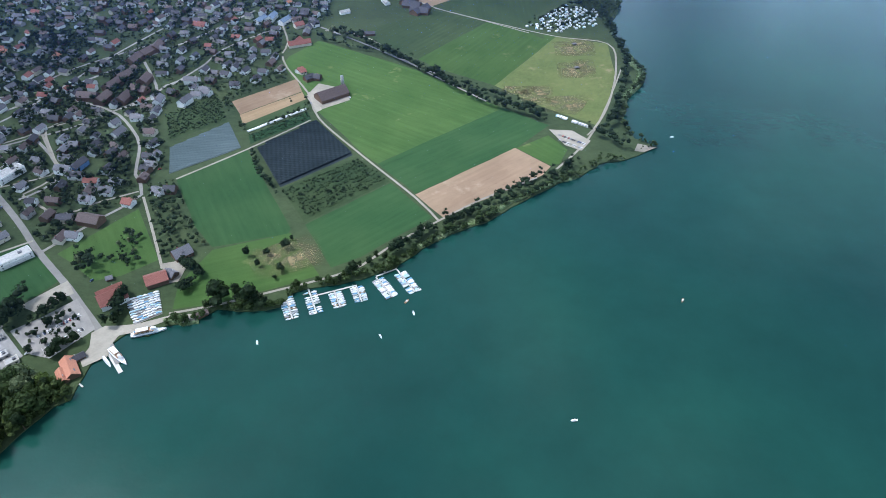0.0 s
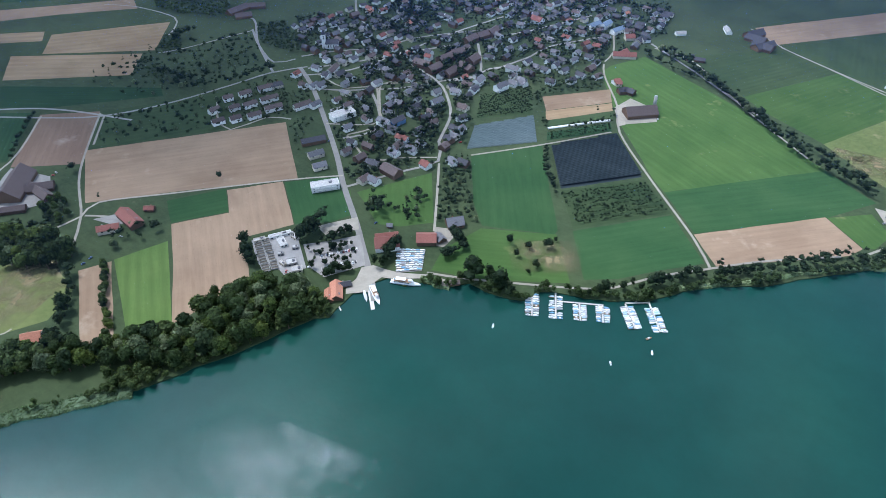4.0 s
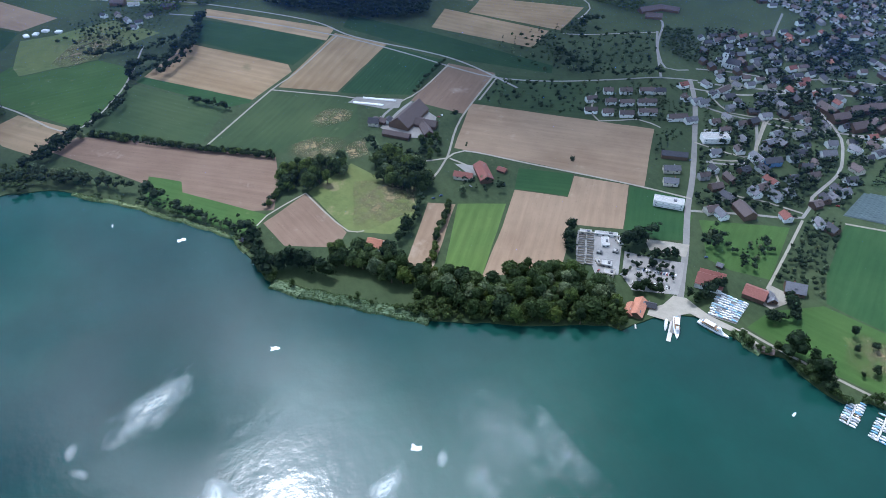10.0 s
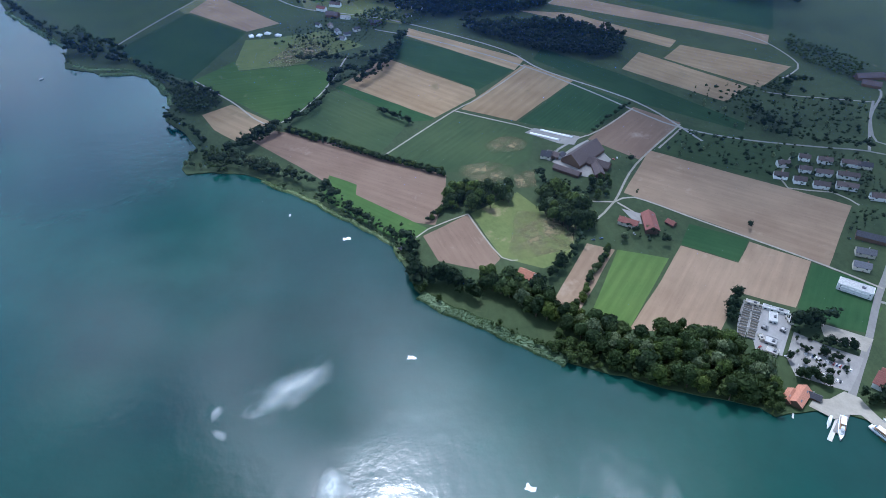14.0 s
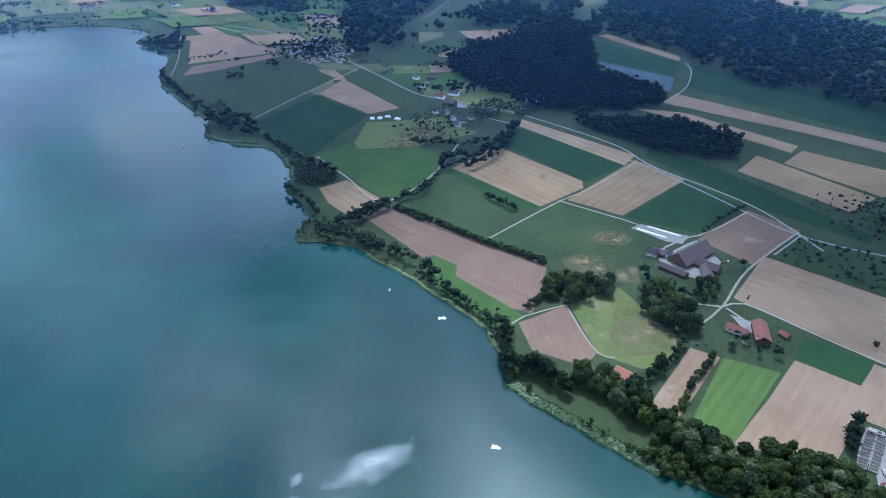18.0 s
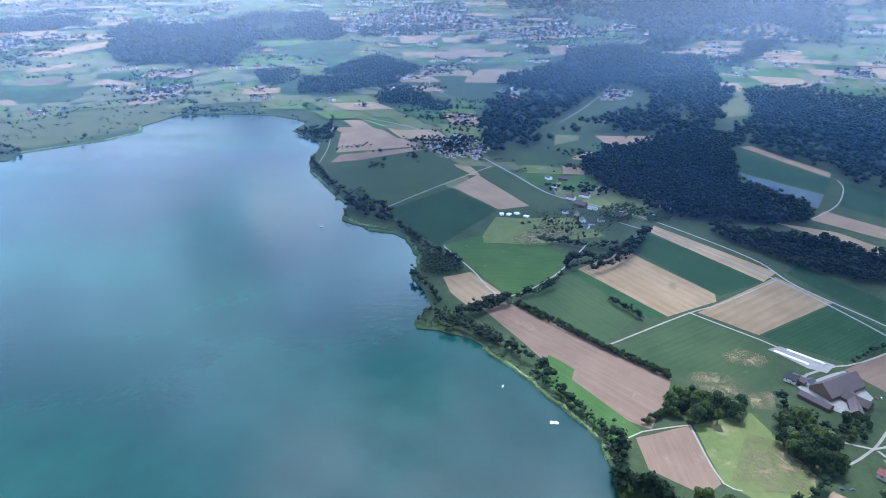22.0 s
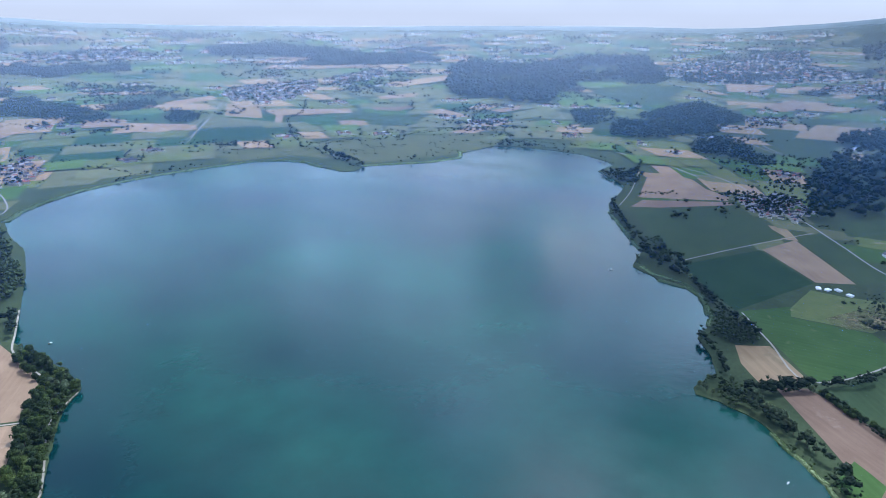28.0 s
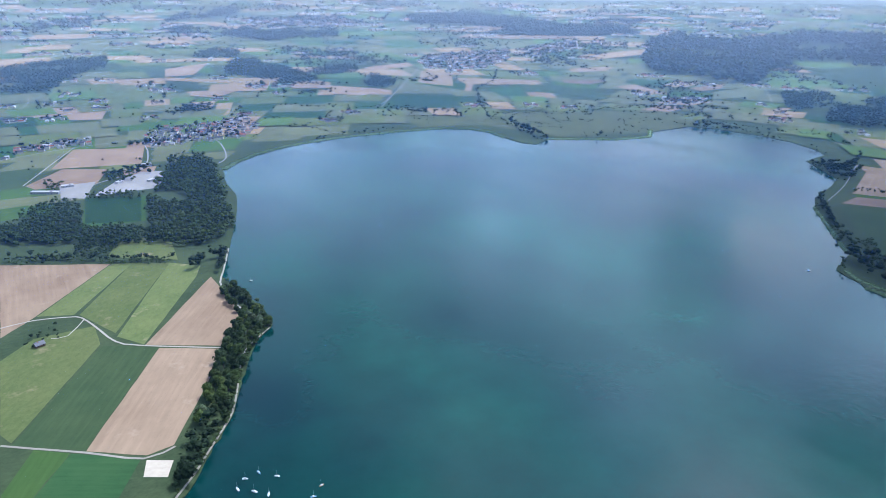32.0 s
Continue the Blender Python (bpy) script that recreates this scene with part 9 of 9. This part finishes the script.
house(-1472, -128, 20, 11, 60, 6, "red", "white")
house(-1497, -100, 24, 12, 70, 6, "brown", "white")
house(-1431, -103, 26, 15, 65, 6, "brown", "wood")
house(-1416, -76, 20, 9, 75, 4, "white", "white")
house(-1333, -89, 15, 10, 20, 5, "grey", "white")
house(-1319, -71, 13, 9, 100, 4, "dark", "white")
house(-1374, -129, 12, 9, 40, 5, "dark", "white")
house(-1367, -105, 13, 10, 10, 5, "brown", "cream")
house(-1297, -79, 12, 9, 60, 4, "grey", "white")
house(-1342, -53, 13, 9, 120, 5, "dark", "cream")
house(-1376, -16, 24, 13, 70, 5, "dark", "wood")
house(-1616, -198, 17, 11, 40, 6, "grey", "white")
house(-1621, -163, 22, 12, 80, 5, "brown", "wood")
house(-1553, -176, 12, 8, 60, 4, "dark", "white")
house(-1586, -169, 10, 8, 30, 4, "red", "cream")
house(-1465, 74, 22, 9, 70, 3.5, "white", "white")
house(-1415, 52, 14, 8, 60, 3.5, "grey", "white")
house(-208, 1254, 34, 20, 60, 6, "dark", "wood")
house(-181, 1213, 40, 17, 60, 5.5, "dark", "wood")
house(-269, 1099, 16, 9, 70, 4, "dark", "wood")
house(-391, 1140, 16, 11, 30, 6, "brown", "white")
house(-365, 1051, 22, 11, 80, 5, "red", "cream")
house(-354, 1124, 14, 10, 50, 6, "dark", "white")
house(-316, 1189, 18, 9, 40, 4, "white", "white")
house(-252, 1249, 26, 10, 120, 4, "white", "white")
house(-331, 948, 12, 10, 60, 5, "red", "white")
house(-310, 924, 16, 11, 50, 5.5, "dark", "wood")
hamlet(13, [(-1878, -604), (-1968, -561), (-2051, -512), (-1854, -396), (-1742, -407), (-1741, -499)])
hamlet(14, [(-2900, -170), (-3068, -127), (-3001, -36), (-2814, -50), (-2734, -147)])
hamlet(18, [(-5394, -1261), (-6119, -947), (-6126, -355), (-5585, -338), (-4963, -1117)])
hamlet(17, [(-4459, 396), (-4558, 490), (-4159, 441), (-4129, 373)])
hamlet(16, [(-3951, 920), (-4020, 1106), (-3625, 1019), (-3668, 886)])
hamlet(15, [(-3448, 1072), (-3349, 1220), (-3138, 1128), (-3213, 1017)])
hamlet(26, [(-2219, -3767), (-2486, -4037), (-2971, -4139), (-3253, -4165), (-2865, -3655), (-2346, -3249), (-2074, -3393)])
hamlet(26, [(-3246, -4099), (-4336, -4599), (-3831, -4001), (-3095, -3702)])
hamlet(30, [(-6097, -2818), (-8624, -3190), (-10673, -2779), (-7568, -1898), (-6871, -1447), (-6333, -1041), (-5429, -1529), (-5212, -1919), (-5516, -2496)])
hamlet(26, [(-6595, -1086), (-6239, -618), (-5779, -408), (-5867, -745)])
hamlet(17, [(-360, -2324), (-408, -2440), (-613, -2437), (-752, -2494), (-724, -2285), (-625, -2155), (-448, -2144), (-351, -2148)])
hamlet(20, [(-2470, -2048), (-2628, -1941), (-2502, -1849), (-2341, -1912)])
hamlet(17, [(-53, -2318), (-131, -2360), (-217, -2357), (-207, -2281), (-64, -2262)])
hamlet(18, [(-3452, -1138), (-3617, -976), (-3466, -934), (-3304, -1059)])
hamlet(18, [(-6151, -32), (-6063, 198), (-5831, 229), (-5787, -26)])
hamlet(24, [(-2553, -8456), (-3853, -8748), (-3617, -6965), (-2909, -7027), (-2457, -7790)])
jetty((-213, 471), (-194, 435), 10)
jetty((-192, 481), (-173, 445), 10)
jetty((-164, 478), (-152, 456), 8)
jetty((-144, 489), (-133, 466), 8)
jetty((-126, 503), (-104, 476), 13)
jetty((-108, 519), (-83, 486), 14)
jetty((-184, 467), (-144, 488), 0)
jetty((-126, 504), (-107, 518), 0)
jetty((-131, 530), (-118, 511), 0)
jetty((-348, 374), (-326, 353), 0, 4.0)
jetty((-365, 342), (-351, 334), 0, 1.5)
ship((-337, 395), (-308, 408))
ship((-349, 378), (-325, 362))
ship((-350, 368), (-338, 358))
boatyard([(-364, 439), (-337, 456), (-321, 426), (-340, 409)])
free_boat(-218, 402, 112, 0)
free_boat(-106, 423, 303, 0)
free_boat(-89, 472, 59, 0)
free_boat(-80, 457, 113, 0)
free_boat(215, 823, 14, 0)
free_boat(182, 506, 249, 0)
free_boat(71, 350, 193, 0)
free_boat(-136, -577, 150, 1)
free_boat(-151, -579, 101, 1)
free_boat(-165, -564, 319, 1)
free_boat(-125, -566, 277, 1)
free_boat(-138, -554, 308, 1)
free_boat(-149, -543, 243, 1)
free_boat(-198, -527, 5, 1)
free_boat(-185, -516, 165, 1)
free_boat(-296, -1055, 7, 1)
free_boat(-704, -127, 357, 0)
free_boat(-1158, -588, 309, 0)
free_boat(-297, -1055, 5, 0)
# Glints painted as white sheets
foam(-650, -57)
foam(-453, 9)
foam(-304, 95)
# Pale sheets painted where the rippled water glitters
glitter_patch([(-388, -155), (-426, -150), (-470, -83), (-464, -52), (-440, -50), (-408, -84), (-384, -119)], 0.62, 0.45)
glitter_patch([(-398, -175), (-413, -170), (-411, -155), (-388, -160)], 0.5)
glitter_patch([(-385, -170), (-383, -148), (-368, -151)], 0.4)
glitter_patch([(-300, -80), (-339, -78), (-343, -50), (-318, -38), (-296, -50)], 0.9, 0.6)
glitter_patch([(-262, 38), (-279, 38), (-298, 68), (-296, 84), (-277, 78), (-260, 62)], 0.85, 0.5)
glitter_patch([(-330, 186), (-316, 208), (-260, 216), (-217, 230), (-200, 236), (-212, 196), (-264, 182)], 0.34, 0.9)
glitter_patch([(-278, 102), (-299, 112), (-297, 119), (-275, 117)], 0.55)
glitter_patch([(-295, 118), (-297, 160), (-257, 168), (-230, 160), (-232, 120), (-253, 102)], 0.25, 0.6)
glitter_patch([(-350, 129), (-361, 162), (-343, 198), (-293, 214), (-238, 234), (-207, 228), (-213, 185), (-241, 142), (-279, 122), (-316, 119)], 0.16, 0.8)
grove(7, 17.0, [(11, 1169), (81, 1279), (143, 1259), (134, 1190), (64, 1146)])
caravans([(11, 1169), (81, 1279), (143, 1259), (134, 1190), (64, 1146)])
parked_row((62, 859), (109, 831), "caravan")
parked_row((61, 810), (101, 786), "car")
parked_row((61, 796), (94, 777), "car")
bay_lines((-422, 382), (-398, 416))
parked_row((-422, 382), (-398, 416), "car", 0.6)
bay_lines((-409, 369), (-383, 400))
parked_row((-409, 369), (-383, 400), "car", 0.6)
bay_lines((-410, 399), (-396, 417))
parked_row((-410, 399), (-396, 417), "car", 0.6)
car(-821, 298, 323)
car(-800, 307, 216)
car(-803, 313, 176)
car(-619, 230, 259)
car(-621, 240, 274)
car(-626, 281, 25)
car(-420, 363, 51)
car(-435, 344, 119)
car(-411, 462, 75)
car(-693, 691, 21)
car(-576, 566, 111)
car(-430, 664, 230)
car(-288, 852, 292)
car(-245, 887, 156)
car(-237, 877, 122)
paved("asphalt", [(-452, 387), (-432, 408), (-412, 435), (-374, 399), (-397, 360), (-420, 363)])
paved("gravel", [(-375, 394), (-367, 404), (-354, 406), (-338, 410), (-311, 425), (-315, 415), (-337, 399), (-348, 394), (-350, 381), (-346, 369), (-362, 354), (-369, 362), (-368, 377)])
paved("gravel", [(-462, 419), (-435, 459), (-419, 442), (-443, 413)])
paved("concrete", [(-503, 359), (-475, 401), (-422, 360), (-431, 338), (-451, 344), (-466, 335)])
paved("asphalt", [(-364, 440), (-337, 456), (-320, 426), (-340, 408)])
paved("gravel", [(-352, 495), (-338, 501), (-324, 491), (-323, 471), (-335, 467)])
paved("gravel", [(51, 821), (82, 822), (106, 798), (93, 772), (72, 783)])
paved("gravel", [(167, 799), (191, 792), (173, 779), (161, 780)])
paved("asphalt", [(-802, 221), (-848, 270), (-859, 286), (-801, 304), (-777, 290), (-754, 268), (-765, 240)])
paved("gravel", [(-301, 872), (-293, 914), (-249, 902), (-235, 869), (-274, 832)])
paved("asphalt", [(-680, 282), (-667, 303), (-640, 309), (-648, 290)])
paved("asphalt", [(-136, -1705), (-200, -1811), (-270, -1875), (-320, -1859), (-288, -1702), (-227, -1704)])
paved("asphalt", [(-77, -1836), (-158, -1835), (-117, -1696), (-71, -1722)])
paved("gravel", [(-301, 883), (-291, 893), (-268, 836), (-274, 827)])
paved("gravel", [(-303, 427), (-291, 429), (-282, 421), (-296, 416)])
paved("concrete", [(-634, 632), (-620, 666), (-595, 643), (-608, 612)])
basin([(-499, 358), (-495, 365), (-485, 359), (-490, 352)])
basin([(-488, 351), (-483, 357), (-473, 351), (-478, 344)])
basin([(-476, 343), (-472, 350), (-461, 343), (-465, 336)])
basin([(-464, 335), (-459, 342), (-449, 335), (-453, 329)])
basin([(-495, 366), (-490, 373), (-481, 367), (-485, 360)])
basin([(-484, 359), (-479, 366), (-469, 359), (-474, 353)])
basin([(-472, 352), (-467, 358), (-457, 351), (-461, 345)])
basin([(-460, 344), (-455, 350), (-445, 343), (-449, 337)])
flat_block(-495, 364, 13, 5, 58, 3.4, "white", "cream")
flat_block(-483, 383, 25, 5, 58, 3.4, "white", "white")
flat_block(-472, 375, 8, 15, 63, 3.4, "white", "white")
flat_block(-440, 357, 11, 9, 53, 3.4, "white", "grey")
flat_block(-427, 352, 11, 8, 48, 3.4, "white", "cream")
flat_block(-467, 390, 9, 6, -5, 3.4, "white", "cream")
flat_block(-459, 360, 6, 4, 44, 3.4, "white", "grey")
flat_block(-454, 377, 6, 5, 42, 3.4, "white", "grey")
flat_block(-446, 350, 8, 4, -7, 3.4, "white", "cream")
flat_block(-94, -1820, 27, 14, -177, 5.0, "white", "grey")
flat_block(-45, -1785, 64, 12, 150, 5.0, "white", "grey")
flat_block(-296, -1940, 26, 12, 178, 5.0, "white", "grey")
flat_block(-281, -1779, 33, 10, -140, 5.0, "white", "grey")
flat_block(-205, -1793, 21, 10, -136, 5.0, "white", "grey")
flat_block(-102, -2325, 53, 16, -175, 5.0, "white", "grey")
flat_block(-162, -2318, 54, 14, 167, 5.0, "white", "grey")
house(-1029, 817, 46, 16, 89, 5.0, "brown", "wood")
house(-1016, 851, 34, 14, 42, 5.0, "brown", "wood")
house(-998, 803, 29, 14, 55, 5.0, "brown", "wood")
worn_patch([(-800, 84), (-812, 134), (-794, 171), (-749, 151), (-756, 95)])
worn_patch([(-858, 130), (-887, 171), (-865, 203), (-836, 186), (-831, 143)])
worn_patch([(-772, 161), (-790, 195), (-741, 188), (-738, 161)])
worn_patch([(-1193, -212), (-1326, -151), (-1237, -88), (-1162, -185)])
worn_patch([(58, 1110), (125, 1143), (127, 1066), (61, 1055)])
worn_patch([(63, 1029), (122, 1058), (124, 990), (66, 975)])
worn_patch([(2, 944), (59, 953), (53, 894), (18, 880)])
worn_patch([(-16, 941), (37, 949), (24, 920), (-22, 914)])
worn_patch([(48, 916), (117, 932), (90, 867), (45, 871)])
worn_patch([(-272, 526), (-206, 565), (-180, 519), (-244, 481)])
worn_patch([(-689, 152), (-677, 226), (-603, 201), (-586, 122)])
paved("asphalt", [(-889, 199), (-902, 216), (-870, 277), (-846, 263), (-852, 242)])
tunnel((-887, 207), (-862, 245))
tunnel((-895, 224), (-868, 266))
house(-784, 282, 30, 15, 52, 5, "brown", "wood")
house(-816, 226, 18, 12, 50, 5, "brown", "wood")
house(-813, 236, 12, 9, 140, 4.5, "dark", "white")
silo(-256, 913)
tunnel((-352, 765), (-291, 835))
marquee(-1328, -256)
marquee(-1331, -241)
marquee(-1328, -204)
marquee(-1341, -226)
pavilion(93, 1103)
pavilion(94, 1014)
house(20, -988, 12, 9, 20, 4.0, "grey", "wood")
house(-622, 6, 6, 4, 40, 2.5, "grey", "wood")



# ---- far country: a patchwork of fields, hedges and copses towards the rim ----
def far_country():
    rng = random.Random(77)
    joined, hedges, specks, OWN = {}, [], [], list(LAID)
    d = 1500.0
    while d < 15000:
        step = d * rng.uniform(0.035, 0.075)
        a = 84.0 if d < 2500 else 58.0
        while a < 190:
            wide = rng.uniform(1.2, 4.2)
            r0, r1, a0, a1 = d, d + step * rng.uniform(1.0, 1.06), math.radians(a), math.radians(a + wide * rng.uniform(0.99, 1.03))
            turn = 0.05 * noise.noise(Vector((a / 17, d / 3000, 2)))
            slide = step * 0.9 * noise.noise(Vector((a / 9, d / 900, 5)))
            poly = [(-(r + slide) * math.sin(q + turn * (r - d) / step), (r + slide) * math.cos(q + turn * (r - d) / step)) for r, q in ((r0, a0), (r0, a1), (r1, a1), (r1, a0))]
            a += wide
            mid = (sum(p[0] for p in poly) / 4, sum(p[1] for p in poly) / 4)
            pts = poly + [mid] + [((p[0] + q[0]) / 2, (p[1] + q[1]) / 2) for p, q in zip(poly, poly[1:] + poly[:1])]
            if any(inside(p, LAKE_EDGE) for p in pts) or any(inside(mid, w) for w in WOODS + OWN) or any(off_line(p, q, s) < 30 for p in poly + [mid] for q, s in zip(LAKE, LAKE[1:])):
                continue
            look_of = rng.choices(["meadow", "crop", "olive", "soil", "stubble", "darkcrop", "lush", "striped", "hay"], [2.5, 0.8, 5, 0.9, 3.0, 0.6, 0.8, 1.5, 8])[0]
            if rng.random() < (0.4 if d < 2300 else 0.36):
                p, q = rng.choice(list(zip(poly, poly[1:] + poly[:1])))
                for i in range(rng.choice([3, 6, 10])):
                    s = rng.random()
                    hedges.append((p[0] + (q[0] - p[0]) * s + rng.gauss(0, d / 700), p[1] + (q[1] - p[1]) * s + rng.gauss(0, d / 700), max(9, d / 250)))
            if noise.noise(Vector((mid[0] / d * 9, mid[1] / d * 9, d / 1800))) > 0.3:
                long, tilt = step * rng.uniform(0.25, 0.5), math.radians(a + 90)
                for _ in range(34):
                    u, v = rng.gauss(0, long), rng.gauss(0, step * 0.13)
                    hedges.append((mid[0] - u * math.sin(tilt) + v * math.cos(tilt), mid[1] + u * math.cos(tilt) + v * math.sin(tilt), max(14, d / 190)))
            if d > 1900 and rng.random() < 0.22:
                e = step * 0.22
                specks.append([(mid[0] - e, mid[1] - e), (mid[0] + e, mid[1] - e), (mid[0] + e, mid[1] + e), (mid[0] - e, mid[1] + e)])
            if d < 2300:
                field(look_of, poly, 1.02 + rng.uniform(0, 0.05))
            else:
                joined.setdefault(look_of, []).append(poly)
        d += step
    rings = {}
    for poly in specks:
        rings.setdefault(round(math.log(math.hypot(*poly[0])) * 6), []).append(poly)
    for plots in rings.values():
        hamlet(math.hypot(*plots[0][0]) / 140, *plots)
    for look_of, polys in joined.items():
        verts, faces = [], []
        for poly in polys:
            b, k = len(verts), 4
            for i in range(k + 1):
                for j in range(k + 1):
                    u, v = i / k, j / k
                    p = [(poly[0][c] * (1 - u) + poly[1][c] * u) * (1 - v) + (poly[3][c] * (1 - u) + poly[2][c] * u) * v for c in (0, 1)]
                    verts.append(land(*p, 2.2 + list(FIELD_MATS).index(look_of) * 0.25 + max(0.0, math.hypot(*p) - 2400) * 0.0011))
            faces += [(b + i * 5 + j, b + i * 5 + 5 + j, b + i * 5 + 6 + j, b + i * 5 + j + 1) for i in range(k) for j in range(k)]
        me = finish("distant_fields", verts, faces, FIELD_MATS[look_of])
        if me.polygons[0].normal.z < 0:
            me.flip_normals()
        tagged(new("distant_fields", me), LOOKS[look_of] + " far away", "fields", kind="stuff")
    joined_trees("hedgerow_trees", hedges, M_FOREST, "distant hedgerow trees and copses", "trees")


def ridge_forest():
    """The wooded ridge on the south-western skyline, with a few meadows left open."""
    rng, pts, d = random.Random(8), [], 5300.0
    while d < 12000:
        a = 77.0
        while a < 101:
            x, y = -d * math.sin(math.radians(a)), d * math.cos(math.radians(a))
            if d > 5300 + 4200 * min(1.0, max(0.0, (a - 87) / 15)) and noise.noise(Vector((a / 4.5, math.log(d) * 6, 1))) > -0.2:
                pts.append((x + rng.gauss(0, d / 400), y + rng.gauss(0, d / 400), d / 120 * rng.uniform(0.7, 1.2)))
            a += 0.62 * rng.uniform(0.7, 1.3)
        d *= 1.0115
    joined_trees("wood", pts, M_FOREST, "dark wooded ridge on the skyline", "forest")


far_country()
ridge_forest()
upper_village()
fringe(SHORE_A[11:], 2.4, 9.5, 0.38)
fringe(SHORE_A[:11], 2.8, 9.0, 0.3)
fringe(SHORE_C[:8], 0.9, 11.0, 0.9, 22.0)
fringe(SHORE_C[7:], 5.0, 8.0, 0.05)
fringe(SHORE_D, 4.5, 7.0, 0.05)
fringe(SHORE_E, 6.0, 8.0, 0.0)
fringe(SHORE_F[30:], 3.5, 8.0, 0.25)
joined_trees("field_trees", REST, M_FOREST, "further green trees along lanes and gardens", "trees")
print("trees", COUNT["tree"], "objects", len(bpy.data.objects))
